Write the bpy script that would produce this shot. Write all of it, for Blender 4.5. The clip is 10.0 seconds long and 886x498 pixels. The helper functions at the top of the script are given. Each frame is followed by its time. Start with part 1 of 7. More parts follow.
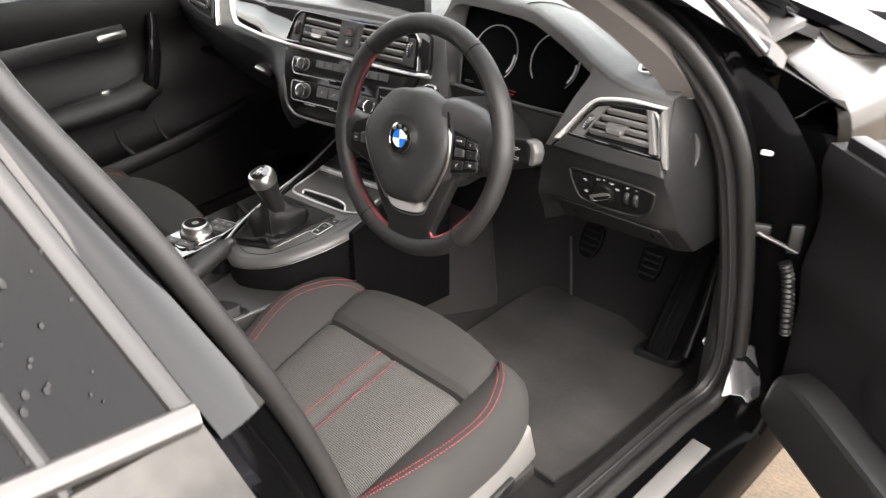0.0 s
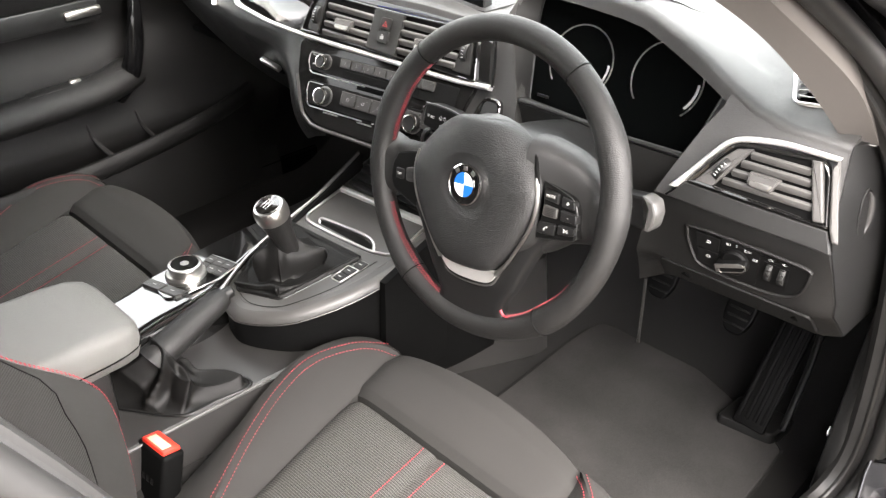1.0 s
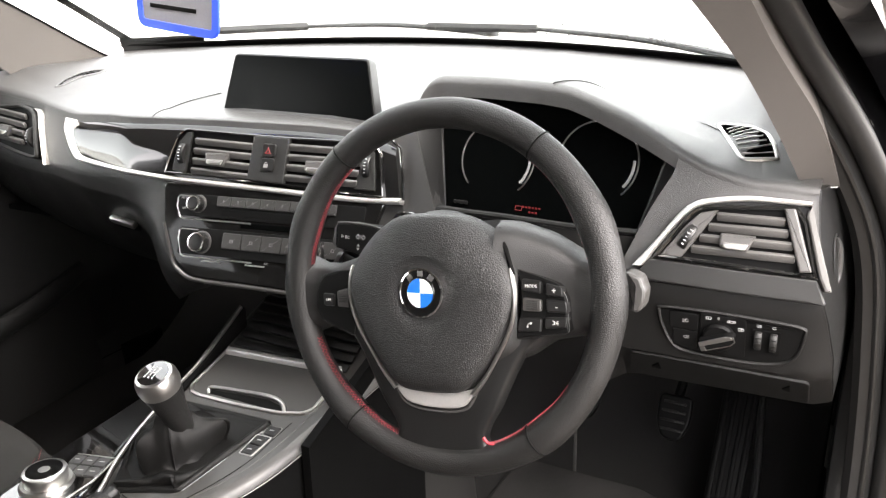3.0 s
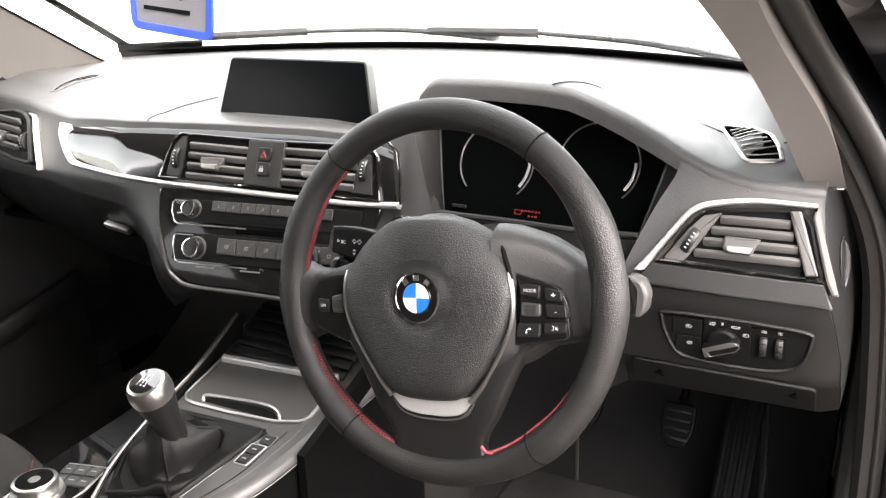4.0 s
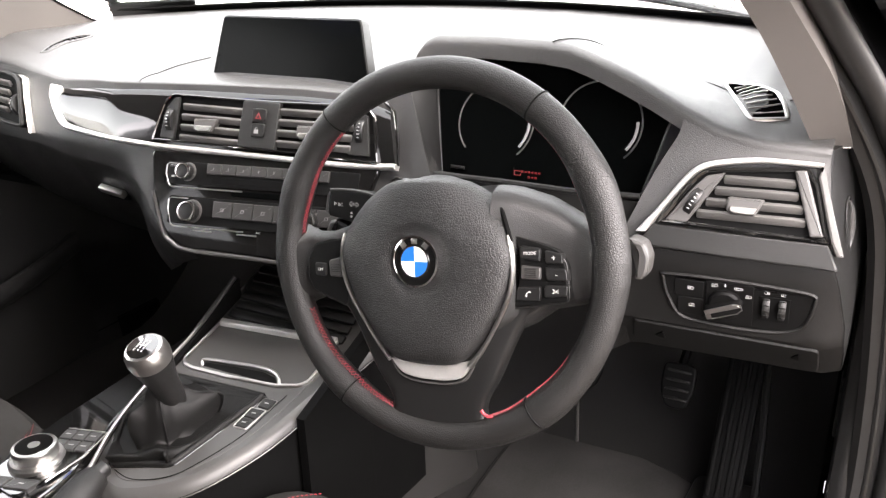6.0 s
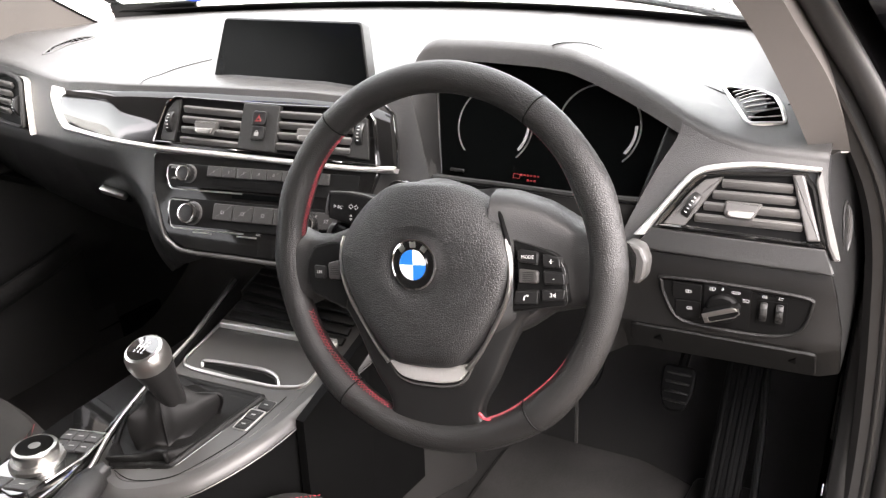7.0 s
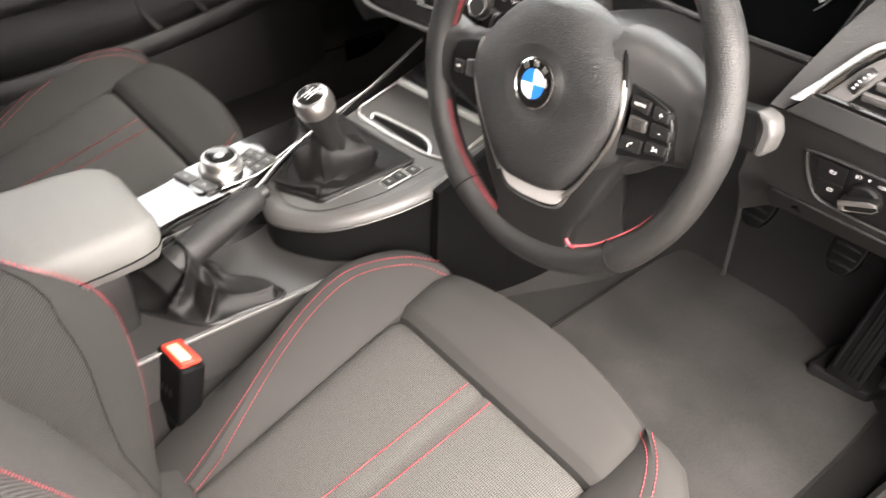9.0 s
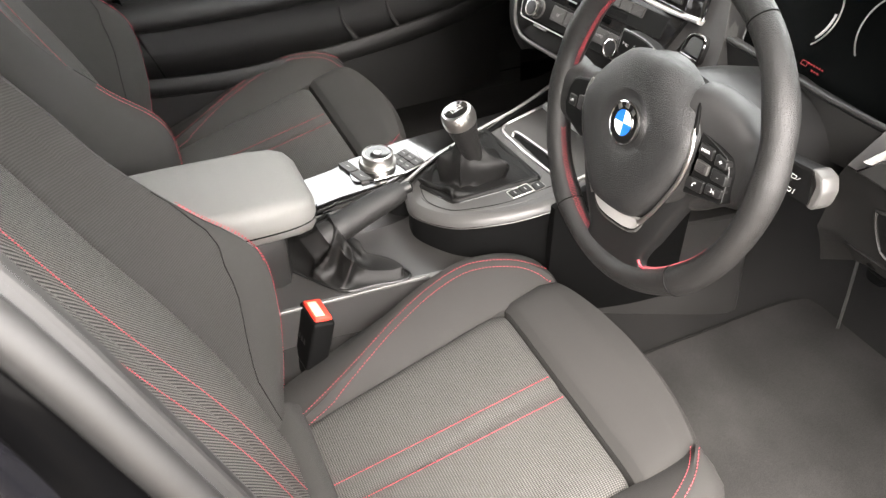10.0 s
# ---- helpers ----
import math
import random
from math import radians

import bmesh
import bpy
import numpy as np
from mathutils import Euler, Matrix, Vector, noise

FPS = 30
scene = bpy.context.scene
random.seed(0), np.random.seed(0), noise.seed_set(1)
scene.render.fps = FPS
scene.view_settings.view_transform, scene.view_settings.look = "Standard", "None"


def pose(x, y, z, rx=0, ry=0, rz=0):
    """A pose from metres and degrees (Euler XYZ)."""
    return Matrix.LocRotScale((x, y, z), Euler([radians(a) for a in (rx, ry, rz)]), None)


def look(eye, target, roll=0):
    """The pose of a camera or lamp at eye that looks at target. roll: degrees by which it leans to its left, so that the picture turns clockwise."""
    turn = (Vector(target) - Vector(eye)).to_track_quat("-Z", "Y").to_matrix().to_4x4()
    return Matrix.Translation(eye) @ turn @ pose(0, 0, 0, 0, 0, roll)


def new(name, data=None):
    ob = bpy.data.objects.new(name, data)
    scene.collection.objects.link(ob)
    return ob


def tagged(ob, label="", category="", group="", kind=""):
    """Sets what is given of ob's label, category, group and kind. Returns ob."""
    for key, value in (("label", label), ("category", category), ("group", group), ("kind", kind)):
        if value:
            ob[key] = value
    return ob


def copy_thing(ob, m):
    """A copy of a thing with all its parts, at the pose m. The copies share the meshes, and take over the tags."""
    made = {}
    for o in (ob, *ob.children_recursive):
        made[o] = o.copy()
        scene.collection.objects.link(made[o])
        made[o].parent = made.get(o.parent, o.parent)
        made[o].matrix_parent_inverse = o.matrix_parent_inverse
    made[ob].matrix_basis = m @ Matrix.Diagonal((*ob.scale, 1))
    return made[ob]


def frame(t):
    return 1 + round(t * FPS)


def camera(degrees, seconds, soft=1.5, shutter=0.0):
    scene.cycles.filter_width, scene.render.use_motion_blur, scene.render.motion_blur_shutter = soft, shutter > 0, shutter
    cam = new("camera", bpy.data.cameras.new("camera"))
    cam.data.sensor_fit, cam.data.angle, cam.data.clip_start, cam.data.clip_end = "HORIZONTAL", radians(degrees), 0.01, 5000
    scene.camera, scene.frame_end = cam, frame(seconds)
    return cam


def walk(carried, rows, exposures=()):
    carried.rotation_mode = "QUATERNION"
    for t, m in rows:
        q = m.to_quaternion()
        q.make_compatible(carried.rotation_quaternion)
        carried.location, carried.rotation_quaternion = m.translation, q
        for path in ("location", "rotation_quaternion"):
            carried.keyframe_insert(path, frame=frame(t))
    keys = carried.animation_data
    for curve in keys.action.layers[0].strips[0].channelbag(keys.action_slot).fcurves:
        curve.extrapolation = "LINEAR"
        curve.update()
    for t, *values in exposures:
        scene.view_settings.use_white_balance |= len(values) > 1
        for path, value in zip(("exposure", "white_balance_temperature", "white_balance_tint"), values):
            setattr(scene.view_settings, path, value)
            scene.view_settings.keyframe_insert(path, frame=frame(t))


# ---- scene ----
cam = camera(56.8, 10.0, soft=1.3, shutter=0.3)
METRES, TILT, LEAN, TURN = 1.04, -29.0, 0.0, 44.0
ORIGIN = (1.2324, -0.8016, 1.3762)
ROWS = [
    (0.0, 0.0, 0.0, 0.0, 0.0, 0.0, -0.0),
    (0.5, -0.0638, 0.2035, 0.09, -0.22, -2.58, -0.77),
    (1.0, -0.0967, 0.3162, 0.138, -0.69, -2.92, -1.2),
    (1.5, -0.1243, 0.35, 0.1423, -2.27, -1.13, 0.52),
    (2.0, -0.1918, 0.384, 0.1097, -9.69, 7.08, 5.12),
    (3.5, -0.2203, 0.4919, 0.085, -13.34, 8.97, 8.55),
    (4.0, -0.2148, 0.4909, 0.0837, -12.93, 9.43, 8.5),
    (4.5, -0.2146, 0.4905, 0.0851, -12.96, 8.85, 9.24),
    (5.0, -0.2149, 0.4957, 0.0844, -13.29, 7.7, 9.51),
    (5.5, -0.2104, 0.5027, 0.0868, -13.1, 6.76, 9.21),
    (7.0, -0.2076, 0.4982, 0.089, -12.76, 6.72, 8.7),
    (7.5, -0.1777, 0.495, 0.0904, -13.6, 6.53, 9.42),
    (8.0, -0.1603, 0.4939, 0.0895, -13.68, 5.86, 9.22),
    (8.5, -0.1367, 0.4771, 0.0979, -7.37, 0.65, 3.95),
    (9.0, -0.0783, 0.4621, 0.144, 4.95, -10.41, -4.38),
    (9.5, -0.0207, 0.4279, 0.1857, 15.21, -14.33, -9.81),
    (10.0, 0.037, 0.3399, 0.1658, 19.18, -11.27, -10.4),
]
EXPOSURE = [(0.0, 3.65, 6900, 14), (0.5, 4.2, 6900, 14), (1.0, 4.3, 6900, 14), (1.5, 4.25, 6900, 14), (2.0, 3.8, 6850, 14), (3.3, 4.05, 6900, 15), (5.5, 4.15, 6900, 18), (8.0, 4.2, 6900, 18), (9.0, 4.6, 7200, 16), (10.0, 4.5, 7000, 14)]
walk(cam, [(t, pose(*ORIGIN, TILT, LEAN, TURN) @ pose(METRES * x, METRES * y, METRES * z, 90 + pitch, roll, yaw)) for t, x, y, z, yaw, pitch, roll in ROWS], EXPOSURE)

# ---------------------------------------------------------------- world and sun (overcast)
world = bpy.data.worlds.new("overcast_sky")
scene.world = world
world.use_nodes = True
wn, wl = world.node_tree.nodes, world.node_tree.links
sky = wn.new("ShaderNodeTexSky")
sky.sky_type, sky.sun_disc = "NISHITA", False
sky.sun_elevation, sky.sun_rotation = radians(52), radians(62)
grey = wn.new("ShaderNodeHueSaturation")
grey.inputs["Saturation"].default_value = 0.12
wl.new(sky.outputs[0], grey.inputs["Color"])
wl.new(grey.outputs[0], wn["Background"].inputs["Color"])
wn["Background"].inputs["Strength"].default_value = 0.15
sun = new("sun", bpy.data.lights.new("sun", "SUN"))
sun.data.energy, sun.data.angle, sun.data.color = 1.2, radians(56), (1.0, 0.97, 0.93)
sun.matrix_basis = look((3.4, -1.3, 4.6), (0, 0, 0))


# ---------------------------------------------------------------- materials
def material(name, colour, rough=0.5, metal=0.0, grain=0.0, size=400.0, tint=0.15, stain=3.0, coat=0.0, cells=False, weave=0.0, spec=0.5, ribs=((1, 0, 0), 0.003), cross=None, lift_range=(0.10, 2.10)):
    """colour with two scales of variation; grain: relief strength at 'size' per metre."""
    m = bpy.data.materials.new(name)
    m.use_nodes = True
    n, l = m.node_tree.nodes, m.node_tree.links
    b = n["Principled BSDF"]
    b.inputs["Roughness"].default_value, b.inputs["Metallic"].default_value = rough, metal
    b.inputs["Coat Weight"].default_value, b.inputs["Coat Roughness"].default_value = coat, 0.03
    b.inputs["Specular IOR Level"].default_value = spec
    co = n.new("ShaderNodeTexCoord")
    big = n.new("ShaderNodeTexNoise")
    big.inputs["Scale"].default_value, big.inputs["Detail"].default_value = stain, 6
    fine = n.new("ShaderNodeTexNoise")
    fine.inputs["Scale"].default_value, fine.inputs["Detail"].default_value = size, 3
    for x in (big, fine):
        l.new(co.outputs["Object"], x.inputs["Vector"])
    add = n.new("ShaderNodeMath")
    add.operation = "ADD"
    l.new(big.outputs["Fac"], add.inputs[0]), l.new(fine.outputs["Fac"], add.inputs[1])
    ramp = n.new("ShaderNodeMapRange")
    ramp.inputs["From Min"].default_value, ramp.inputs["From Max"].default_value = 0.6, 1.4
    ramp.inputs["To Min"].default_value, ramp.inputs["To Max"].default_value = 1 - tint, 1 + tint
    l.new(add.outputs[0], ramp.inputs["Value"])
    mul = n.new("ShaderNodeVectorMath")
    mul.operation = "SCALE"
    mul.inputs[0].default_value = colour
    l.new(ramp.outputs[0], mul.inputs["Scale"])
    l.new(mul.outputs[0], b.inputs["Base Color"])
    rr = n.new("ShaderNodeMapRange")
    rr.inputs["From Min"].default_value, rr.inputs["From Max"].default_value = 0.3, 0.7
    rr.inputs["To Min"].default_value, rr.inputs["To Max"].default_value = max(rough * 0.88, 0.01), min(rough * 1.12, 1)
    l.new(big.outputs["Fac"], rr.inputs["Value"])
    l.new(rr.outputs[0], b.inputs["Roughness"])
    if grain or weave:
        bump = n.new("ShaderNodeBump")
        bump.inputs["Strength"].default_value, bump.inputs["Distance"].default_value = grain or weave, 0.0005
        if cells:
            v = n.new("ShaderNodeTexVoronoi")
            v.inputs["Scale"].default_value = size
            v.feature = "DISTANCE_TO_EDGE"
            l.new(co.outputs["Object"], v.inputs["Vector"])
            cell = n.new("ShaderNodeMapRange")
            cell.inputs["From Max"].default_value = 0.22
            l.new(v.outputs["Distance"], cell.inputs["Value"])
            l.new(cell.outputs[0], bump.inputs["Height"])
            # grooves between the cells get darker: crease shade put into the colour
            deep, darkened = n.new("ShaderNodeMapRange"), n.new("ShaderNodeVectorMath")
            deep.inputs["To Min"].default_value, darkened.operation = 0.7, "SCALE"
            l.new(cell.outputs[0], deep.inputs["Value"])
            l.new(mul.outputs[0], darkened.inputs[0]), l.new(deep.outputs[0], darkened.inputs["Scale"])
            l.new(darkened.outputs[0], b.inputs["Base Color"])
        elif weave:
            dot, mx = n.new("ShaderNodeVectorMath"), n.new("ShaderNodeMath")
            dot.operation, mx.operation = "DOT_PRODUCT", "SINE"
            dot.inputs[1].default_value = [v * 2 * math.pi / ribs[1] for v in ribs[0]]
            wob = n.new("ShaderNodeMath")
            wob.operation, wob.inputs[1].default_value = "MULTIPLY_ADD", 2.5
            l.new(co.outputs["Object"], dot.inputs[0])
            l.new(big.outputs["Fac"], wob.inputs[0]), l.new(dot.outputs["Value"], wob.inputs[2])
            l.new(wob.outputs[0], mx.inputs[0])
            if cross:
                dot2, mx2, knit = n.new("ShaderNodeVectorMath"), n.new("ShaderNodeMath"), n.new("ShaderNodeMath")
                dot2.operation, mx2.operation, knit.operation = "DOT_PRODUCT", "SINE", "MULTIPLY"
                dot2.inputs[1].default_value = [v * 2 * math.pi / cross[1] for v in cross[0]]
                l.new(co.outputs["Object"], dot2.inputs[0]), l.new(dot2.outputs["Value"], mx2.inputs[0])
                l.new(mx.outputs[0], knit.inputs[0]), l.new(mx2.outputs[0], knit.inputs[1])
                mx = knit
            l.new(mx.outputs[0], bump.inputs["Height"])
            lift = n.new("ShaderNodeMapRange")
            lift.inputs["From Min"].default_value, lift.inputs["To Min"].default_value, lift.inputs["To Max"].default_value = -1.0, *lift_range
            l.new(mx.outputs[0], lift.inputs["Value"])
            both = n.new("ShaderNodeVectorMath")
            both.operation = "SCALE"
            l.new(mul.outputs[0], both.inputs[0]), l.new(lift.outputs[0], both.inputs["Scale"])
            l.new(both.outputs[0], b.inputs["Base Color"])
        else:
            l.new(fine.outputs["Fac"], bump.inputs["Height"])
        l.new(bump.outputs[0], b.inputs["Normal"])
    return m


def glass_material(name, tint=(1, 1, 1), rough=0.0, gloss_most=0.5):
    """A thin pane: mostly clear, with a gloss that grows at low angles."""
    m = bpy.data.materials.new(name)
    m.use_nodes = True
    n, l = m.node_tree.nodes, m.node_tree.links
    n.remove(n["Principled BSDF"])
    clear, gloss, mix, lw = n.new("ShaderNodeBsdfTransparent"), n.new("ShaderNodeBsdfGlossy"), n.new("ShaderNodeMixShader"), n.new("ShaderNodeLayerWeight")
    clear.inputs["Color"].default_value = (*tint, 1)
    gloss.inputs["Roughness"].default_value = rough
    power, scale = n.new("ShaderNodeMath"), n.new("ShaderNodeMath")
    power.operation, scale.operation = "POWER", "MULTIPLY_ADD"
    power.inputs[1].default_value, scale.inputs[1].default_value, scale.inputs[2].default_value = 4.0, gloss_most, 0.04 if gloss_most > 0.2 else 0.013
    l.new(lw.outputs["Facing"], power.inputs[0]), l.new(power.outputs[0], scale.inputs[0])
    l.new(scale.outputs[0], mix.inputs[0]), l.new(clear.outputs[0], mix.inputs[1]), l.new(gloss.outputs[0], mix.inputs[2])
    l.new(mix.outputs[0], n["Material Output"].inputs["Surface"])
    return m


LEATHER = material("black_grained_leather", (0.0105, 0.0102, 0.0099), 0.46, spec=0.36, grain=0.45, size=480, cells=True, stain=8)
PAD_GRAIN = material("grained_airbag_plastic", (0.0085, 0.0085, 0.0085), 0.46, spec=0.52, grain=0.62, size=430, cells=True, stain=6)
SOFT = material("soft_dash_plastic", (0.0115, 0.0112, 0.0109), 0.43, grain=0.25, size=600, cells=True, stain=5, spec=0.62)
HARD = material("hard_black_plastic", (0.0065, 0.0065, 0.0065), 0.38, grain=0.25, size=1500, stain=6, spec=0.42)
# near-black for dark parts, and for recesses whose shade is in the colour
DARK = material("near_black_and_shade", (0.0028, 0.0028, 0.0028), 0.6, grain=0.1, size=900, spec=0.07)
SLAT = material("grey_vent_plastic", (0.060, 0.058, 0.056), 0.42, grain=0.1, size=1500, stain=20)
PIANO = material("gloss_black_trim", (0.005, 0.005, 0.005), 0.06, coat=1.0, tint=0.05, spec=1.0)
GLOSS = material("dash_gloss_trim", (0.006, 0.006, 0.006), 0.05, tint=0.05, spec=0.6, coat=0.2)
SATIN = material("satin_chrome", (0.50, 0.49, 0.47), 0.32, metal=1.0, tint=0.05, stain=12)
CHROME = material("polished_chrome", (0.75, 0.74, 0.73), 0.1, metal=1.0, tint=0.04)
BRIGHT = material("brushed_bright_metal", (0.86, 0.85, 0.83), 0.24, metal=1.0, tint=0.06, grain=0.1, size=900, stain=20)
RENDER = material("pale_wall_render", (0.78, 0.77, 0.75), 0.9, grain=0.5, size=60, tint=0.08, stain=0.6)
STEEL_GREY = material("dark_satin_metal", (0.10, 0.097, 0.094), 0.35, metal=0.7, tint=0.06)
CLOTH = material("charcoal_seat_cloth", (0.0195, 0.0189, 0.0179), 0.9, grain=0.5, size=1700, stain=7, spec=0.25)
MESH_CLOTH = material("woven_mesh_cloth", (0.033, 0.0322, 0.0304), 0.85, weave=0.7, size=900, stain=7, spec=0.25, ribs=((0.816, -0.578, 0), 0.0036), cross=((0.816, 0.578, 0), 0.0036))
RIB_CLOTH = material("ribbed_mesh_cloth", (0.036, 0.0350, 0.0330), 0.85, weave=0.8, size=900, stain=7, spec=0.25, ribs=((0.889, 0.182, -0.420), 0.0035))
RIB_FINE = material("fine_ribbed_cloth", (0.021, 0.0204, 0.0193), 0.9, weave=0.35, size=900, stain=7, spec=0.2, ribs=((0.60, 0.55, -0.42), 0.0020), lift_range=(0.72, 1.28))
DOOR = material("dark_door_plastic", (0.0062, 0.0061, 0.0060), 0.5, spec=0.28, grain=0.4, size=900, cells=True, stain=5)
ARM = material("armrest_leatherette", (0.130, 0.128, 0.120), 0.55, grain=0.3, size=1400, cells=True, stain=9)
RED = material("red_thread", (0.24, 0.022, 0.032), 0.6, tint=0.2, stain=60)
CARPET = material("black_carpet", (0.010, 0.0097, 0.0094), 0.97, grain=1.0, size=700, tint=0.35, stain=9, spec=0.15)
MAT = material("black_velour_mat", (0.026, 0.0253, 0.0245), 0.95, grain=1.0, size=900, tint=0.55, stain=9, spec=0.15)
RUBBER = material("black_rubber_seal", (0.010, 0.0098, 0.0095), 0.45, grain=0.15, size=300, stain=10, spec=0.4)
JAMB = material("black_painted_jamb", (0.003, 0.003, 0.0032), 0.16, grain=0.05, size=60, spec=0.15)
PAINT = material("black_car_paint", (0.005, 0.005, 0.006), 0.12, coat=1.0, tint=0.08, grain=0.03, size=40)
# body paint with shade and dark reflections put into a sheenless colour
SHADED_PAINT = material("shaded_black_paint", (0.0014, 0.0014, 0.0015), 0.12, spec=0.018, tint=0.1, stain=9)
COVER = material("polished_black_cover", (0.003, 0.003, 0.003), 0.04, spec=0.24, tint=0.05)
WET_PAINT = material("wet_dusty_paint", (0.016, 0.015, 0.013), 0.20, spec=0.17, tint=0.6, grain=0.5, size=45, stain=22)
KEY = material("dark_key_plastic", (0.026, 0.0255, 0.025), 0.36, grain=0.1, size=1500, stain=20)
ALU = material("satin_aluminium", (0.66, 0.65, 0.63), 0.48, metal=0.8, tint=0.05, stain=15)
PLATE = material("brushed_steel_plate", (0.36, 0.355, 0.345), 0.5, metal=0.85, tint=0.12, grain=0.2, size=700, stain=30)
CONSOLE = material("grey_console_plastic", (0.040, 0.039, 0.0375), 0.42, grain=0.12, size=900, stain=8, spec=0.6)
BAND = material("satin_dark_band", (0.055, 0.053, 0.050), 0.45, grain=0.1, size=900, stain=9)
# the pad's vinyl again but darker: shade on the front put into the colour
SHADED_PAD = material("shaded_dash_vinyl", (0.023, 0.0226, 0.022), 0.48, grain=0.38, size=560, cells=True, stain=4, spec=0.45)
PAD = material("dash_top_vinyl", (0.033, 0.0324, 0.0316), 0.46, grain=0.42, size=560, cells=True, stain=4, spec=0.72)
TUNNEL = material("smooth_tunnel_plastic", (0.022, 0.0215, 0.021), 0.32, grain=0.1, size=1500, stain=8, spec=0.6)
GAITER = material("soft_black_leather", (0.0060, 0.0059, 0.0057), 0.48, grain=0.30, size=800, cells=True, stain=15, spec=0.22)
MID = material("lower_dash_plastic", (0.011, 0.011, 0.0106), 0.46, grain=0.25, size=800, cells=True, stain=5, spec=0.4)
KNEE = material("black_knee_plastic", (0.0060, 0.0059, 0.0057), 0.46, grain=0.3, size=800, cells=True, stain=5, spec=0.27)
SWITCH = material("matt_switch_plastic", (0.0035, 0.0035, 0.0035), 0.5, grain=0.2, size=1500, stain=9, spec=0.12)
SATIN_GREY = material("satin_grey_metal", (0.30, 0.29, 0.28), 0.38, metal=1.0, tint=0.06, stain=15)
PILLAR = material("ribbed_pillar_cloth", (0.066, 0.060, 0.055), 0.85, grain=0.4, size=1500, stain=8, spec=0.2)
LEGEND = material("dim_grey_print", (0.22, 0.22, 0.22), 0.5, tint=0.05)
HEADLINER = material("pillar_trim_cloth", (0.20, 0.18, 0.165), 0.85, grain=0.3, size=1500, stain=8)
PRINT = material("off_white_print", (0.38, 0.38, 0.37), 0.5, tint=0.05)
WHITE_MARK = material("white_print", (0.6, 0.6, 0.6), 0.5, tint=0.03)
RED_MARK = material("red_print", (0.15, 0.012, 0.014), 0.5, tint=0.03)
BLUE = material("blue_enamel", (0.008, 0.12, 0.52), 0.2, tint=0.03, coat=0.5)
WHITE = material("white_enamel", (0.75, 0.76, 0.78), 0.2, tint=0.03, coat=0.5)
BUCKLE_RED = material("red_buckle_plastic", (0.65, 0.035, 0.02), 0.4, tint=0.08)
# colour of the highlight on the red buckle button
BUTTON_GLINT = material("pale_orange_highlight", (0.72, 0.42, 0.26), 0.5, tint=0.08)
TAG_BLUE = material("blue_card_border", (0.01, 0.07, 0.75), 0.5, tint=0.05)
TAG_GREY = material("grey_card", (0.19, 0.19, 0.21), 0.6, tint=0.08)
GRAVEL = material("fine_gravel", (0.070, 0.053, 0.035), 0.95, grain=1.0, size=120, tint=0.45, stain=14)
SCREEN = material("dark_glass_display", (0.0012, 0.0014, 0.0014), 0.22, tint=0.05, spec=0.03)
DROP = material("dark_water_drop", (0.010, 0.010, 0.010), 0.35, tint=0.05, spec=0.12)
# stands for the darkness inside the demister slots, put into the colour
VENT_SHADE = material("vent_depth_shade", (0.0012, 0.0012, 0.0012), 0.9, tint=0.05, spec=0.0)
PANE = glass_material("clear_window_glass", (0.92, 0.95, 0.94))
SHADED = glass_material("lightly_tinted_glass", (0.45, 0.46, 0.46), gloss_most=0.3)
TINTED = glass_material("tinted_window_glass", (0.06, 0.065, 0.065), gloss_most=0.05)


# ---------------------------------------------------------------- helpers
def thing(name, loc, label, category, group="", kind=""):
    ob = new(name)
    ob.empty_display_size = 0.05
    ob.matrix_basis = Matrix.Translation(loc)
    return tagged(ob, label, category, group, kind)


def chain(ob):
    m = ob.matrix_parent_inverse @ ob.matrix_basis
    return (chain(ob.parent) @ m) if ob.parent else m


def part(name, bm, mat, parent, label="", smooth=True):
    """Links a bmesh given in world coordinates as one mesh under a thing or a part."""
    bmesh.ops.recalc_face_normals(bm, faces=bm.faces[:])
    for e in bm.edges:
        e.smooth = mat is GAITER or not (len(e.link_faces) == 2 and e.calc_face_angle(0) > 0.65)
    for f in bm.faces:
        f.smooth = smooth and len(f.verts) <= 6
    me = bpy.data.meshes.new(name)
    bm.to_mesh(me)
    bm.free()
    me.materials.append(mat)
    ob = new(name, me)
    if parent:
        ob.parent = parent
        ob.matrix_parent_inverse = chain(parent).inverted()
    if label:
        tagged(ob, label)
    return ob


def moved(bm, m):
    bmesh.ops.transform(bm, matrix=m, verts=bm.verts[:])
    return bm


def merged(*bms):
    out = bms[0]
    for b in bms[1:]:
        me = bpy.data.meshes.new("join")
        b.to_mesh(me)
        out.from_mesh(me)
        b.free()
        bpy.data.meshes.remove(me)
    return out


def axes(o, u, v):
    """A frame at o with x along u, y near v, z towards the viewer of the u-v plane."""
    u = Vector(u).normalized()
    w = u.cross(Vector(v)).normalized()
    v = w.cross(u)
    return Matrix(((u.x, v.x, w.x, o[0]), (u.y, v.y, w.y, o[1]), (u.z, v.z, w.z, o[2]), (0, 0, 0, 1)))


def box(sx, sy, sz, bevel=0.003, m=None, seg=2):
    bm = bmesh.new()
    bmesh.ops.create_cube(bm, size=1, matrix=Matrix.Diagonal((sx, sy, sz, 1)))
    if bevel:
        bmesh.ops.bevel(bm, geom=bm.edges[:], offset=min(bevel, 0.49 * min(sx, sy, sz)), segments=seg, profile=0.5, affect="EDGES")
    return moved(bm, m) if m else bm


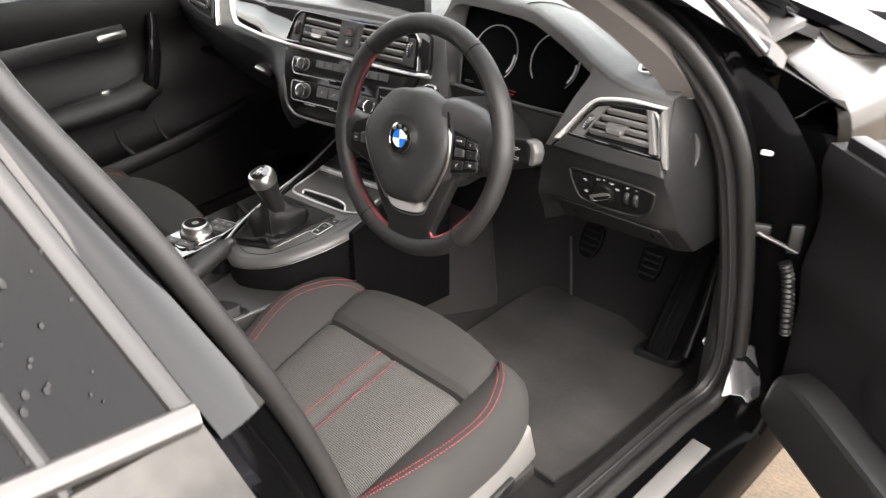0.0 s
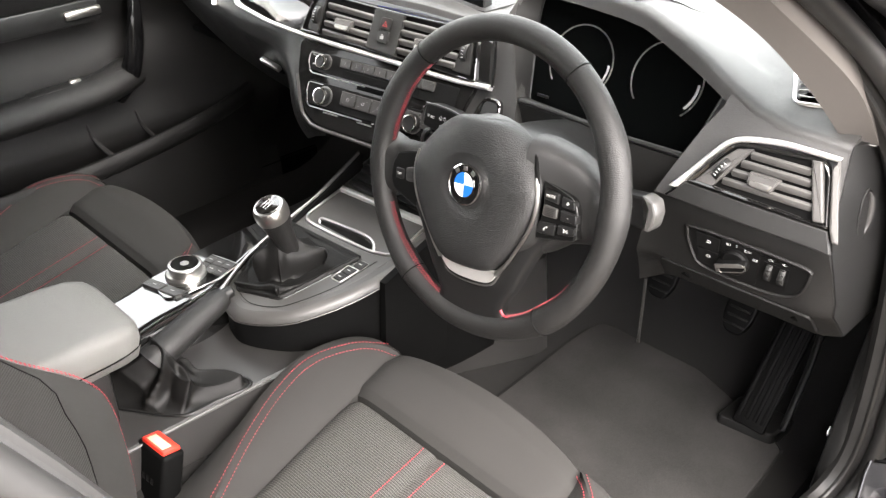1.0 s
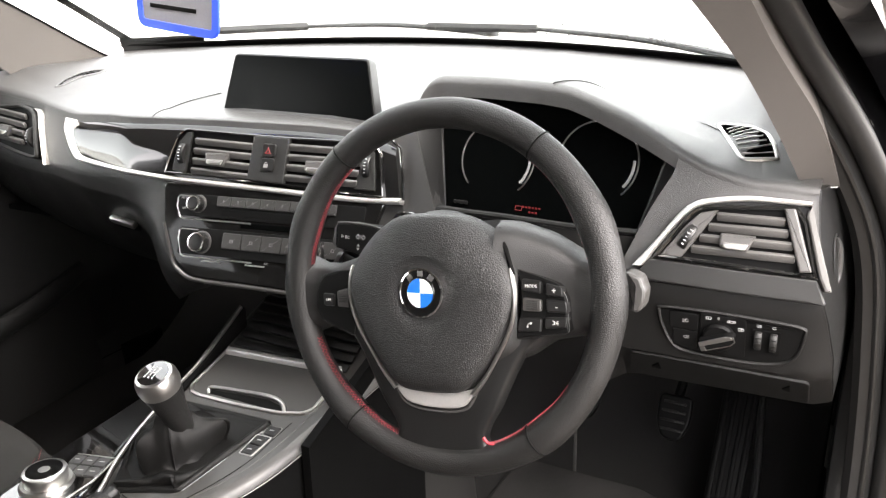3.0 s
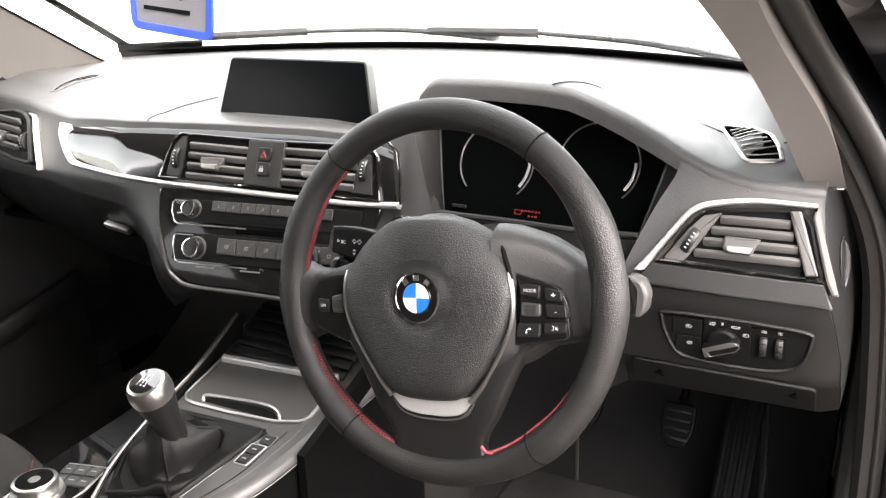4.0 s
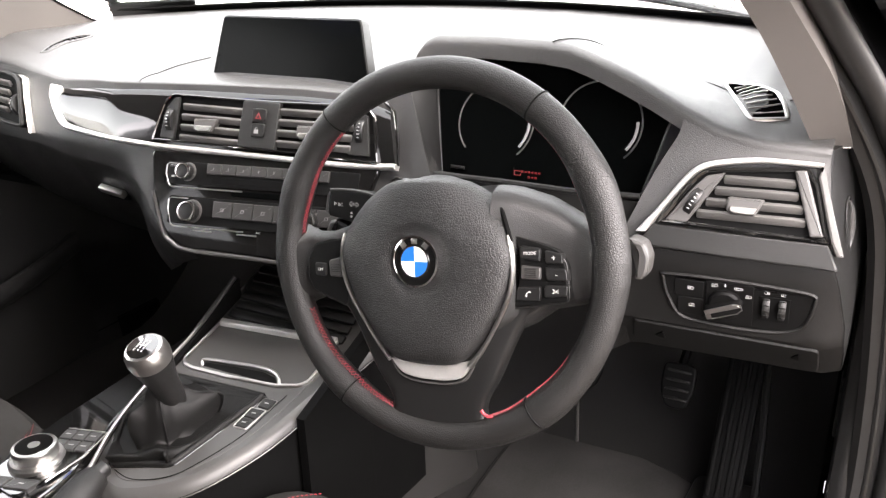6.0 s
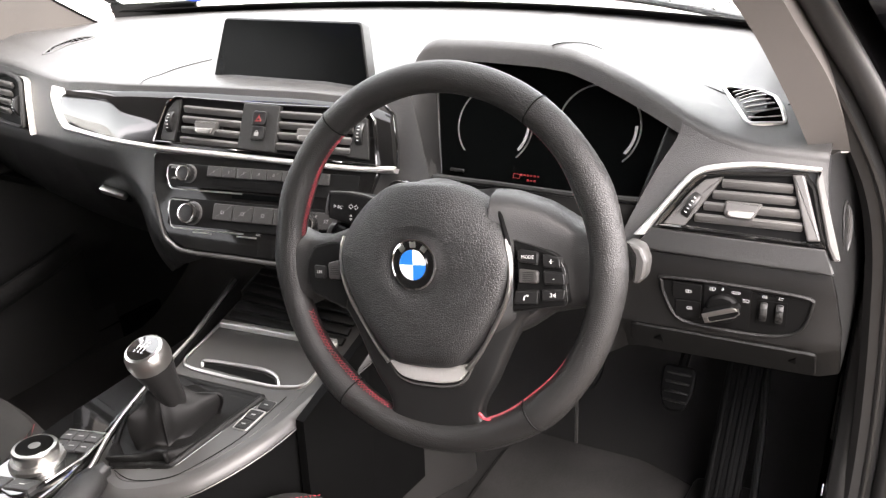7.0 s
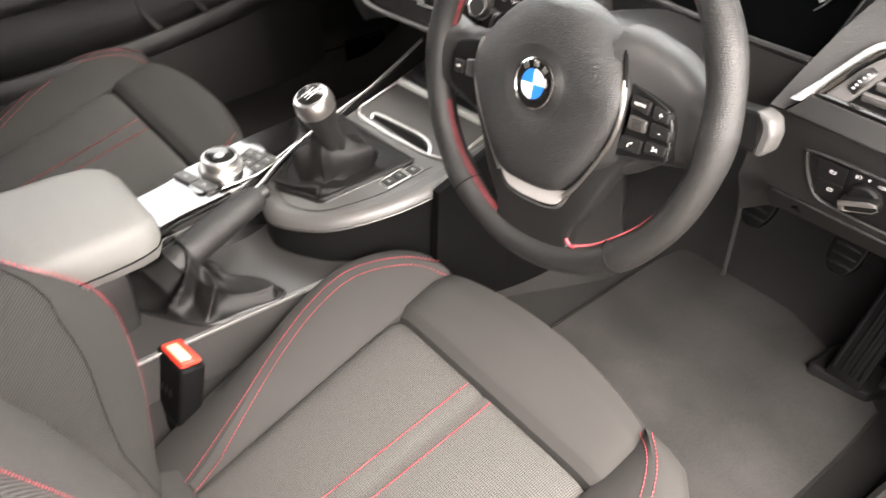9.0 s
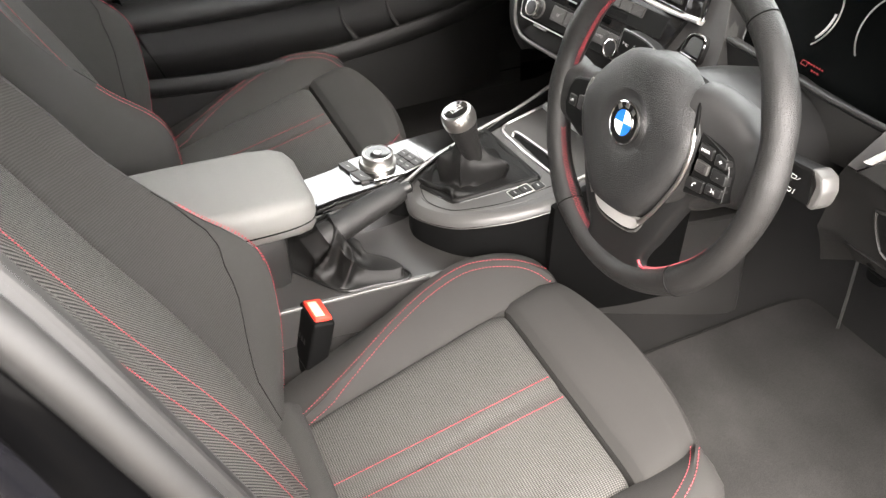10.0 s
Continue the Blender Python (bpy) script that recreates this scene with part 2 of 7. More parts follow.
def rounded(pts, r=0.004, n=3):
    """A 2D outline with its corners rounded."""
    out = []
    for i, p in enumerate(pts):
        p, a, b = Vector(p), Vector(pts[i - 1]), Vector(pts[(i + 1) % len(pts)])
        d1, d2 = (a - p), (b - p)
        k = min(r, 0.45 * d1.length, 0.45 * d2.length)
        s, e = p + d1.normalized() * k, p + d2.normalized() * k
        out += [tuple((s * (1 - t) + p * t) * (1 - t) + (p * (1 - t) + e * t) * t) for t in (j / n for j in range(n + 1))]
    return out


def inset(pts, d):
    """The outline moved inwards by d (simple outlines only)."""
    n, out = len(pts), []
    area = sum(pts[i - 1][0] * pts[i][1] - pts[i][0] * pts[i - 1][1] for i in range(n))
    s = 1 if area > 0 else -1
    for i in range(n):
        a, p, b = Vector(pts[i - 1]), Vector(pts[i]), Vector(pts[(i + 1) % n])
        n1, n2 = (p - a), (b - p)
        if n1.length < 1e-9 or n2.length < 1e-9:
            out.append(tuple(p))
            continue
        n1, n2 = Vector((-n1.y, n1.x)).normalized() * s, Vector((-n2.y, n2.x)).normalized() * s
        k = (n1 + n2)
        k = k / max(k.length_squared / 2, 0.3)
        out.append((p.x + k.x * d, p.y + k.y * d))
    return out


def loft(rings, cap=True, closed=True):
    """A skin through rings of equal length, of 3D points."""
    bm = bmesh.new()
    vs = [[bm.verts.new(p) for p in ring] for ring in rings]
    n = len(rings[0])
    for a, b in zip(vs, vs[1:]):
        for i in range(n if closed else n - 1):
            j = (i + 1) % n
            try:
                bm.faces.new((a[i], a[j], b[j], b[i]))
            except ValueError:
                pass
    if cap and closed:
        bm.faces.new(vs[0][::-1]), bm.faces.new(vs[-1])
    return bm


def prism(pts, h0, h1, bevel=0.0015):
    """A plate with outline pts in x, y from height h0 to h1, its upper edge rounded."""
    rings = [[(x, y, h0) for x, y in pts]]
    if bevel:
        rings.append([(x, y, h1 - bevel) for x, y in pts])
        rings.append([(x, y, h1 - 0.3 * bevel) for x, y in inset(pts, 0.3 * bevel)])
        rings.append([(x, y, h1) for x, y in inset(pts, bevel)])
    else:
        rings.append([(x, y, h1) for x, y in pts])
    return loft(rings)


def rect(x0, y0, x1, y1, r=0.002):
    return rounded([(x0, y0), (x1, y0), (x1, y1), (x0, y1)], r)


def frame_ring(pts, width, h0, h1, bevel=0.001):
    """A closed border of that width inside the outline."""
    inn = inset(pts, width)
    a, b = inset(pts, bevel), inset(pts, width - bevel)
    rings = [[(x, y, h0) for x, y in pts], [(x, y, h1 - bevel) for x, y in pts], [(x, y, h1) for x, y in a], [(x, y, h1) for x, y in b],
             [(x, y, h1 - bevel) for x, y in inn], [(x, y, h0) for x, y in inn]]
    return loft(rings + [rings[0]], cap=False)


def spline(pts, n=8, closed=False):
    """Catmull-Rom through 3D points."""
    p = [Vector(q) for q in pts]
    k, out = len(p), []
    for i in range(k if closed else k - 1):
        a, b, c, d = (p[(i - 1) % k], p[i], p[(i + 1) % k], p[(i + 2) % k]) if closed else (p[max(i - 1, 0)], p[i], p[i + 1], p[min(i + 2, k - 1)])
        for j in range(n):
            t = j / n
            out.append(0.5 * (2 * b + (c - a) * t + (2 * a - 5 * b + 4 * c - d) * t * t + (3 * b - a - 3 * c + d) * t ** 3))
    return out if closed else out + [p[-1]]


def tube(path, r, seg=8, closed=False, flat=1.0, up=(0, 0, 1), taper=None):
    """A sweep along path; flat: the ratio of the section's height (along up) to its width."""
    path = [Vector(p) for p in path]
    k, rings = len(path), []
    for i, p in enumerate(path):
        t = (path[(i + 1) % k] - path[i - 1]) if closed else (path[min(i + 1, k - 1)] - path[max(i - 1, 0)])
        t.normalize()
        side = t.cross(Vector(up))
        side = side.normalized() if side.length > 1e-4 else t.orthogonal().normalized()
        over = side.cross(t)
        q = r * (taper(i / (k - 1)) if taper else 1)
        rings.append([p + side * (q * math.cos(a)) + over * (q * flat * math.sin(a)) for a in (2 * math.pi * j / seg for j in range(seg))])
    return loft(rings + [rings[0]], cap=False) if closed else loft(rings)


def lathe(profile, seg=28, m=None):
    """A turned body from (radius, height) pairs."""
    rings = [[(max(r, 1e-5) * math.cos(a), max(r, 1e-5) * math.sin(a), h) for a in (2 * math.pi * j / seg for j in range(seg))] for r, h in profile]
    bm = loft(rings)
    return moved(bm, m) if m else bm


def sheet(f, nu, nv, thick=0.004, away=(0, 0, -1)):
    """A surface f(u, v), u and v from 0 to 1, given thickness on its far side."""
    bm = bmesh.new()
    top = [[bm.verts.new(f(i / nu, j / nv)) for j in range(nv + 1)] for i in range(nu + 1)]
    d = Vector(away) * thick
    low = [[bm.verts.new(v.co + d) for v in row] for row in top]
    for i in range(nu):
        for j in range(nv):
            bm.faces.new((top[i][j], top[i + 1][j], top[i + 1][j + 1], top[i][j + 1]))
            bm.faces.new((low[i][j], low[i][j + 1], low[i + 1][j + 1], low[i + 1][j]))
    rim = [(i, 0) for i in range(nu)] + [(nu, j) for j in range(nv)] + [(i, nv) for i in range(nu, 0, -1)] + [(0, j) for j in range(nv, 0, -1)]
    for (a, b), (c, e) in zip(rim, rim[1:] + rim[:1]):
        bm.faces.new((top[a][b], low[a][b], low[c][e], top[c][e]))
    return bm


def wrap(bm, F):
    """Lays a flat body with x, z outline and height onto the face y = F(x, z), height towards the seats."""
    for v in bm.verts:
        x, z, h = v.co
        y, e = F(x, z), 0.003
        n = Vector(((F(x + e, z) - F(x - e, z)) / (2 * e), -1, (F(x, z + e) - F(x, z - e)) / (2 * e))).normalized()
        v.co = Vector((x, y, z)) + n * h
    return bm


def text_mesh(words, size, m, depth=0.0002, align="CENTER"):
    cu = bpy.data.curves.new("words", "FONT")
    cu.body, cu.size, cu.extrude, cu.align_x, cu.align_y, cu.resolution_u = words, size, depth, align, "CENTER", 2
    ob = new("words", cu)
    bpy.context.view_layer.update()
    me = bpy.data.meshes.new_from_object(ob.evaluated_get(bpy.context.evaluated_depsgraph_get()))
    bpy.data.objects.remove(ob)
    bpy.data.curves.remove(cu)
    bm = bmesh.new()
    bm.from_mesh(me)
    bpy.data.meshes.remove(me)
    return moved(bm, m)


def lerp(a, b, t):
    return a + (b - a) * t


def dashes(path, r, dash=0.0036, gap=0.0016, flat=0.8):
    """A row of single stitches along a path, as one mesh."""
    path = [Vector(p) for p in path]
    run = [0.0]
    for a, b in zip(path, path[1:]):
        run.append(run[-1] + (b - a).length)
    def at(d):
        i = min(max(int(np.searchsorted(run, d)) - 1, 0), len(path) - 2)
        k = (d - run[i]) / max(run[i + 1] - run[i], 1e-9)
        return path[i].lerp(path[i + 1], k)
    verts, faces = [], []
    d = 0.0
    while d + dash < run[-1]:
        a, c, b = at(d), at(d + dash / 2), at(d + dash)
        t = (b - a).normalized()
        s = t.orthogonal().normalized()
        o = s.cross(t)
        base = len(verts)
        for p, k in ((a, 0.35), (c, 1.0), (b, 0.35)):
            verts += [p + (s * math.cos(q) + o * math.sin(q)) * r * k for q in (0, 1.571, 3.142, 4.712)]
        for j in (0, 4):
            faces += [(base + j + i, base + j + (i + 1) % 4, base + j + 4 + (i + 1) % 4, base + j + 4 + i) for i in range(4)]
        d += dash + gap
    me = bpy.data.meshes.new("stitches")
    me.from_pydata([tuple(v) for v in verts], [], faces)
    bm = bmesh.new()
    bm.from_mesh(me)
    bpy.data.meshes.remove(me)
    return bm


def smooth(q, values):
    """A smooth curve through values at 0, 1, 2, ..."""
    n = len(values)
    i = min(max(int(q), 0), n - 2)
    t = q - i
    a, b, c, d = values[max(i - 1, 0)], values[i], values[i + 1], values[min(i + 2, n - 1)]
    return 0.5 * (2 * b + (c - a) * t + (2 * a - 5 * b + 4 * c - d) * t * t + (3 * b - a - 3 * c + d) * t ** 3)


# ---------------------------------------------------------------- ground and car shell
def ground():
    def f(u, v):
        x, y = lerp(-1, 1, u), lerp(-1, 1, v)
        return (math.copysign(abs(x) ** 3 * 400, x), math.copysign(abs(y) ** 3 * 400, y), 0)
    ob = part("ground", sheet(f, 24, 24, 0.2), GRAVEL, None)
    tagged(ob, "pale tan gravel forecourt under the car", "ground", kind="structure")


ground()


# added pale walls, not known to stand here: they whiten the view outside
def backdrop_wall():
    for name, x, y, w, d in (("wall_north", 0, 7.0, 16, 0.25), ("wall_west", -5.5, 0, 0.25, 14)):
        ob = part(name, box(w, d, 2.0, 0.03, pose(x, y, 1.0)), RENDER, None)
        tagged(ob, "added plain pale wall that whitens the view outside", "wall", kind="structure")


backdrop_wall()

SEAL = [(0.785, 0.40, 0.50), (0.784, 0.385, 0.62), (0.775, 0.355, 0.77), (0.757, 0.315, 0.92), (0.715, 0.265, 1.03), (0.665, 0.175, 1.125), (0.62, -0.03, 1.235),
        (0.59, -0.28, 1.31), (0.58, -0.56, 1.335), (0.612, -0.635, 1.25), (0.66, -0.545, 1.05), (0.70, -0.46, 0.84), (0.735, -0.40, 0.62),
        (0.755, -0.33, 0.47), (0.757, -0.22, 0.425), (0.757, 0.05, 0.415), (0.762, 0.28, 0.415), (0.775, 0.375, 0.43)]


def opening_ring(dx, grow, mirror=1):
    """The door opening's outline moved outwards by dx and widened by grow."""
    pts = spline(SEAL, 6, True)
    cy, cz = 0.0, 0.86
    out = []
    for i, p in enumerate(pts):
        t = pts[(i + 1) % len(pts)] - pts[i - 1]
        n = Vector((0, t.z, -t.y)).normalized()
        if n.dot(Vector((0, p.y - cy, p.z - cz))) < 0:
            n = -n
        q = p + Vector((dx * float(np.interp(p.z, [0.86, 1.02], [1.0, 0.22])) if dx > 0.02 else dx, 0, 0)) + n * grow
        out.append((q.x * mirror, q.y, q.z))
    return out


def car_shell():
    car = thing("car_body", (0, -0.3, 0), "black car body shell with an open front door opening", "car body", kind="structure")
    # the frame round the open door: step outwards from the seal to the outer skin
    rings = [opening_ring(0.0, 0.008), opening_ring(0.012, 0.02), opening_ring(0.014, 0.032), opening_ring(0.05, 0.040), opening_ring(0.075, 0.055), opening_ring(0.085, 0.075), opening_ring(0.045, 0.092)]
    part("door_frame", loft(rings, cap=False), SHADED_PAINT, car)
    part("seal_flap", loft([opening_ring(-0.036, -0.006), opening_ring(-0.028, -0.013), opening_ring(-0.010, -0.011), opening_ring(-0.002, 0.0), opening_ring(-0.002, 0.010)], cap=False), RUBBER, car, "ribbed black rubber edge trim")
    part("door_seal", tube(opening_ring(0.008, 0.0), 0.0125, 12, True, up=(1, 0, 0)), RUBBER, car, "black rubber weatherstrip round the opening")
    part("seal_lip", tube(opening_ring(-0.014, -0.011), 0.004, 8, True, up=(1, 0, 0)), RUBBER, car)
    rings = [opening_ring(-0.05, -0.004, -1), opening_ring(0.0, 0.012, -1), opening_ring(0.03, 0.035, -1), opening_ring(0.085, 0.075, -1)]
    part("door_frame", loft(rings, cap=False), JAMB, car)
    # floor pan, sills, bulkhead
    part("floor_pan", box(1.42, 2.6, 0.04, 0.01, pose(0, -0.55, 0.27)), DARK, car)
    for s in (1, -1):
        prof = [(0.72, 0.24), (0.85, 0.22), (0.872, 0.27), (0.868, 0.345), (0.855, 0.372), (0.825, 0.385), (0.80, 0.388), (0.775, 0.40), (0.74, 0.408), (0.72, 0.40)]
        part("sill", loft([[(s * x, y, z) for x, z in prof] for y in (0.62, 0.4, 0.1, -0.3, -0.6, -1.7)]), SHADED_PAINT, car, "black painted door sill")
        part("sill_plate", box(0.034, 0.50, 0.004, 0.0015, pose(s * 0.806, 0.035, 0.3925, 0, s * 3)), PLATE, car, "brushed steel sill plate")
    foot = axes((0.812, 0.392, 0.500), (0.88, 0.36, -0.28), (-0.1, 0.75, 0.65))
    # outline of the bright sky reflection, laid on as a separate glossy patch
    patch = [(-0.0226, 0.0295), (-0.008, 0.043), (0.0025, 0.0453), (0.008, 0.030), (0.0256, 0.0038), (0.034, -0.012), (0.0395, -0.0327), (0.0251, -0.056), (0.012, -0.048), (-0.006, -0.055), (-0.0187, -0.0671), (-0.021, -0.045), (-0.0237, -0.0152)]
    part("pillar_foot", moved(prism(rounded(patch, 0.004)[::-1], -0.004, 0.003, 0.002), foot), PAINT, car, "glossy patch for the bright reflection on the pillar foot")
    part("foot_edge", moved(tube([(-0.020, 0.010, 0.004), (-0.004, 0.016, 0.0045), (0.012, 0.008, 0.0045), (0.026, 0.000, 0.004)], 0.0045, 8), foot), SHADED_PAINT, car, "black sealer bead on the pillar foot")
    part("pillar_label", moved(prism(rounded([(-0.009, -0.005), (0.009, -0.004), (0.009, 0.004), (-0.009, 0.005)], 0.004), 0, 0.0012, 0.0003), axes((0.789, 0.3545, 0.909), (0.95, 0.28, 0), (-0.05, -0.19, 0.98))), PRINT, car, "small oval white sticker")
    for s in (1, -1):
        part("hinge_pillar", box(0.10, 0.16, 0.53, 0.02, pose(s * 0.812, 0.54, 0.660)), SHADED_PAINT, car, "black painted hinge pillar")
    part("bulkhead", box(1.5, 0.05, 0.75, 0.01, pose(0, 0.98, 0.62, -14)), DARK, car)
    for x in (0.745, -0.745):
        part("kick_panel", box(0.03, 0.62, 0.62, 0.01, pose(x, 0.70, 0.58)), HARD, car, "black plastic footwell side panel")
    part("footwell_front", box(1.46, 0.04, 0.50, 0.01, pose(0, 0.88, 0.50, -25)), CARPET, car)
    # roof, its lining and headers
    def roof(u, v):
        x, y = lerp(-0.6, 0.6, u), lerp(-1.75, 0.02, v)
        return (x, y, 1.43 - 0.10 * (x / 0.6) ** 2 - 0.09 * ((y + 0.7) / 0.9) ** 2)
    part("roof", sheet(roof, 12, 12, 0.02), PAINT, car)
    def lining(u, v):
        p = roof(u, v)
        return (p[0] * 0.98, p[1], p[2] - 0.03)
    part("roof_lining", sheet(lining, 12, 12, 0.01), HEADLINER, car, "pale cloth headlining")
    # pillars on both sides
    for s in (1, -1):
        a = [((0.668, 0.262, 0.99), (0.702, 0.272, 0.992), (0.70, 0.50, 1.02), (0.66, 0.60, 1.04)), ((0.646, 0.185, 1.06), (0.682, 0.212, 1.063), (0.685, 0.40, 1.10), (0.64, 0.48, 1.11)),
             ((0.617, 0.06, 1.147), (0.645, 0.085, 1.151), (0.65, 0.25, 1.20), (0.61, 0.31, 1.21)), ((0.575, -0.14, 1.245), (0.615, -0.11, 1.258), (0.635, 0.02, 1.32), (0.57, 0.06, 1.325)), ((0.535, -0.35, 1.31), (0.585, -0.32, 1.32), (0.60, -0.2, 1.36), (0.54, -0.2, 1.37))]
        if s < 0:
            rear = [(0.669, 0.378, 0.990), (0.648, 0.290, 1.056), (0.617, 0.156, 1.155), (0.575, -0.06, 1.252), (0.535, -0.29, 1.31)]
            front = [(0.655, 0.535, 1.045), (0.646, 0.462, 1.082), (0.620, 0.305, 1.164), (0.570, 0.05, 1.29), (0.54, -0.20, 1.365)]
            a = [(b, (b[0] + 0.034, b[1] + 0.02, b[2] + 0.003), (f[0] + 0.035, f[1] - 0.03, f[2] - 0.008), f) for b, f in zip(rear, front)]
            part("glass_edge", tube(spline([(s * x, y, z) for x, y, z in front[:4]], 6), 0.0022, 6), DARK, car, "black windscreen edge seal")
        rings = []
        for k in range(4):
            rings.append(spline([q[k] for q in a], 6))
        rings = [[rings[k][i] for k in range(4)] for i in range(len(rings[0]))]
        rings = [[(s * p.x, p.y, p.z) for p in (Vector(c) for c in ring)] for ring in rings]
        part("pillar_trim", loft(rings), PILLAR, car, "grey cloth-covered windscreen pillar trim")
        part("trim_line", tube([(s * 0.667, 0.259, 0.9905), (s * 0.700, 0.269, 0.9922)], 0.0010, 6), STEEL_GREY, car)
        gut = spline([(0.686, 0.105, 1.218), (0.708, 0.162, 1.182), (0.730, 0.215, 1.146), (0.750, 0.262, 1.108), (0.771, 0.302, 1.068)], 4)
        def skin(u, v, s=s, gut=gut):
            g = gut[round(u * (len(gut) - 1))]
            w = lerp(0.72, 0.0, u)
            e = Vector((0.69 * lerp(1, 0.82, w) + 0.01, lerp(0.62, -0.02, w), lerp(1.055, 1.345, w) + 0.004))
            p = g.lerp(e, v * (0.50 if s > 0 else 0.12) * math.sqrt(max(0.0, 1 - u ** 10)))
            return (s * (p.x + 0.012 * math.sin(v * 3.14)), p.y, p.z - 0.004)
        part("pillar_skin", sheet(skin, 24, 8, 0.012, (-s, 0, -0.4)), SHADED_PAINT, car, "black painted windscreen pillar")
        def outer(u, v, s=s):
            p = spline([(0.768, 0.432, 1.083), (0.755, 0.38, 1.12), (0.70, 0.16, 1.235), (0.655, -0.10, 1.33), (0.63, -0.5, 1.375), (0.62, -0.9, 1.36)], 4)
            q = p[round(u * (len(p) - 1))]
            v = lerp(0.72, 1.02, v)
            return (s * (q.x + 0.012 * v), q.y - 0.06 * v, q.z - 0.055 * v)
        part("roof_rail", sheet(outer, 20, 3, 0.03, (-s, 0, 0)), PAINT, car)
        b = [(0.60, 1.31), (0.635, 1.17), (0.675, 1.02), (0.71, 0.85), (0.745, 0.62), (0.76, 0.40)]
        def bp(x, z):
            y0 = -0.655 + 0.40 * (1.25 - z) * (1.0 if z > 0.8 else 1.0) * 0.95
            y0 = min(y0, -0.36)
            return [(s * (x - 0.03), y0 - 0.005, z), (s * (x + 0.02), y0 - 0.012, z), (s * (x + 0.055), y0 - 0.03, z), (s * (x + 0.06), y0 - 0.10, z), (s * (x - 0.03), y0 - 0.19, z)]
        part("centre_pillar", loft([bp(x, z) for x, z in b]), PAINT, car, "gloss black centre pillar")
    part("pillar_gutter", tube(spline([(0.612, -0.45, 1.345), (0.632, -0.20, 1.318), (0.655, -0.01, 1.275), (0.688, 0.105, 1.218), (0.710, 0.162, 1.182), (0.732, 0.215, 1.146), (0.752, 0.262, 1.108), (0.773, 0.302, 1.068)], 5), 0.009, 12), PAINT, car, "wet black pillar edge")
    # windscreen with its black border and bonnet beyond
    def screen(u, v, inn=0.0):
        x = lerp(-0.69, 0.69, u) * lerp(1, 0.82, v)
        b = 1 - (x / 0.69) ** 2
        return (x, lerp(0.62 + 0.24 * b, -0.02 + 0.10 * b, v), lerp(1.055 + 0.01 * b, 1.345 + 0.03 * b, v))
    ws = part("windscreen", sheet(screen, 14, 8, 0.004), PANE, car, "clear laminated windscreen glass")
    ws.visible_shadow = False
    def frit(u, v):
        p = screen(u, 0.045 * v)
        return (p[0], p[1] - 0.006, p[2] - 0.004)
    part("glass_border", sheet(frit, 20, 2, 0.003), DARK, car, "black printed windscreen border")
    for s in (1, -1):
        # wider on the driver's side, where it stands for dark reflections in the glass
        part("glass_border", sheet(lambda u, v, s=s: tuple(Vector(screen(0.5 + s * lerp(0.445 if s > 0 else 0.488, 0.5, u), v)) + Vector((0, 0.004, 0.006))), 3, 12, 0.003), DARK, car, "black side border and painted dark reflection of the windscreen")
        # lower corner of the glass as a black sheet, its dark reflection as colour
        def corner(u, v, s=s):
            hi, lo = Vector(screen(0.5 + s * lerp(0.39, 0.5, u), 0.06)), Vector((s * lerp(0.600, 0.676, u), lerp(0.71, 0.575, u), lerp(1.035, 0.992, u)))
            return tuple(hi.lerp(lo, v) + Vector((0, 0.012 * math.sin(v * 3.14), 0.004)))
        part("dark_screen_corner", sheet(corner, 8, 6, 0.004), HARD, car, "lower windscreen corner with its dark reflection painted black")
    # added panel: hides the lit end of the pad and keeps this gap black
    def quarter(u, v):
        a, b, t = Vector((0.776, 0.304, 1.060)), Vector((0.857, 0.462, 0.962)), Vector((0.678, 0.572, 0.990))
        p = a.lerp(b, v).lerp(t, u)
        return (p.x + 0.006 * math.sin(v * 3.14) * (1 - u), p.y, p.z)
    part("pillar_base_cover", sheet(quarter, 8, 8, 0.006, (-1, 0, -0.5)), SHADED_PAINT, car, "added black cover that hides the gap between pillar and wing")
    def cowl(u, v):
        p = screen(u, 0)
        return (p[0], p[1] + 0.005 + 0.11 * v, p[2] - 0.012 - 0.035 * v)
    part("cowl", sheet(cowl, 14, 4, 0.02), HARD, car, "black plastic scuttle panel")
    def bonnet(u, v):
        x = lerp(-0.80, 0.80, u)
        b = 1 - (x / 0.8) ** 2
        return (x, lerp(0.78 + 0.22 * b, 1.75 + 0.2 * b, v), lerp(0.99 + 0.058 * b, 0.90 + 0.06 * b, v) - 0.06 * v * v + 0.012 * math.exp(-((abs(x) - 0.45) / 0.05) ** 2))
    part("bonnet", sheet(bonnet, 24, 12, 0.02), PAINT, car, "wet glossy black bonnet")
    for s in (1, -1):
        def wing(u, v, s=s):
            x = float(np.interp(v, [0, 0.35, 0.42, 0.5, 1], [0.66, 0.845, 0.868, 0.875, 0.86]))
            y = lerp(0.595 - max(0.0, x - 0.667) * 0.72, 1.95, u)
            z = float(np.interp(v, [0, 0.35, 0.42, 0.5, 1], [1.005, 0.975, 0.955, 0.92, 0.40]))
            return (s * x, y, z - 0.12 * u * (1 if v < 0.5 else 2 - 2 * v))
        part("front_wing", sheet(wing, 14, 20, 0.02, (-s, 0, 0)), WET_PAINT, car, "glossy black front wing")
    part("shut_line", tube(spline([(0.672, 0.80, 0.9875), (0.715, 0.745, 0.9815), (0.747, 0.735, 0.9765), (0.772, 0.765, 0.9705), (0.79, 0.86, 0.956)], 6), 0.0022, 6), DARK, car, "dark gap between wing and bonnet")
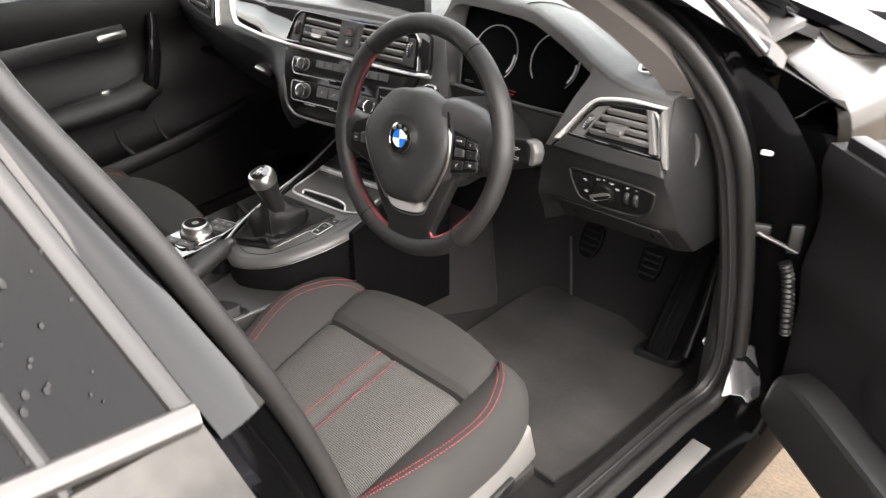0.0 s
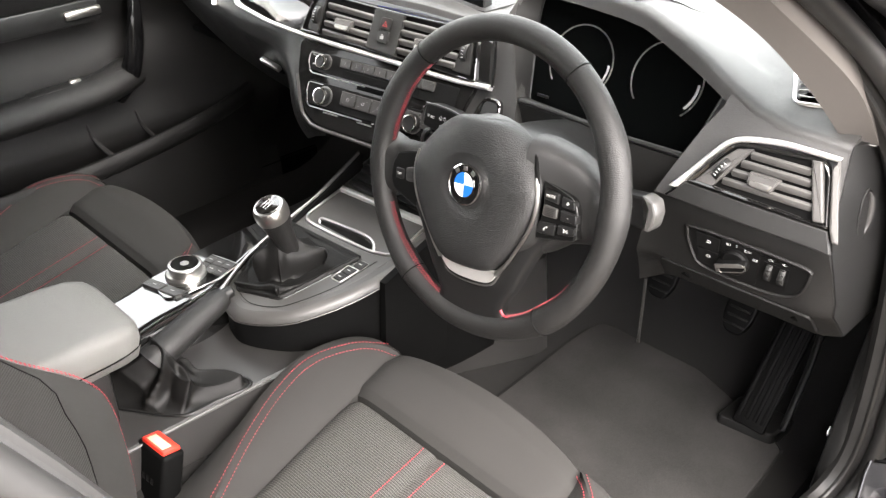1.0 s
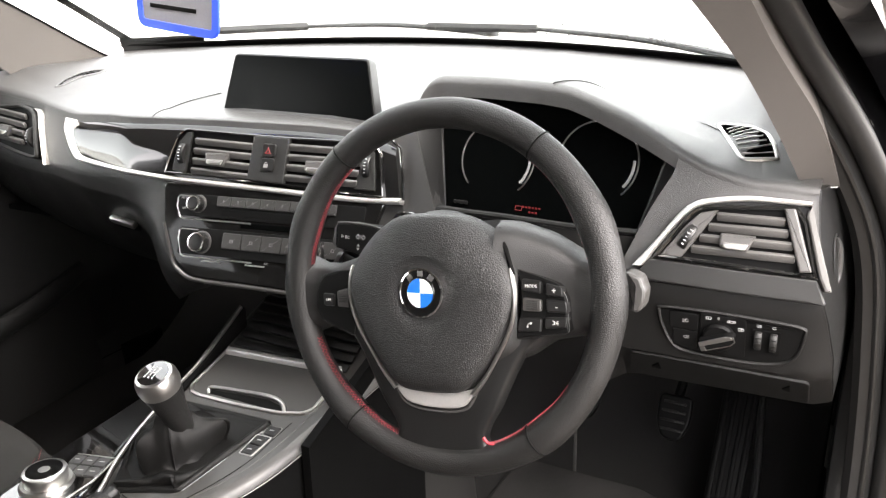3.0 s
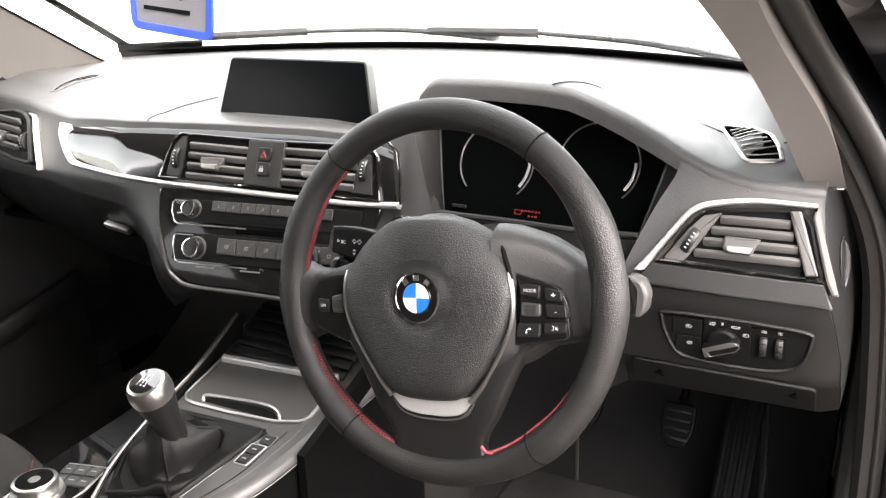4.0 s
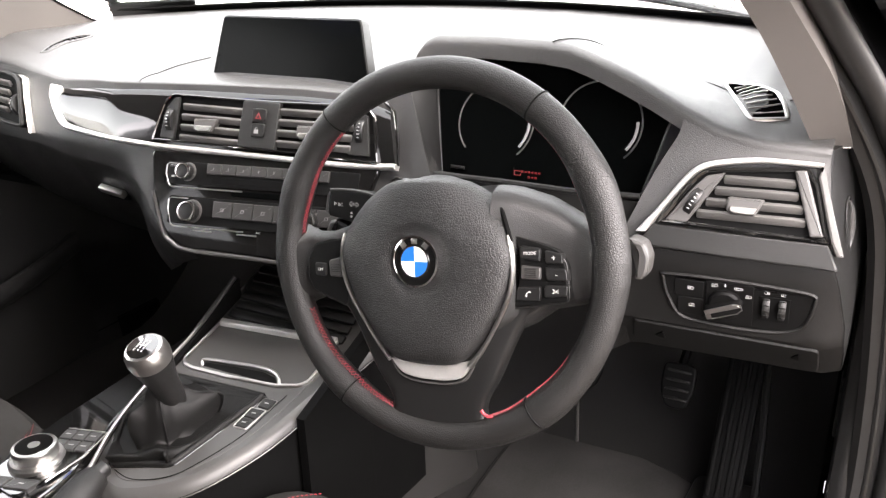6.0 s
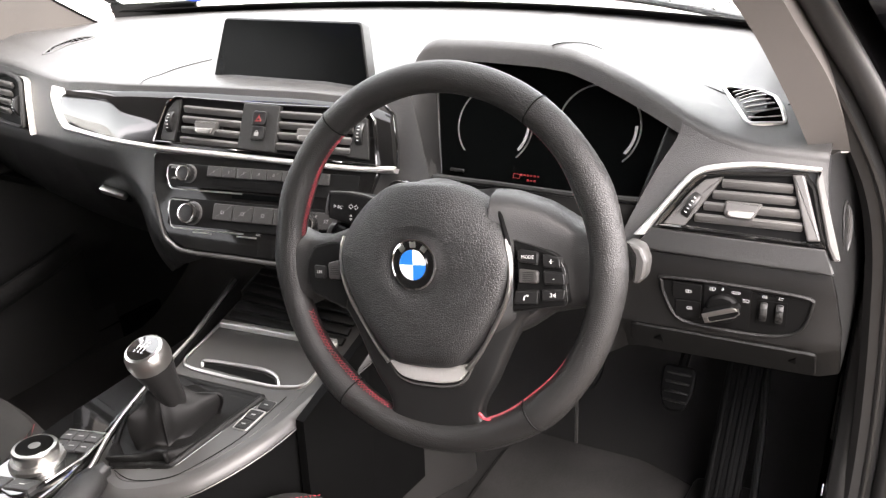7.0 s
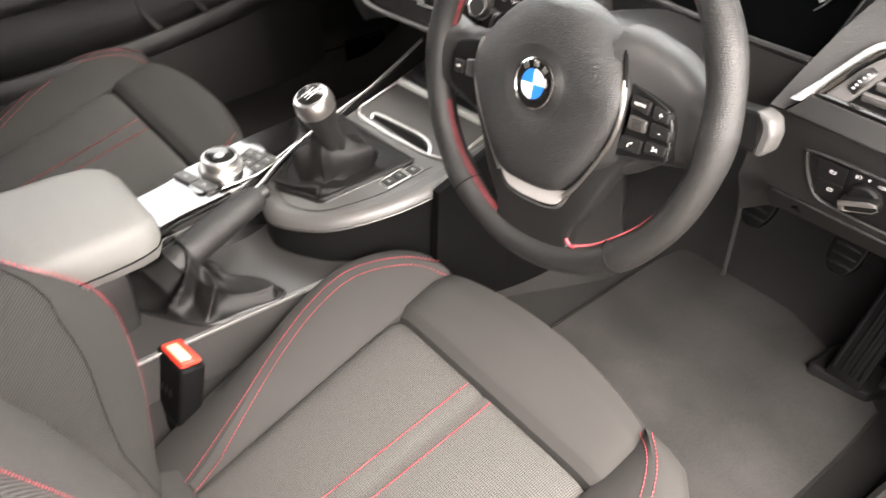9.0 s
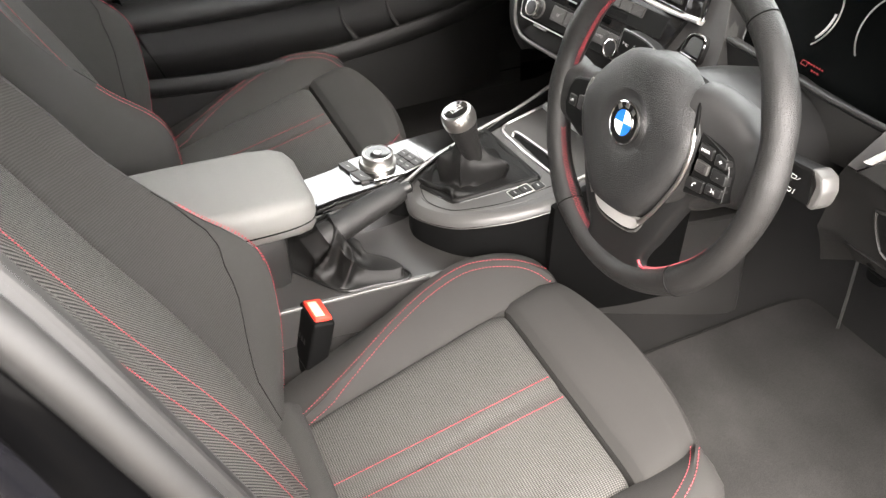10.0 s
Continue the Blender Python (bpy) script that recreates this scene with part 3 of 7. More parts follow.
    # rear of the cabin
    part("rear_panel", box(1.4, 0.05, 0.75, 0.02, pose(0, -1.82, 0.66)), DARK, car)
    part("rear_bench", box(1.3, 0.5, 0.25, 0.08, pose(0, -1.30, 0.47, 8), 4), CLOTH, car, "dark cloth rear bench")
    part("rear_backrest", box(1.3, 0.14, 0.62, 0.06, pose(0, -1.62, 0.78, -18), 4), CLOTH, car)
    part("rear_side", box(0.05, 1.1, 0.62, 0.02, pose(-0.80, -1.2, 0.70)), PAINT, car)
    part("rear_side_window", sheet(lambda u, v: (lerp(-0.80, -0.63, v), lerp(-0.66, -1.62, u), lerp(1.0, 1.33, v)), 6, 4, 0.005, (-1, 0, 0)), SHADED, car)
    for s in (1, -1):
        part("rear_quarter", sheet(lambda u, v, s=s: (s * lerp(0.80, 0.58, v), lerp(-1.45, -1.85, u), lerp(0.98, 1.36, v)), 4, 4, 0.03, (-s, 0, 0)), PAINT, car)
    part("tailgate_window", sheet(lambda u, v: (lerp(-0.60, 0.60, u), lerp(-1.86, -1.72, v), lerp(1.0, 1.34, v)), 6, 4, 0.005, (0, -1, 0)), SHADED, car)
    return car, screen


car_body, screen_at = car_shell()


def wiper(label, a, b, c):
    w = thing("wiper", a, label, "wiper", "windscreen wipers")
    part("arm", tube(spline([a, ((a[0] + b[0]) / 2, (a[1] + b[1]) / 2 + 0.02, (a[2] + b[2]) / 2 + 0.008), b], 6), 0.009, 8, flat=0.6, taper=lambda t: 1.3 - 0.5 * t), HARD, w)
    part("blade", tube([b, c], 0.006, 6, flat=1.6), RUBBER, w)
    part("pivot_cap", lathe([(0.0, 0.02), (0.012, 0.018), (0.016, 0.0)], 14, Matrix.Translation((a[0], a[1], a[2] - 0.005))), HARD, w)


wiper("black wiper arm resting at the windscreen base", (0.60, 0.71, 1.052), (0.10, 0.935, 1.085), (-0.15, 0.94, 1.085))
wiper("black wiper arm resting at the windscreen base", (-0.02, 0.98, 1.07), (-0.42, 0.88, 1.085), (-0.60, 0.76, 1.08))


# ---------------------------------------------------------------- dashboard
FX = [-0.74, -0.60, -0.50, -0.40, -0.30, -0.20, -0.12, 0.02, 0.21, 0.30, 0.45, 0.53, 0.70, 0.75]
FY = [0.262, 0.218, 0.190, 0.170, 0.156, 0.155, 0.166, 0.1917, 0.2265, 0.222, 0.214, 0.2165, 0.2275, 0.232]


def fascia(x, z):
    """The y of the dashboard's face."""
    y = float(np.interp(x, FX, FY))
    k = float(np.interp(x, [-0.2, -0.12, 0.25, 0.45], [0.34, 0.38, 0.38, 0.30]))
    left = min(max((-0.125 - x) / 0.10, 0), 1)
    left = left * left * (3 - 2 * left)
    right = min(max((x - 0.44) / 0.06, 0), 1)
    d = max(0.0, 0.935 - z)
    bend = left * (0.45 * d + 3.2 * d * d)
    if z < 0.80:
        bend += right * (0.80 - z) * 0.9
    if z < 0.88:
        bend += right * (0.88 - z) * (k + 0.15)
    bend += 22 * max(0, x - 0.698) ** 2
    return y + k * (z - 0.95) + bend


def right_edge(z):
    return float(np.interp(z, [0.771, 0.821, 0.868, 0.902, 0.985], [0.723, 0.720, 0.710, 0.699, 0.686]))


def left_edge(z):
    return float(np.interp(z, [0.735, 0.88, 0.934, 0.97, 1.001, 1.016], [0.480, 0.494, 0.514, 0.529, 0.545, 0.547]))


dash = thing("dashboard", (0, 0.4, 0.9), "dark grey soft-touch dashboard with gloss black trim strip", "dashboard")


PAD_X = [-0.74, -0.47, -0.40, -0.33, -0.25, -0.06, 0.08, 0.19, 0.208, 0.218, 0.226, 0.243, 0.312, 0.384, 0.418, 0.452, 0.484, 0.515, 0.547, 0.58, 0.62, 0.74]
PAD_Z = [1.022, 1.022, 1.016, 1.011, 1.015, 1.0165, 1.015, 1.008, 1.020, 1.052, 1.064, 1.0695, 1.0715, 1.0705, 1.0675, 1.0575, 1.0445, 1.0305, 1.0145, 1.000, 0.991, 0.985]


def pad_top(x):
    """Height of the fascia's upper edge; it rises over the dials as their hood."""
    return float(np.interp(x, PAD_X, PAD_Z))


def dash_face(x0, x1, z0, n=30, m=12, edge=None):
    def f(u, v):
        x = lerp(x0, x1, u)
        z1 = pad_top(lerp(0.547, 0.686, u)) if edge else min(pad_top(x), 1.02)
        zb = z0 if edge else float(np.interp(x, [-0.70, -0.488, -0.377, -0.289, -0.205, -0.158, -0.134, -0.112, -0.094, -0.078, -0.055, 0.125, 0.150, 0.178, 0.192, 0.205, 0.243], [0.914, 0.916, 0.919, 0.909, 0.8994, 0.891, 0.874, 0.845, 0.829, 0.820, 0.815, 0.810, 0.818, 0.868, 0.91, 0.88, 0.86]))
        z = lerp(zb, z1, v)
        if edge:
            x = lerp(edge(z), right_edge(z), u)
        elif x > 0.15:
            x = lerp(0.15, float(np.interp(z, [0.86, 0.929, 1.018], [0.283, 0.262, 0.218])), (x - 0.15) / (x1 - 0.15))
        return (x, fascia(x, z), z)
    return sheet(f, n, m, 0.02, (0, 1, 0))


part("face", dash_face(-0.70, 0.243, 0.775, 130, 16), SHADED_PAD, dash)
def glovebox(u, v):
    """The darker face below the roll, tucked back under the radio panel."""
    x = lerp(-0.70, -0.050, u)
    hi = float(np.interp(x, [-0.70, -0.488, -0.377, -0.289, -0.205, -0.158, -0.134, -0.112, -0.094, -0.078, -0.050], [0.914, 0.916, 0.919, 0.909, 0.8994, 0.891, 0.874, 0.845, 0.829, 0.820, 0.815])) + 0.002
    lo_ = float(np.interp(x, [-0.70, -0.20, -0.14, -0.09, -0.05], [0.735, 0.735, 0.755, 0.785, 0.800]))
    z = lerp(hi, lo_, v)
    return (x, fascia(x, z) + 0.0015 + 0.6 * v * (hi - z) * float(np.interp(x, [-0.2, -0.125], [0, 1])), z)


# near-black colour includes the shade below the lit roll
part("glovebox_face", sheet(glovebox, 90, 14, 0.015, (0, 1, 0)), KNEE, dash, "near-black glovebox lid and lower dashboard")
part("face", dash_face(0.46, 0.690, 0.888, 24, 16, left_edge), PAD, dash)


def knee(u, v):
    z = lerp(0.735, 0.887, v)
    x = lerp(left_edge(z), right_edge(z), u)
    return (x, fascia(x, z), z)


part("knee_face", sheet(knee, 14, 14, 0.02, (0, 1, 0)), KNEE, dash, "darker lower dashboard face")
def cap(u, v):
    z = lerp(0.735, 0.995, v)
    e = right_edge(z)
    return (lerp(e + 0.0015, 0.7285, math.sin(u * 1.57)), lerp(fascia(e, z) + 0.002, 0.50, u), z - 0.01 * u)


part("end_cap", sheet(cap, 12, 12, 0.02, (-1, 0, 0)), HARD, dash, "black side cover of the dashboard")
def recess(a0, a1, k):
    out = []
    for i in range(21):
        a = radians(lerp(a0, a1, i / 20))
        y, z = 0.277 + 0.013 * k * math.cos(a), 0.911 + 0.030 * k * math.sin(a)
        out.append((0.7090 + 0.14 * (y - 0.277) - 0.13 * (z - 0.911), y, z))
    return out


part("cover_recess", tube(recess(0, 342, 1.0), 0.0012, 6, True), KNEE, dash, "oval finger recess")
# the light caught by the recess edge, made as a paler crescent
part("recess_highlight", tube(recess(-70, 75, 0.86), 0.0035, 8, taper=lambda t: 0.25 + math.sin(t * 3.14)), KEY, dash, "grey crescent for the lit edge of the recess")


def pad(u, v):
    """The upper pad, from the fascia's lip and the dial hood to the windscreen."""
    x = lerp(-0.70, lerp(0.686, 0.712, min(max((v - 0.6) / 0.4, 0), 1)), u)
    z0 = pad_top(x)
    y0 = fascia(x, z0)
    b = 1 - (x / 0.72) ** 2
    y1, z1 = 0.60 + 0.24 * b, 1.05 + 0.012 * b
    q = max(0, (x - 0.45) / 0.27) if x > 0 else max(0, (-0.35 - x) / 0.35) * 0.6
    e = lerp(0.25, 1.0, min(q * 2, 1))
    hood = float(np.interp(x, [0.20, 0.235, 0.50, 0.60], [0, 1, 1, 0]))
    rise = lerp(0.010 * e + 0.001, 0.013, hood)
    far = lerp(y0, y1, 0.75)
    prof = [(y0, z0), (y0 + 0.001, z0 + 0.45 * rise), (y0 + 0.005, z0 + 0.8 * rise), (y0 + 0.012, z0 + rise), (y0 + 0.03, lerp(z0 + 0.009 * e + 0.010 * q, z0 + 0.014, hood)), (y0 + 0.06, lerp(z0 + 0.006 * e + 0.024 * q, z0 + 0.011, hood)),
            (y0 + 0.10, lerp(z0 + 0.010 * e + 0.032 * q, z0 + 0.003, hood)), (lerp(y0 + 0.10, far, 0.5), lerp(lerp(z0 + 0.012, z1, 0.45) + 0.01 * q, lerp(z0, z1, 0.55) - 0.002, hood)), (far, lerp(lerp(z0 + 0.02, z1, 0.78), z1 - 0.004, hood)), (y1, z1)]
    k = v * (len(prof) - 1)
    return (x, smooth(k, [a for a, _ in prof]), smooth(k, [a for _, a in prof]))


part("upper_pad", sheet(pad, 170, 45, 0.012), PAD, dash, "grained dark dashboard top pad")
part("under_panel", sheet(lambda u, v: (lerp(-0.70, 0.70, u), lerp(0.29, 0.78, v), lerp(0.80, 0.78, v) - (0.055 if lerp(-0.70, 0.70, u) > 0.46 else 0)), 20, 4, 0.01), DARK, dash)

PAD_GRID = np.array([[pad(i / 140, j / 90) for j in range(91)] for i in range(141)])


def pad_z(x, y):
    """Height of the pad at x, y."""
    q = min(max((x + 0.70) / 1.386 * 140, 0), 139.999)
    i = int(q)
    z = [float(np.interp(y, PAD_GRID[c, :, 1], PAD_GRID[c, :, 2])) for c in (i, i + 1)]
    return lerp(z[0], z[1], q - i)


def on_pad(bm):
    """Lays a flat x, y body onto the dashboard pad."""
    for v in bm.verts:
        v.co.z += pad_z(v.co.x, v.co.y)
    return bm


seam = spline([(0.395, 0.262, 0.0007), (0.4185, 0.300, 0.0007), (0.4504, 0.3502, 0.0007), (0.480, 0.3640, 0.0007), (0.5116, 0.3701, 0.0007), (0.5455, 0.3654, 0.0007), (0.5664, 0.353, 0.0007)], 8)
part("pad_seam", on_pad(tube(seam, 0.0008, 6)), DARK, dash, "dark seam in the dashboard pad")
part("seam_stitching", on_pad(dashes([(p.x + 0.002, p.y - 0.0035, 0.0008) for p in seam], 0.0007, 0.0034, 0.0022)), SLAT, dash, "grey stitching beside the seam")
part("pad_seam", on_pad(tube(spline([(-0.166, 0.1845, 0.0006), (-0.200, 0.235, 0.0006), (-0.209, 0.290, 0.0006), (-0.187, 0.345, 0.0006)], 6), 0.0006, 6)), DARK, dash)
part("pad_seam", on_pad(tube([(0.634, 0.330, 0.0006), (0.655, 0.332, 0.0006), (0.675, 0.335, 0.0006)], 0.0007, 6)), DARK, dash)
# instrument binnacle: opening, hood and lens
cluster = thing("instrument_cluster", (0.4, 0.3, 0.95), "black instrument cluster with two dials under a curved hood", "instruments")
OPEN = [(0.262, 0.927), (0.240, 0.975), (0.218, 1.018), (0.2165, 1.050), (0.226, 1.064), (0.243, 1.0695), (0.312, 1.0715), (0.384, 1.0705), (0.418, 1.0675), (0.452, 1.0575), (0.484, 1.0445), (0.515, 1.0305), (0.547, 1.0145), (0.545, 1.001), (0.529, 0.970), (0.514, 0.932), (0.437, 0.9295)]
LENS = [(0.262, 0.918), (0.249, 0.970), (0.238, 1.020), (0.236, 1.045), (0.243, 1.054), (0.256, 1.058), (0.312, 1.060), (0.384, 1.058), (0.418, 1.055), (0.452, 1.046), (0.484, 1.034), (0.510, 1.020), (0.526, 1.006), (0.523, 0.995), (0.514, 0.957), (0.503, 0.918), (0.437, 0.918)]


def lens_y(z, back=0.0):
    return 0.25 + 0.38 * (z - 0.925) + back


ring0 = [(x, fascia(x, z) + 0.0015, z) for x, z in OPEN]
ring1 = [(x, lens_y(z), z) for x, z in LENS]
mids = [[tuple(Vector(a).lerp(Vector(b), t)) for a, b in zip(ring0, ring1)] for t in (0.35, 0.7)]
part("hood_lining", loft([ring0, *mids, ring1], cap=False), HARD, cluster, "black lining inside the hood")
part("lens", loft([[(x, lens_y(z), z) for x, z in LENS], [(x, lens_y(z, 0.012), z) for x, z in LENS]]), SCREEN, cluster, "black glass dial panel")
part("lens_bezel", tube([(x, lens_y(z) - 0.001, z) for x, z in LENS], 0.0016, 6, True), HARD, cluster)
part("lower_ledge", tube([(x, fascia(x, z) + 0.006, z + 0.001) for x, z in ((0.264, 0.928), (0.35, 0.930), (0.437, 0.9305), (0.513, 0.933))], 0.0035, 8), MID, cluster, "grey ledge below the dials")
part("lower_cover", sheet(lambda u, v: (lerp(lerp(0.262, 0.283, v), lerp(0.514, 0.490, v), u), fascia(lerp(0.262, 0.514, u), lerp(0.929, 0.86, v)) + 0.004 + 0.03 * v, lerp(0.929, 0.86, v)), 12, 6, 0.015, (0, 1, 0)), MID, cluster, "grey cover below the dials")


def dial(cx, cz, r):
    m = axes((cx, lens_y(cz) - 0.0012, cz), (1, 0, 0), (0, 0.38, 1))
    arc = [(math.cos(a) * r, math.sin(a) * r, 0.0005) for a in (radians(d) for d in range(-47, 228, 5))]
    part("dial_ring", moved(tube(arc, 0.0010, 6), m), SATIN, cluster, "thin silver dial ring")
    inner = [(math.cos(a) * (r - 0.0052), math.sin(a) * (r - 0.0052), 0.0004) for a in (radians(d) for d in range(-38, 8, 5))]
    part("dial_scale", moved(tube(inner, 0.0017, 6, flat=0.4), m), LEGEND, cluster, "grey dial scale")


dial(0.3218, 0.985, 0.0478)
dial(0.4475, 0.993, 0.0478)
for k, (x, z, w) in enumerate(((0.376, 0.9345, 0.024), (0.379, 0.9292, 0.012))):
    bars = []
    for q in range(6 if k == 0 else 3):
        bars.append(box(0.0026, 0.0004, 0.0024 - 0.0006 * (q % 2), 0, pose(x - w / 2 + 0.0042 * q, lens_y(z) - 0.0006, z)))
    part("red_readout", merged(*bars), RED_MARK, cluster, "small red warning readout")
part("red_readout", moved(frame_ring(rect(-0.0045, -0.0028, 0.0045, 0.0028, 0.0008), 0.0007, 0, 0.0003, 0.0001), axes((0.3585, lens_y(0.9325) - 0.0006, 0.9325), (1, 0, 0), (0, 0.38, 1))), RED_MARK, cluster)
part("trip_button", moved(box(0.019, 0.004, 0.003, 0.001), axes((0.281, lens_y(0.9315) - 0.002, 0.9315), (1, 0, 0), (0, 0.38, 1))), HARD, cluster)

# demister grilles by the pillars
def demister(label, outline, slats, edge, width=0.0042):
    cx, cy = sum(p[0] for p in outline) / len(outline), sum(p[1] for p in outline) / len(outline)
    g = thing("demister_vent", (cx, cy, pad_z(cx, cy)), label, "air vent", "demister vents")
    o = rounded(outline, 0.006)
    part("frame", on_pad(frame_ring(o, width, -0.004, 0.0022, 0.0008)), edge, g)
    # flat black plate level with the pad: the slots' shade as colour
    part("well", on_pad(prism(inset(o, width * 0.7), -0.006, 0.0006, 0)), VENT_SHADE, g)
    for a, b in slats:
        part("slat", on_pad(tube([(*a, 0.0014), ((a[0] + b[0]) / 2, (a[1] + b[1]) / 2, 0.0014), (*b, 0.0014)], 0.00075, 6, flat=1.2)), edge, g)


dem = [(0.5575, 0.374), (0.5680, 0.383), (0.5994, 0.374), (0.6191, 0.358), (0.6329, 0.318), (0.6414, 0.287), (0.6067, 0.273), (0.6000, 0.278)][::-1]
blades = []
for k in range(8):
    a = (lerp(0.5700, 0.6040, (k + 0.6) / 8), lerp(0.366, 0.284, (k + 0.6) / 8))
    b = (lerp(0.5850, 0.6360, (k + 0.6) / 8), lerp(0.378, 0.296, ((k + 0.6) / 8) ** 1.6))
    blades.append((a, b))
demister("small silver-edged demister vent in the dashboard top", dem, blades, SATIN)
dem = [(-0.478, 0.266), (-0.505, 0.305), (-0.5235, 0.350), (-0.5255, 0.383), (-0.500, 0.396), (-0.4926, 0.3705), (-0.4940, 0.336), (-0.4740, 0.281)][::-1]
blades = [((lerp(-0.4800, -0.4985, t), lerp(0.279, 0.380, t)), (lerp(-0.4940, -0.5215, t), lerp(0.292, 0.384, t))) for t in (0.08, 0.2, 0.32, 0.44, 0.56, 0.68, 0.8, 0.92)]
demister("dark slotted demister vent in the dashboard top", dem, blades, PAD, 0.003)


# centre trim strip, vents and controls
def across(pts, n):
    """Evenly spaced points along a bent x, z line."""
    run = np.cumsum([0] + [math.dist(a, b) for a, b in zip(pts, pts[1:])])
    return [tuple(float(np.interp(t, run, [p[k] for p in pts])) for k in (0, 1)) for t in np.linspace(0, run[-1], n)]


STRIP_TOP = [(-0.3215, 1.0030), (-0.2453, 1.0085), (-0.1464, 1.0115), (-0.0627, 1.0120), (0.0165, 1.0105), (0.0731, 1.0098), (0.1359, 1.0067), (0.1818, 1.0013), (0.1960, 0.9950)]
STRIP_LOW = [(-0.2880, 0.9560), (-0.2583, 0.9515), (-0.1815, 0.9450), (-0.1210, 0.9415), (-0.0105, 0.9375), (0.1484, 0.9320), (0.2150, 0.9345)]


def strip_body():
    """The trim strip: a nearly flat face that rolls back along its upper edge."""
    hi, lo, rings = across(STRIP_TOP, 48), across(STRIP_LOW, 48), []
    for (xa, za), (xb, zb) in zip(hi, lo):
        ring = []
        for t, h in ((-0.02, -0.004), (0.0, -0.002), (0.06, 0.0022), (0.16, 0.0052), (0.30, 0.0076), (0.55, 0.0086), (0.80, 0.0084), (1.0, 0.0070), (1.03, -0.004)):
            ring.append((lerp(xa, xb, t), lerp(za, zb, t), h))
        rings.append(ring)
    return wrap(loft(rings, cap=False, closed=False), fascia)


part("trim_strip", strip_body(), GLOSS, dash, "gloss black trim strip across the dashboard")
edge_out = [(-0.3320, 1.0050), (-0.3355, 0.9918), (-0.3294, 0.981), (-0.3172, 0.9669), (-0.3020, 0.9535), (-0.2930, 0.9490), (-0.2696, 0.9468), (-0.1808, 0.9400), (-0.1172, 0.9359), (-0.0096, 0.9316), (0.1497, 0.9259), (0.2172, 0.9278)]
edge_in = [(-0.3150, 1.0042), (-0.3120, 0.9902), (-0.3070, 0.981), (-0.2984, 0.9688), (-0.2910, 0.9610), (-0.2840, 0.9570), (-0.2583, 0.9532), (-0.1815, 0.9465), (-0.1210, 0.9427), (-0.0105, 0.9391), (0.1484, 0.9335), (0.2185, 0.9353)]
eo, ei = [(p.x, p.y) for p in spline([(*q, 0) for q in edge_out], 5)], [(p.x, p.y) for p in spline([(*q, 0) for q in edge_in], 5)]
rings = []
for a, b in zip(eo, ei):
    rings.append([(lerp(a[0], b[0], t), lerp(a[1], b[1], t), h) for t, h in ((0, -0.002), (0.0, 0.006), (0.12, 0.0095), (0.32, 0.0118), (0.6, 0.0122), (0.85, 0.0110), (1.0, 0.0085), (1.0, -0.002))])
part("chrome_edge", wrap(loft(rings), fascia), ALU, dash, "satin chrome edging round the trim strip")
edge_pt = [(0.190, 1.0035), (0.2035, 0.9930), (0.2150, 0.9590), (0.2200, 0.9330)]
part("strip_end", wrap(tube([(x, z, 0.006) for x, z in edge_pt], 0.0022, 8), fascia), PIANO, dash)


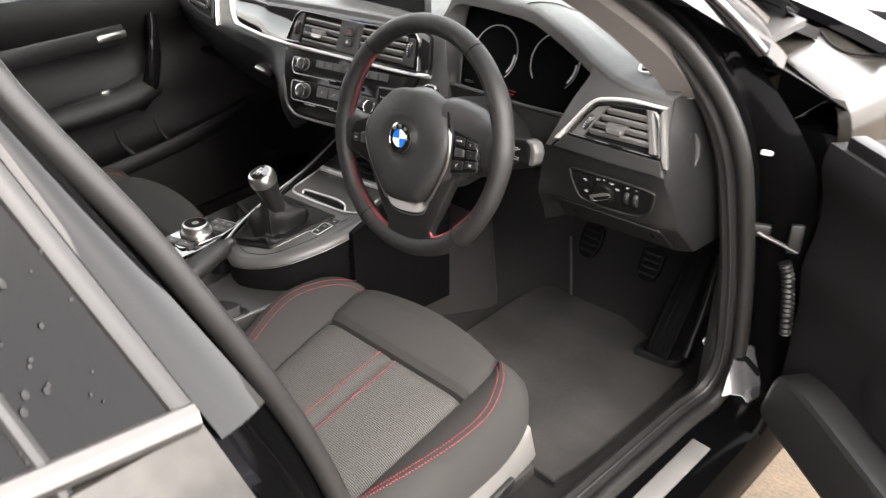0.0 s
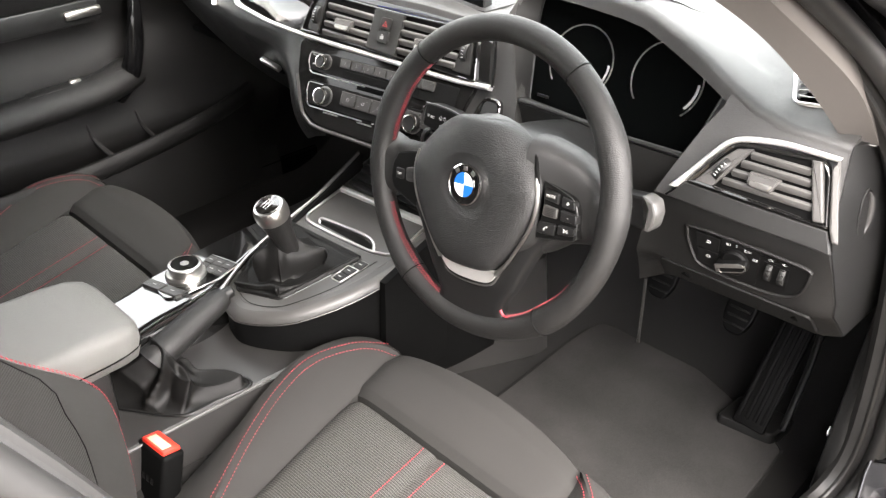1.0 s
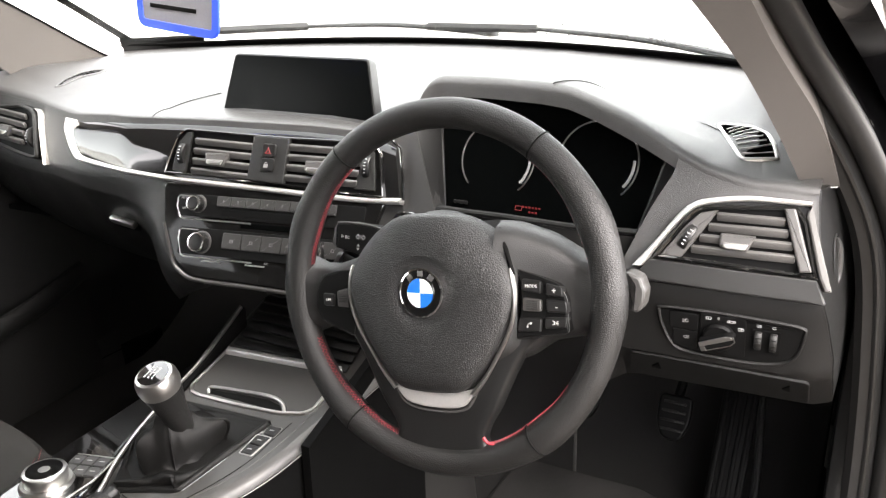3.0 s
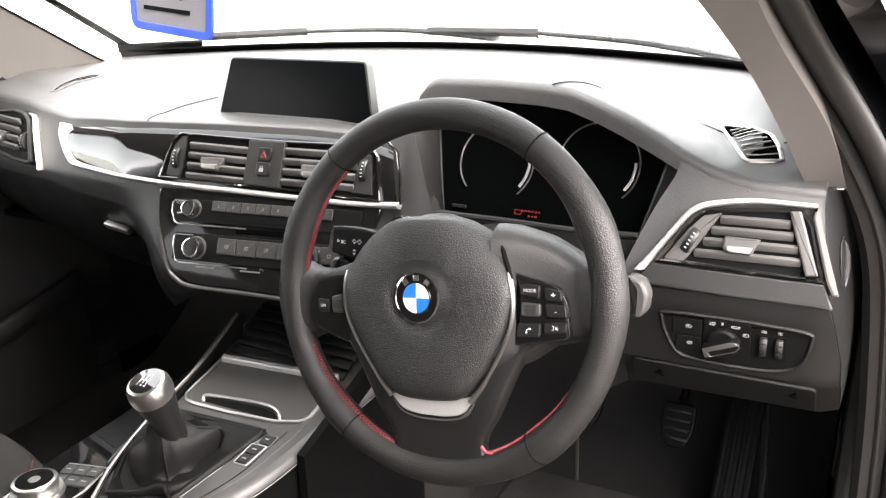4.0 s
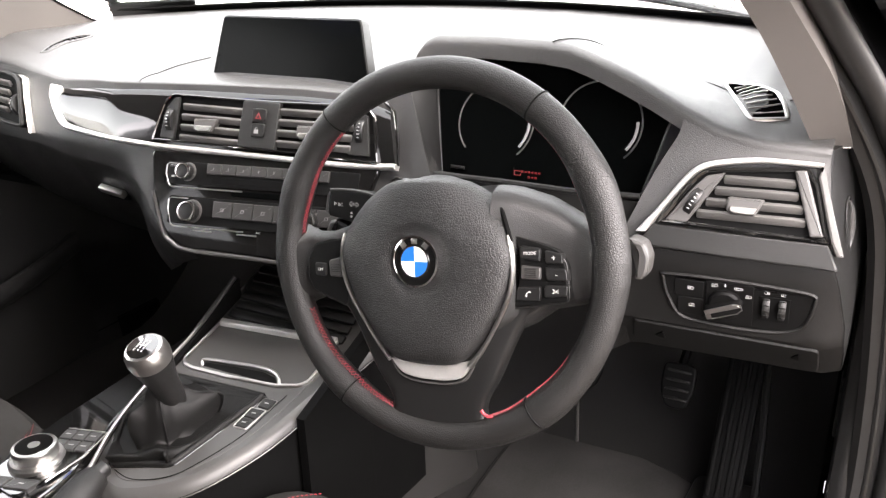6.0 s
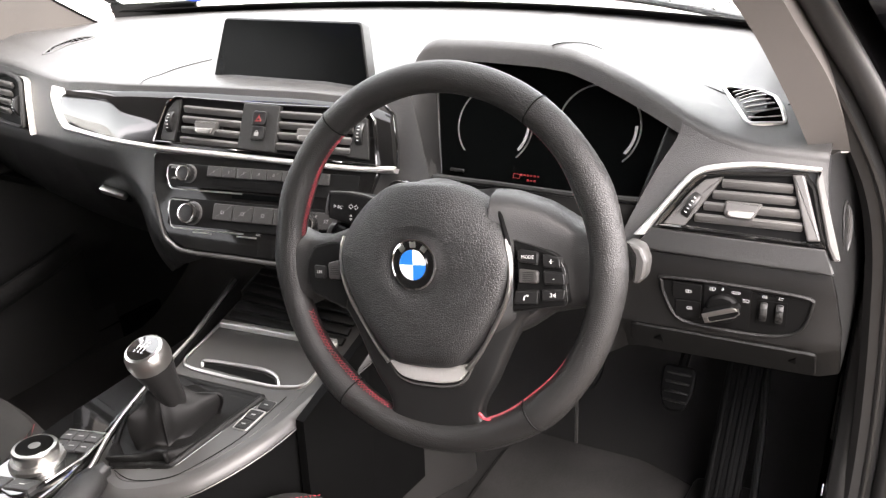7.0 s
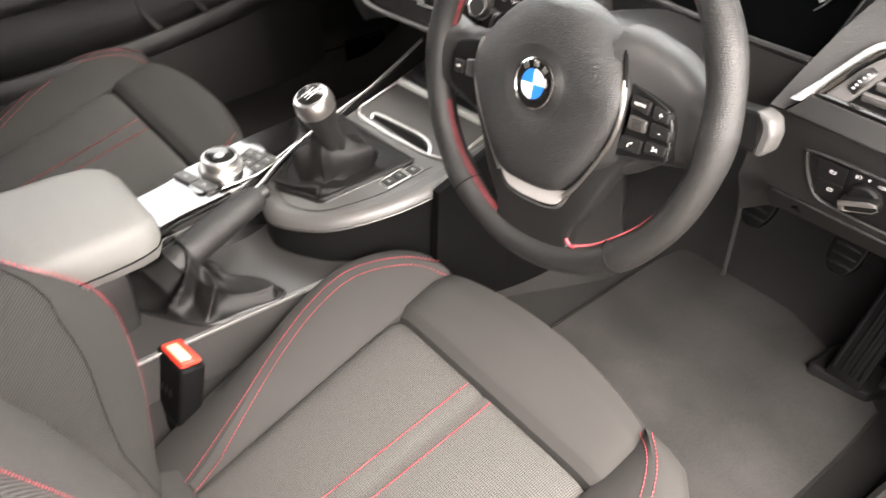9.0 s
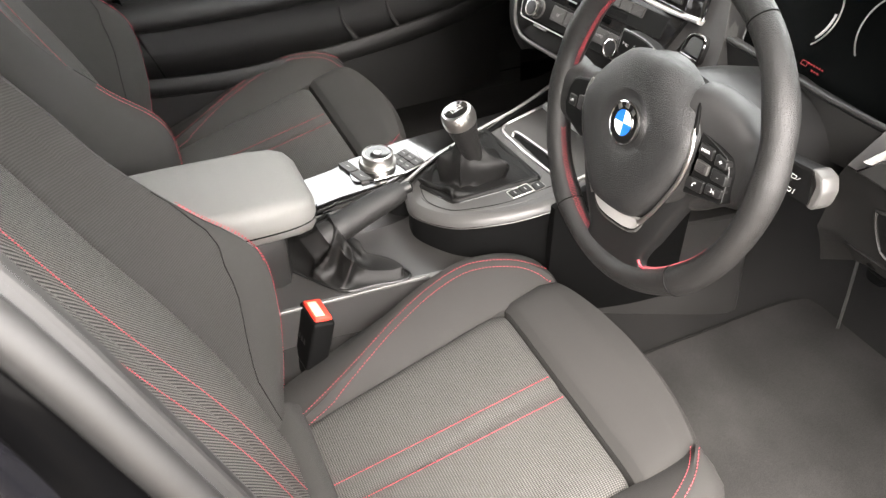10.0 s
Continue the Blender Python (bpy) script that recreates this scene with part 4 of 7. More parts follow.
def slat_vent(name, label, outline, F, slats, tab, wheel_at, frame_mat=None, frame_w=0.006, wheel_rot=0, slat_angle=0.0, bar=None):
    v = thing(name, (tab[0], 0.2, tab[1]), label, "air vent")
    # dark plate behind the slats, the shade inside the vent as colour
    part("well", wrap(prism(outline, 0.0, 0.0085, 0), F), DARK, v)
    if frame_mat:
        part("frame", wrap(frame_ring(outline, frame_w, 0.0, 0.014, 0.002), F), frame_mat, v)
        if frame_mat is GLOSS:
            part("chrome_line", wrap(box(0.100, 0.0016, 0.003, 0.0006, pose(0.6166, 0.9152, 0.0095, 0, 0, -1.3)), F), SATIN, v)
    for x0, x1, z in slats:
        b = box(x1 - x0, 0.0088, 0.0055, 0.0020, pose((x0 + x1) / 2, z, 0.0112, 34, 0, 0))
        if slat_angle:
            moved(b, Matrix.Translation((0, 0, 0)) @ Matrix(((1, 0, 0, 0), (slat_angle, 1, 0, -slat_angle * (x0 + x1) / 2), (0, 0, 1, 0), (0, 0, 0, 1))))
        part("slat", wrap(b, F), SLAT, v)
    tx, tz = tab
    t = part("tab", wrap(prism(rounded([(tx - 0.0165, tz + 0.0075), (tx - 0.0165, tz - 0.0055), (tx - 0.0105, tz - 0.0085), (tx + 0.0105, tz - 0.0085), (tx + 0.0175, tz + 0.0075)], 0.002), 0.006, 0.0185, 0.002), F), SLAT, v)
    part("tab_edge", wrap(prism(rounded([(tx - 0.0130, tz - 0.0010), (tx - 0.0130, tz - 0.0055), (tx - 0.0090, tz - 0.0075), (tx + 0.0085, tz - 0.0075), (tx + 0.0118, tz - 0.0010)], 0.0015), 0.0175, 0.0205, 0.001), F), SATIN, t, "satin silver tab edge")
    if bar:
        part("side_bar", wrap(prism(rounded(bar, 0.002), 0.0, 0.0175, 0.002), F), SLAT, v)
    wm = Matrix.Translation((wheel_at[0], wheel_at[1], 0.004)) @ pose(0, 0, 0, 0, 90, wheel_rot)
    part("thumb_wheel", wrap(lathe([(0.0, -0.0045), (0.0145, -0.0045), (0.0155, -0.003), (0.0155, 0.003), (0.0145, 0.0045), (0.0, 0.0045)], 20, wm), F), HARD, v, "ribbed black thumb wheel")
    for k in range(5):
        q = Vector((0, -0.008 + 0.004 * k, 0.0205 - 0.0012 * abs(k - 2)))
        q.rotate(Euler((0, 0, radians(wheel_rot))))
        part("mark", wrap(box(0.0026, 0.0007, 0.0006, 0, Matrix.Translation((wheel_at[0] + q.x, wheel_at[1] + q.y, q.z)) @ pose(0, 0, 0, 0, 0, wheel_rot)), F), WHITE_MARK, v)
    return v


lo = rounded([(-0.1003, 1.0020), (-0.1113, 0.9934), (-0.1173, 0.9757), (-0.1242, 0.9470), (-0.0016, 0.9436), (-0.0004, 0.9985)], 0.003)
va = slat_vent("air_vent", "black slatted centre air vent in the trim strip", lo, fascia, [(-0.0845, 0.0035, 0.9868 - 0.0126 * k) for k in range(4)], (-0.0455, 0.9665), (-0.1022, 0.9718), slat_angle=-0.04)
part("side_panel", wrap(prism(rounded([(-0.0985, 0.9990), (-0.1085, 0.9869), (-0.1125, 0.9680), (-0.1145, 0.9495), (-0.0932, 0.9477), (-0.0905, 0.9997)], 0.002), 0.004, 0.0122, 0.001), fascia), MID, va, "grey panel round the thumb wheel")
lo = rounded([(0.051, 0.9968), (0.0506, 0.9419), (0.1900, 0.9350), (0.1795, 0.9862), (0.1687, 0.9965)], 0.003)
vb = slat_vent("air_vent", "black slatted centre air vent in the trim strip", lo, fascia, [(0.0545, 0.156, 0.9860 - 0.0124 * k) for k in range(4)], (0.100, 0.9640), (0.1654, 0.9690), slat_angle=-0.02)
part("side_panel", wrap(prism(rounded([(0.1600, 0.9890), (0.1520, 0.9416), (0.1812, 0.9405), (0.1725, 0.9870)], 0.002), 0.004, 0.0122, 0.001), fascia), MID, vb, "grey panel round the thumb wheel")
vent_ring = [(-0.1015, 1.0040), (-0.1130, 0.9945), (-0.1190, 0.9757), (-0.1262, 0.9455), (-0.0016, 0.9418), (0.0506, 0.9400), (0.1935, 0.9330), (0.1812, 0.9870), (0.1700, 0.9988), (0.051, 0.9990), (-0.0004, 1.0005)]
part("vent_surround", wrap(frame_ring(rounded(vent_ring, 0.004), 0.0026, 0.002, 0.0135, 0.0009), fascia), PIANO, dash, "thin gloss black vent surround")
# driver vent by the door
rvo = rounded([(0.5359, 0.9130), (0.5602, 0.9511), (0.5693, 0.9644), (0.5792, 0.9700), (0.6679, 0.9779), (0.6797, 0.9647), (0.6964, 0.9117), (0.668, 0.9108), (0.6166, 0.9120)][::-1], 0.004)
rv = slat_vent("air_vent", "driver air vent with satin chrome surround", rvo, fascia, [(0.5945, 0.6600, 0.9610), (0.5875, 0.6640, 0.9500), (0.5805, 0.6700, 0.9385), (0.5735, 0.6735, 0.9268)], (0.6175, 0.9375), (0.5690, 0.9374), GLOSS, 0.004, -26, 0.015,
          bar=[(0.6787, 0.9155), (0.6902, 0.9168), (0.6673, 0.9749), (0.6566, 0.9739)])
part("side_panel", wrap(prism(rounded([(0.5959, 0.967), (0.5781, 0.9625), (0.5649, 0.9480), (0.5440, 0.9165), (0.5651, 0.9165), (0.5765, 0.9341)], 0.002), 0.004, 0.0125, 0.001), fascia), SLAT, rv, "grey panel round the thumb wheel")
band_o = [(0.5165, 0.9025), (0.5339, 0.926), (0.557, 0.9599), (0.569, 0.9716), (0.5816, 0.9768), (0.6072, 0.9815), (0.6326, 0.9835), (0.6815, 0.9828)]
band_i = [(0.5273, 0.9036), (0.542, 0.9285), (0.5627, 0.9576), (0.5748, 0.9678), (0.5876, 0.9721), (0.610, 0.9762), (0.6326, 0.9785), (0.6800, 0.9783)]
bo_, bi_ = [spline([(*q, 0) for q in line], 5) for line in (band_o, band_i)]
rings = [[(lerp(a.x, b.x, t), lerp(a.y, b.y, t), h) for t, h in ((0, 0.0), (0, 0.011), (0.15, 0.0145), (0.45, 0.0168), (0.8, 0.0160), (1, 0.0130), (1, 0.0))] for a, b in zip(bo_, bi_)]
part("chrome_band", wrap(loft(rings), fascia), ALU, rv, "satin chrome band over the vent")
part("side_band", wrap(prism(rounded([(0.6800, 0.9815), (0.6776, 0.9702), (0.6969, 0.9125), (0.7015, 0.9002), (0.7062, 0.9002)], 0.001), 0.0, 0.0148, 0.002), fascia), BAND, rv, "satin grey band beside the vent")
part("lower_band", wrap(prism(rounded([(0.5140, 0.8895), (0.5330, 0.9120), (0.6166, 0.9105), (0.6960, 0.9105), (0.7050, 0.8870), (0.616, 0.8875)][::-1], 0.001), 0.0, 0.0115, 0.002), fascia), MID, rv, "grained grey band below the vent")
# far vent by the passenger door
pvo = rounded([(-0.575, 1.000), (-0.4652, 1.0130), (-0.4320, 1.0105), (-0.4140, 1.0030), (-0.3930, 0.9405), (-0.4055, 0.9376), (-0.4513, 0.9386), (-0.560, 0.944)][::-1], 0.005)
pv = slat_vent("air_vent", "passenger air vent with satin chrome surround", pvo, fascia, [(-0.545, -0.440, 0.9955 - 0.0125 * k) for k in range(4)], (-0.495, 0.9700), (-0.4180, 0.9690), MID, 0.005, 10)
po = [(-0.4230, 1.0110), (-0.4088, 1.0068), (-0.4010, 0.9865), (-0.3930, 0.9674), (-0.3770, 0.9345)]
pi_ = [(-0.4250, 1.0085), (-0.4140, 1.0030), (-0.4065, 0.9850), (-0.3985, 0.9665), (-0.3820, 0.9365)]
rings = [[(lerp(a.x, b.x, t), lerp(a.y, b.y, t), h) for t, h in ((0, 0.0), (0, 0.005), (0.3, 0.0085), (0.75, 0.0095), (1, 0.0085), (1, 0.0))] for a, b in zip(spline([(*q, 0) for q in po], 5), spline([(lerp(q[0], o[0], 0.45), lerp(q[1], o[1], 0.45), 0) for q, o in zip(pi_, po)], 5))]
part("chrome_band", wrap(loft(rings), fascia), SATIN, pv, "satin chrome band beside the vent")

# hazard switch block
hz = thing("hazard_switch", (0.03, 0.19, 0.97), "black hazard and lock switch between the centre vents", "switch")
part("block", wrap(prism(rounded([(0.0026, 0.9435), (0.0555, 0.9413), (0.0560, 0.9968), (0.0043, 0.9985)], 0.002), 0.0, 0.016, 0.0015), fascia), MID, hz)
part("button", wrap(prism(rounded([(0.0210, 0.9722), (0.0400, 0.9722), (0.0400, 0.9888), (0.0205, 0.9892)], 0.004), 0.015, 0.0195, 0.0012), fascia), HARD, hz)
part("button", wrap(prism(rounded([(0.0217, 0.9553), (0.0403, 0.9548), (0.0400, 0.9715), (0.0212, 0.9715)], 0.004), 0.015, 0.0195, 0.0012), fascia), HARD, hz)
part("red_triangle", wrap(frame_ring([(0.0255, 0.9765), (0.0345, 0.9765), (0.030, 0.9845)], 0.0014, 0.0192, 0.0199, 0.0002), fascia), RED_MARK, hz, "red warning triangle")
part("lock_mark", wrap(merged(prism(rect(0.0265, 0.9595, 0.0325, 0.9640, 0.0005), 0.0192, 0.0198, 0.0001), tube([(0.0282, 0.9640, 0.0196), (0.0284, 0.9660, 0.0196), (0.0306, 0.9662, 0.0196), (0.0310, 0.9640, 0.0196)], 0.0004, 5)), fascia), LEGEND, hz, "white lock mark")

# centre stack
stack = thing("radio_panel", (0.03, 0.17, 0.88), "gloss black radio and climate panel with silver knobs", "radio panel")
sto = rounded([(-0.126, 0.934), (-0.117, 0.885), (-0.094, 0.838), (-0.078, 0.824), (-0.055, 0.817), (0.125, 0.812), (0.150, 0.820), (0.178, 0.87), (0.196, 0.930)], 0.008)
part("panel", wrap(prism(sto, -0.004, 0.008, 0.002), fascia), GLOSS, stack)
low = [(-0.117, 0.885), (-0.096, 0.838), (-0.079, 0.823), (-0.055, 0.8155), (0.03, 0.8135), (0.125, 0.811), (0.152, 0.819), (0.180, 0.87)]
part("lower_edge", tube(spline([(x, fascia(x, z) - 0.006, z) for x, z in low], 5), 0.003, 8), STEEL_GREY, stack, "satin lower edge")
for z0, z1, xa, xb in ((0.893, 0.922, -0.099, 0.172), (0.845, 0.880, -0.090, 0.165)):
    o = rect(xa, z0, xb, z1, 0.003)
    rim = [(xa + 0.030, z1), (xa + 0.004, z1), (xa + 0.001, z1 - 0.003), (xa + 0.001, z1 - 0.013), (xa + 0.008, z0 + 0.002), (xa + 0.013, z0), (xa + 0.05, z0), (xa + 0.115, z0)]
    part("panel_rim", tube([(x, fascia(x, z) - 0.0095, z) for x, z in rim], 0.0011, 6), SATIN, stack, "thin chrome rim")
    part("control_plate", wrap(prism(inset(o, 0.0005), 0.006, 0.0095, 0.0006), fascia), SWITCH, stack)


def knob(cx, cz, r, h=0.016):
    m = Matrix.Translation((cx, cz, 0.009))
    k = part("knob", wrap(lathe([(r, 0), (r, h * 0.6), (r * 0.92, h * 0.9), (r * 0.8, h * 0.92), (0, h * 0.9)], 24, m), fascia), HARD, stack)
    part("knob_ring", wrap(lathe([(r * 0.97, h * 0.72), (r * 0.96, h), (r * 0.84, h * 1.02), (r * 0.80, h * 0.9)], 24, m), fascia), BRIGHT, k, "chrome knob ring")
    part("knob_collar", wrap(lathe([(r * 1.18, 0), (r * 1.16, 0.0025), (r * 1.02, 0.003), (r * 1.0, 0.001)], 24, m), fascia), SATIN_GREY, k, "satin collar")
    for q in range(16):
        a = 2 * math.pi * q / 16
        part("grip_rib", wrap(box(0.0012, 0.0016, h * 0.5, 0.0003, Matrix.Translation((cx + r * math.cos(a), cz + r * math.sin(a), 0.009 + h * 0.36)) @ Matrix.Rotation(a, 4, "Z")), fascia), HARD, k)


knob(-0.066, 0.9095, 0.0098)
knob(-0.0535, 0.8615, 0.0125)
knob(0.114, 0.8600, 0.0125)
for k in range(8):
    x = -0.038 + 0.0215 * k
    b = part("button", wrap(prism(rect(x, 0.908, x + 0.0205, 0.921, 0.001), 0.009, 0.0125, 0.001), fascia), KEY, stack)
    if k < 6:
        part("number", wrap(text_mesh(str(k + 1), 0.0048, Matrix.Translation((x + 0.010, 0.9145, 0.0127))), fascia), LEGEND, b)
part("disc_slot", wrap(prism(rect(-0.03, 0.897, 0.11, 0.9045, 0.001), 0.009, 0.0105, 0.0003), fascia), DARK, stack)
for k, w in enumerate(("MODE", "AM")):
    part("legend", wrap(text_mesh(w, 0.0042, Matrix.Translation((-0.088, 0.916 - 0.013 * k, 0.0099))), fascia), LEGEND, stack)
for k in range(6):
    x = -0.022 + 0.029 * k
    b = part("button", wrap(prism(rect(x, 0.856, x + 0.0275, 0.876, 0.001), 0.009, 0.0125, 0.001), fascia), KEY, stack)
    if k == 3:
        part("legend", wrap(text_mesh("AUTO", 0.0050, Matrix.Translation((x + 0.0135, 0.866, 0.0127))), fascia), LEGEND, b)
    else:
        part("mark", wrap(frame_ring(rect(x + 0.0115, 0.864, x + 0.016, 0.868, 0.001), 0.0006, 0.0124, 0.0129, 0.0002), fascia), LEGEND, b)
part("legend", wrap(text_mesh("A/C", 0.0042, Matrix.Translation((0.045, 0.8425, 0.0086))), fascia), LEGEND, stack)
part("dark_window", wrap(prism(rect(0.0, 0.8835, 0.085, 0.8905, 0.001), 0.0075, 0.0088, 0.0003), fascia), SCREEN, stack)
for x in (-0.05, 0.015):
    part("chrome_dash", wrap(prism(rect(x, 0.8375, x + 0.028, 0.8395, 0.0005), 0.0075, 0.010, 0.0004), fascia), SATIN, stack)

# glovebox handle
gb = thing("glovebox_latch", (-0.246, 0.17, 0.859), "small silver glovebox latch", "latch")
part("latch", wrap(box(0.045, 0.009, 0.01, 0.002, pose(-0.246, 0.8595, 0.004, 0, 0, -9)), fascia), SATIN, gb)
# a dark plate: the shade of the latch recess is its colour
part("recess", wrap(prism(rect(-0.270, 0.842, -0.225, 0.852, 0.003), 0, 0.002, 0.0005), fascia), DARK, gb)

# display
scr = thing("infotainment_display", (0.01, 0.28, 1.0), "wide black infotainment display standing on the dashboard", "display")
sm = axes((0.009, 0.290, 1.051), (1, 0.0, 0), (0, 0.22, 1))
sc = rounded([(-0.139, -0.048), (0.134, -0.046), (0.113, 0.046), (-0.119, 0.046)], 0.008, 4)
part("housing", moved(prism(sc, -0.016, 0.0, 0.003), sm), HARD, scr)
part("glass", moved(prism(inset(sc, 0.003), -0.001, 0.0012, 0.0008), sm), SCREEN, scr, "black display glass, switched off")
def cradle(u, v):
    return (lerp(-0.160, 0.15, u), lerp(0.272, 0.345, v), 1.014 + 0.014 * math.sin(min(1.0, 2.0 * v) * 1.57) * min(1, 4 * min(u, 1 - u)) ** 0.7)
part("cradle", sheet(cradle, 24, 10, 0.012), SOFT, scr, "moulded grey cradle under the display")

# light switch panel
ls = thing("light_switch_panel", (0.61, 0.2, 0.84), "black light switch panel with a silver rotary dial", "switch panel")
lso = [tuple(p[:2]) for p in spline([(x, z, 0) for x, z in [(0.548, 0.863), (0.600, 0.865), (0.655, 0.864), (0.690, 0.861), (0.694, 0.850), (0.688, 0.824), (0.672, 0.811), (0.640, 0.806), (0.585, 0.807), (0.562, 0.814), (0.549, 0.838), (0.545, 0.855)][::-1]], 4, True)]
part("bezel", wrap(frame_ring(lso, 0.004, -0.002, 0.0035, 0.0015), fascia), KNEE, ls)
part("plate", wrap(prism(inset(lso, 0.004), -0.002, 0.001, 0.0005), fascia), SWITCH, ls)
part("dial_plate", wrap(prism(rounded([(0.590, 0.812), (0.637, 0.813), (0.636, 0.8605), (0.590, 0.861)], 0.002), 0.0, 0.0025, 0.0008), fascia), SWITCH, ls)
k = part("dial", wrap(lathe([(0.0, 0.0), (0.0165, 0.0), (0.0165, 0.006), (0.014, 0.008), (0, 0.008)], 26, Matrix.Translation((0.610, 0.836, 0.001))), fascia), SWITCH, ls)
dial = pose(0.610, 0.836, 0.0, 0, 0, 24)
grip = rounded([(-0.0185, -0.0055), (0.012, -0.0058), (0.0185, -0.002), (0.0185, 0.003), (0.012, 0.0058), (-0.0185, 0.0055)], 0.002, 3)
part("dial_grip", wrap(moved(prism(grip, 0.006, 0.017, 0.0015), dial), fascia), SWITCH, k, "black dial grip")
part("grip_cap", wrap(moved(prism(rounded([(-0.0182, 0.0005), (0.0175, 0.0002), (0.0165, 0.0035), (0.011, 0.0055), (-0.0182, 0.0052)], 0.0008, 2), 0.0165, 0.0182, 0.0006), dial), fascia), SATIN, k, "satin silver grip cap")
part("grip_tip", wrap(moved(prism(rounded([(-0.0188, -0.0055), (-0.0135, -0.0055), (-0.0135, 0.0004), (-0.0188, 0.0004)], 0.0008, 2), 0.0165, 0.0180, 0.0006), dial), fascia), SATIN_GREY, k, "silver grip tip")
part("grip_edge", wrap(moved(tube([(-0.014, -0.0056, 0.0172), (0.012, -0.0058, 0.0172), (0.0178, -0.003, 0.0172), (0.0183, 0.003, 0.0172)], 0.0006, 6), dial), fascia), SATIN, k)
part("wheel_plate", wrap(prism(rect(0.6415, 0.8225, 0.6705, 0.8505, 0.001), 0.0, 0.0018, 0.0004), fascia), DARK, ls)


def lamp_mark(x, z, w, rays, flip=1, on=0.0026):
    """A small printed headlamp: a rounded bowl and its rays."""
    o = [(x + flip * px * w, z + pz * w) for px, pz in [(0, -0.28), (0.18, -0.28), (0.42, -0.18), (0.5, 0), (0.42, 0.18), (0.18, 0.28), (0, 0.28)]]
    part("mark", wrap(tube([(px, pz, on) for px, pz in o], 0.00024, 4, True), fascia), PRINT, ls)
    for q in range(rays):
        zz = z + (q - (rays - 1) / 2) * 0.5 * w / max(rays - 1, 1)
        part("mark", wrap(box(0.34 * w, 0.0004, 0.0004, 0, Matrix.Translation((x - flip * 0.30 * w, zz, on))), fascia), PRINT, ls)


for x in (0.6485, 0.6635):
    part("thumb_wheel", wrap(lathe([(0.0, -0.0035), (0.0115, -0.0035), (0.0125, -0.002), (0.0125, 0.002), (0.0115, 0.0035), (0, 0.0035)], 18, Matrix.Translation((x, 0.8375, -0.004)) @ pose(0, 0, 0, 0, 90, 0)), fascia), MID, ls)
    for q in range(5):
        a = math.radians(-56 + 28 * q)
        part("wheel_ridge", wrap(box(0.006, 0.0012, 0.0008, 0.0002, Matrix.Translation((x, 0.8375 + 0.0126 * math.sin(a), -0.004 + 0.0126 * math.cos(a)))), fascia), HARD, ls)
part("button", wrap(prism(rect(0.5585, 0.8385, 0.588, 0.858, 0.002), 0.0, 0.0025, 0.0008), fascia), SWITCH, ls)
part("button", wrap(prism(rect(0.5625, 0.8165, 0.588, 0.8370, 0.002), 0.0, 0.0025, 0.0008), fascia), SWITCH, ls)
lamp_mark(0.575, 0.849, 0.0062, 3)
lamp_mark(0.577, 0.829, 0.0058, 3, -1)
lamp_mark(0.5985, 0.8560, 0.0060, 3)
lamp_mark(0.6195, 0.8552, 0.0045, 2, -1)
lamp_mark(0.6235, 0.8552, 0.0045, 2)
lamp_mark(0.6315, 0.8475, 0.0060, 3)
lamp_mark(0.6485, 0.8545, 0.0050, 3, -1, 0.0012)
lamp_mark(0.6635, 0.8545, 0.0046, 2, -1, 0.0012)
part("legend", wrap(text_mesh("0", 0.0046, Matrix.Translation((0.6085, 0.8570, 0.0027))), fascia), PRINT, ls)

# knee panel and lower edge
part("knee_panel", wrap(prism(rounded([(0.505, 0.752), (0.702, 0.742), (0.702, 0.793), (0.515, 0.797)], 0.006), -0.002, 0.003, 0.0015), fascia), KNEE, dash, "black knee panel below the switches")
for a, b in ((0.535, 0.545), (0.675, 0.683)):
    part("notch", wrap(prism([(a, 0.772), (b, 0.768), (b, 0.783)], 0.002, 0.0045, 0.0005), fascia), DARK, dash)

# start button
sb = thing("start_button", (0.21, 0.2, 0.90), "black oval engine start button beside the steering column", "switch")
sbo = rounded([(0.2050, 0.888), (0.2480, 0.889), (0.2455, 0.914), (0.2398, 0.9216), (0.2180, 0.9207), (0.2090, 0.9140)], 0.006)
part("bezel", wrap(frame_ring(sbo, 0.004, 0.0, 0.008, 0.0015), fascia), PIANO, sb)
part("button", wrap(prism(inset(sbo, 0.005), 0.0, 0.006, 0.001), fascia), HARD, sb)


# ---------------------------------------------------------------- steering wheel
WHEEL = (0.368, 0.035, 0.909)
WM = axes(WHEEL, (1, -0.012, 0), (0, 0.234, 0.973)) @ pose(0, 0, 0, 0, 0, 8)
RIM_R, RIM_T = 0.1726, 0.0152
sw = thing("steering_wheel", WHEEL, "black leather steering wheel with red stitching, turned slightly", "steering wheel")


def rim_point(a, phi, k=1.0):
    """A point on the rim's skin: angle round the wheel, angle round the section (0 inwards, 90 towards the driver)."""
    r = RIM_T * k
    c = RIM_R - r * math.cos(phi)
    return Vector((math.cos(a) * c, math.sin(a) * c, r * math.sin(phi)))


def fat(d):
    """How much thicker the rim is at d degrees, at the thumb rests."""
    return 1.0 + 0.12 * sum(math.exp(-((d - c) / 9) ** 2) for c in (22, 158, 182, 358, -2, 230, 310))


def rim():
    rings = []
    for j in range(120):
        a = 2 * math.pi * j / 120
        rings.append([rim_point(a, 2 * math.pi * i / 20, fat(math.degrees(a) % 360)) for i in range(20)])
    return loft(rings + [rings[0]], cap=False)


rm = part("rim", moved(rim(), WM), LEATHER, sw, "black leather rim")
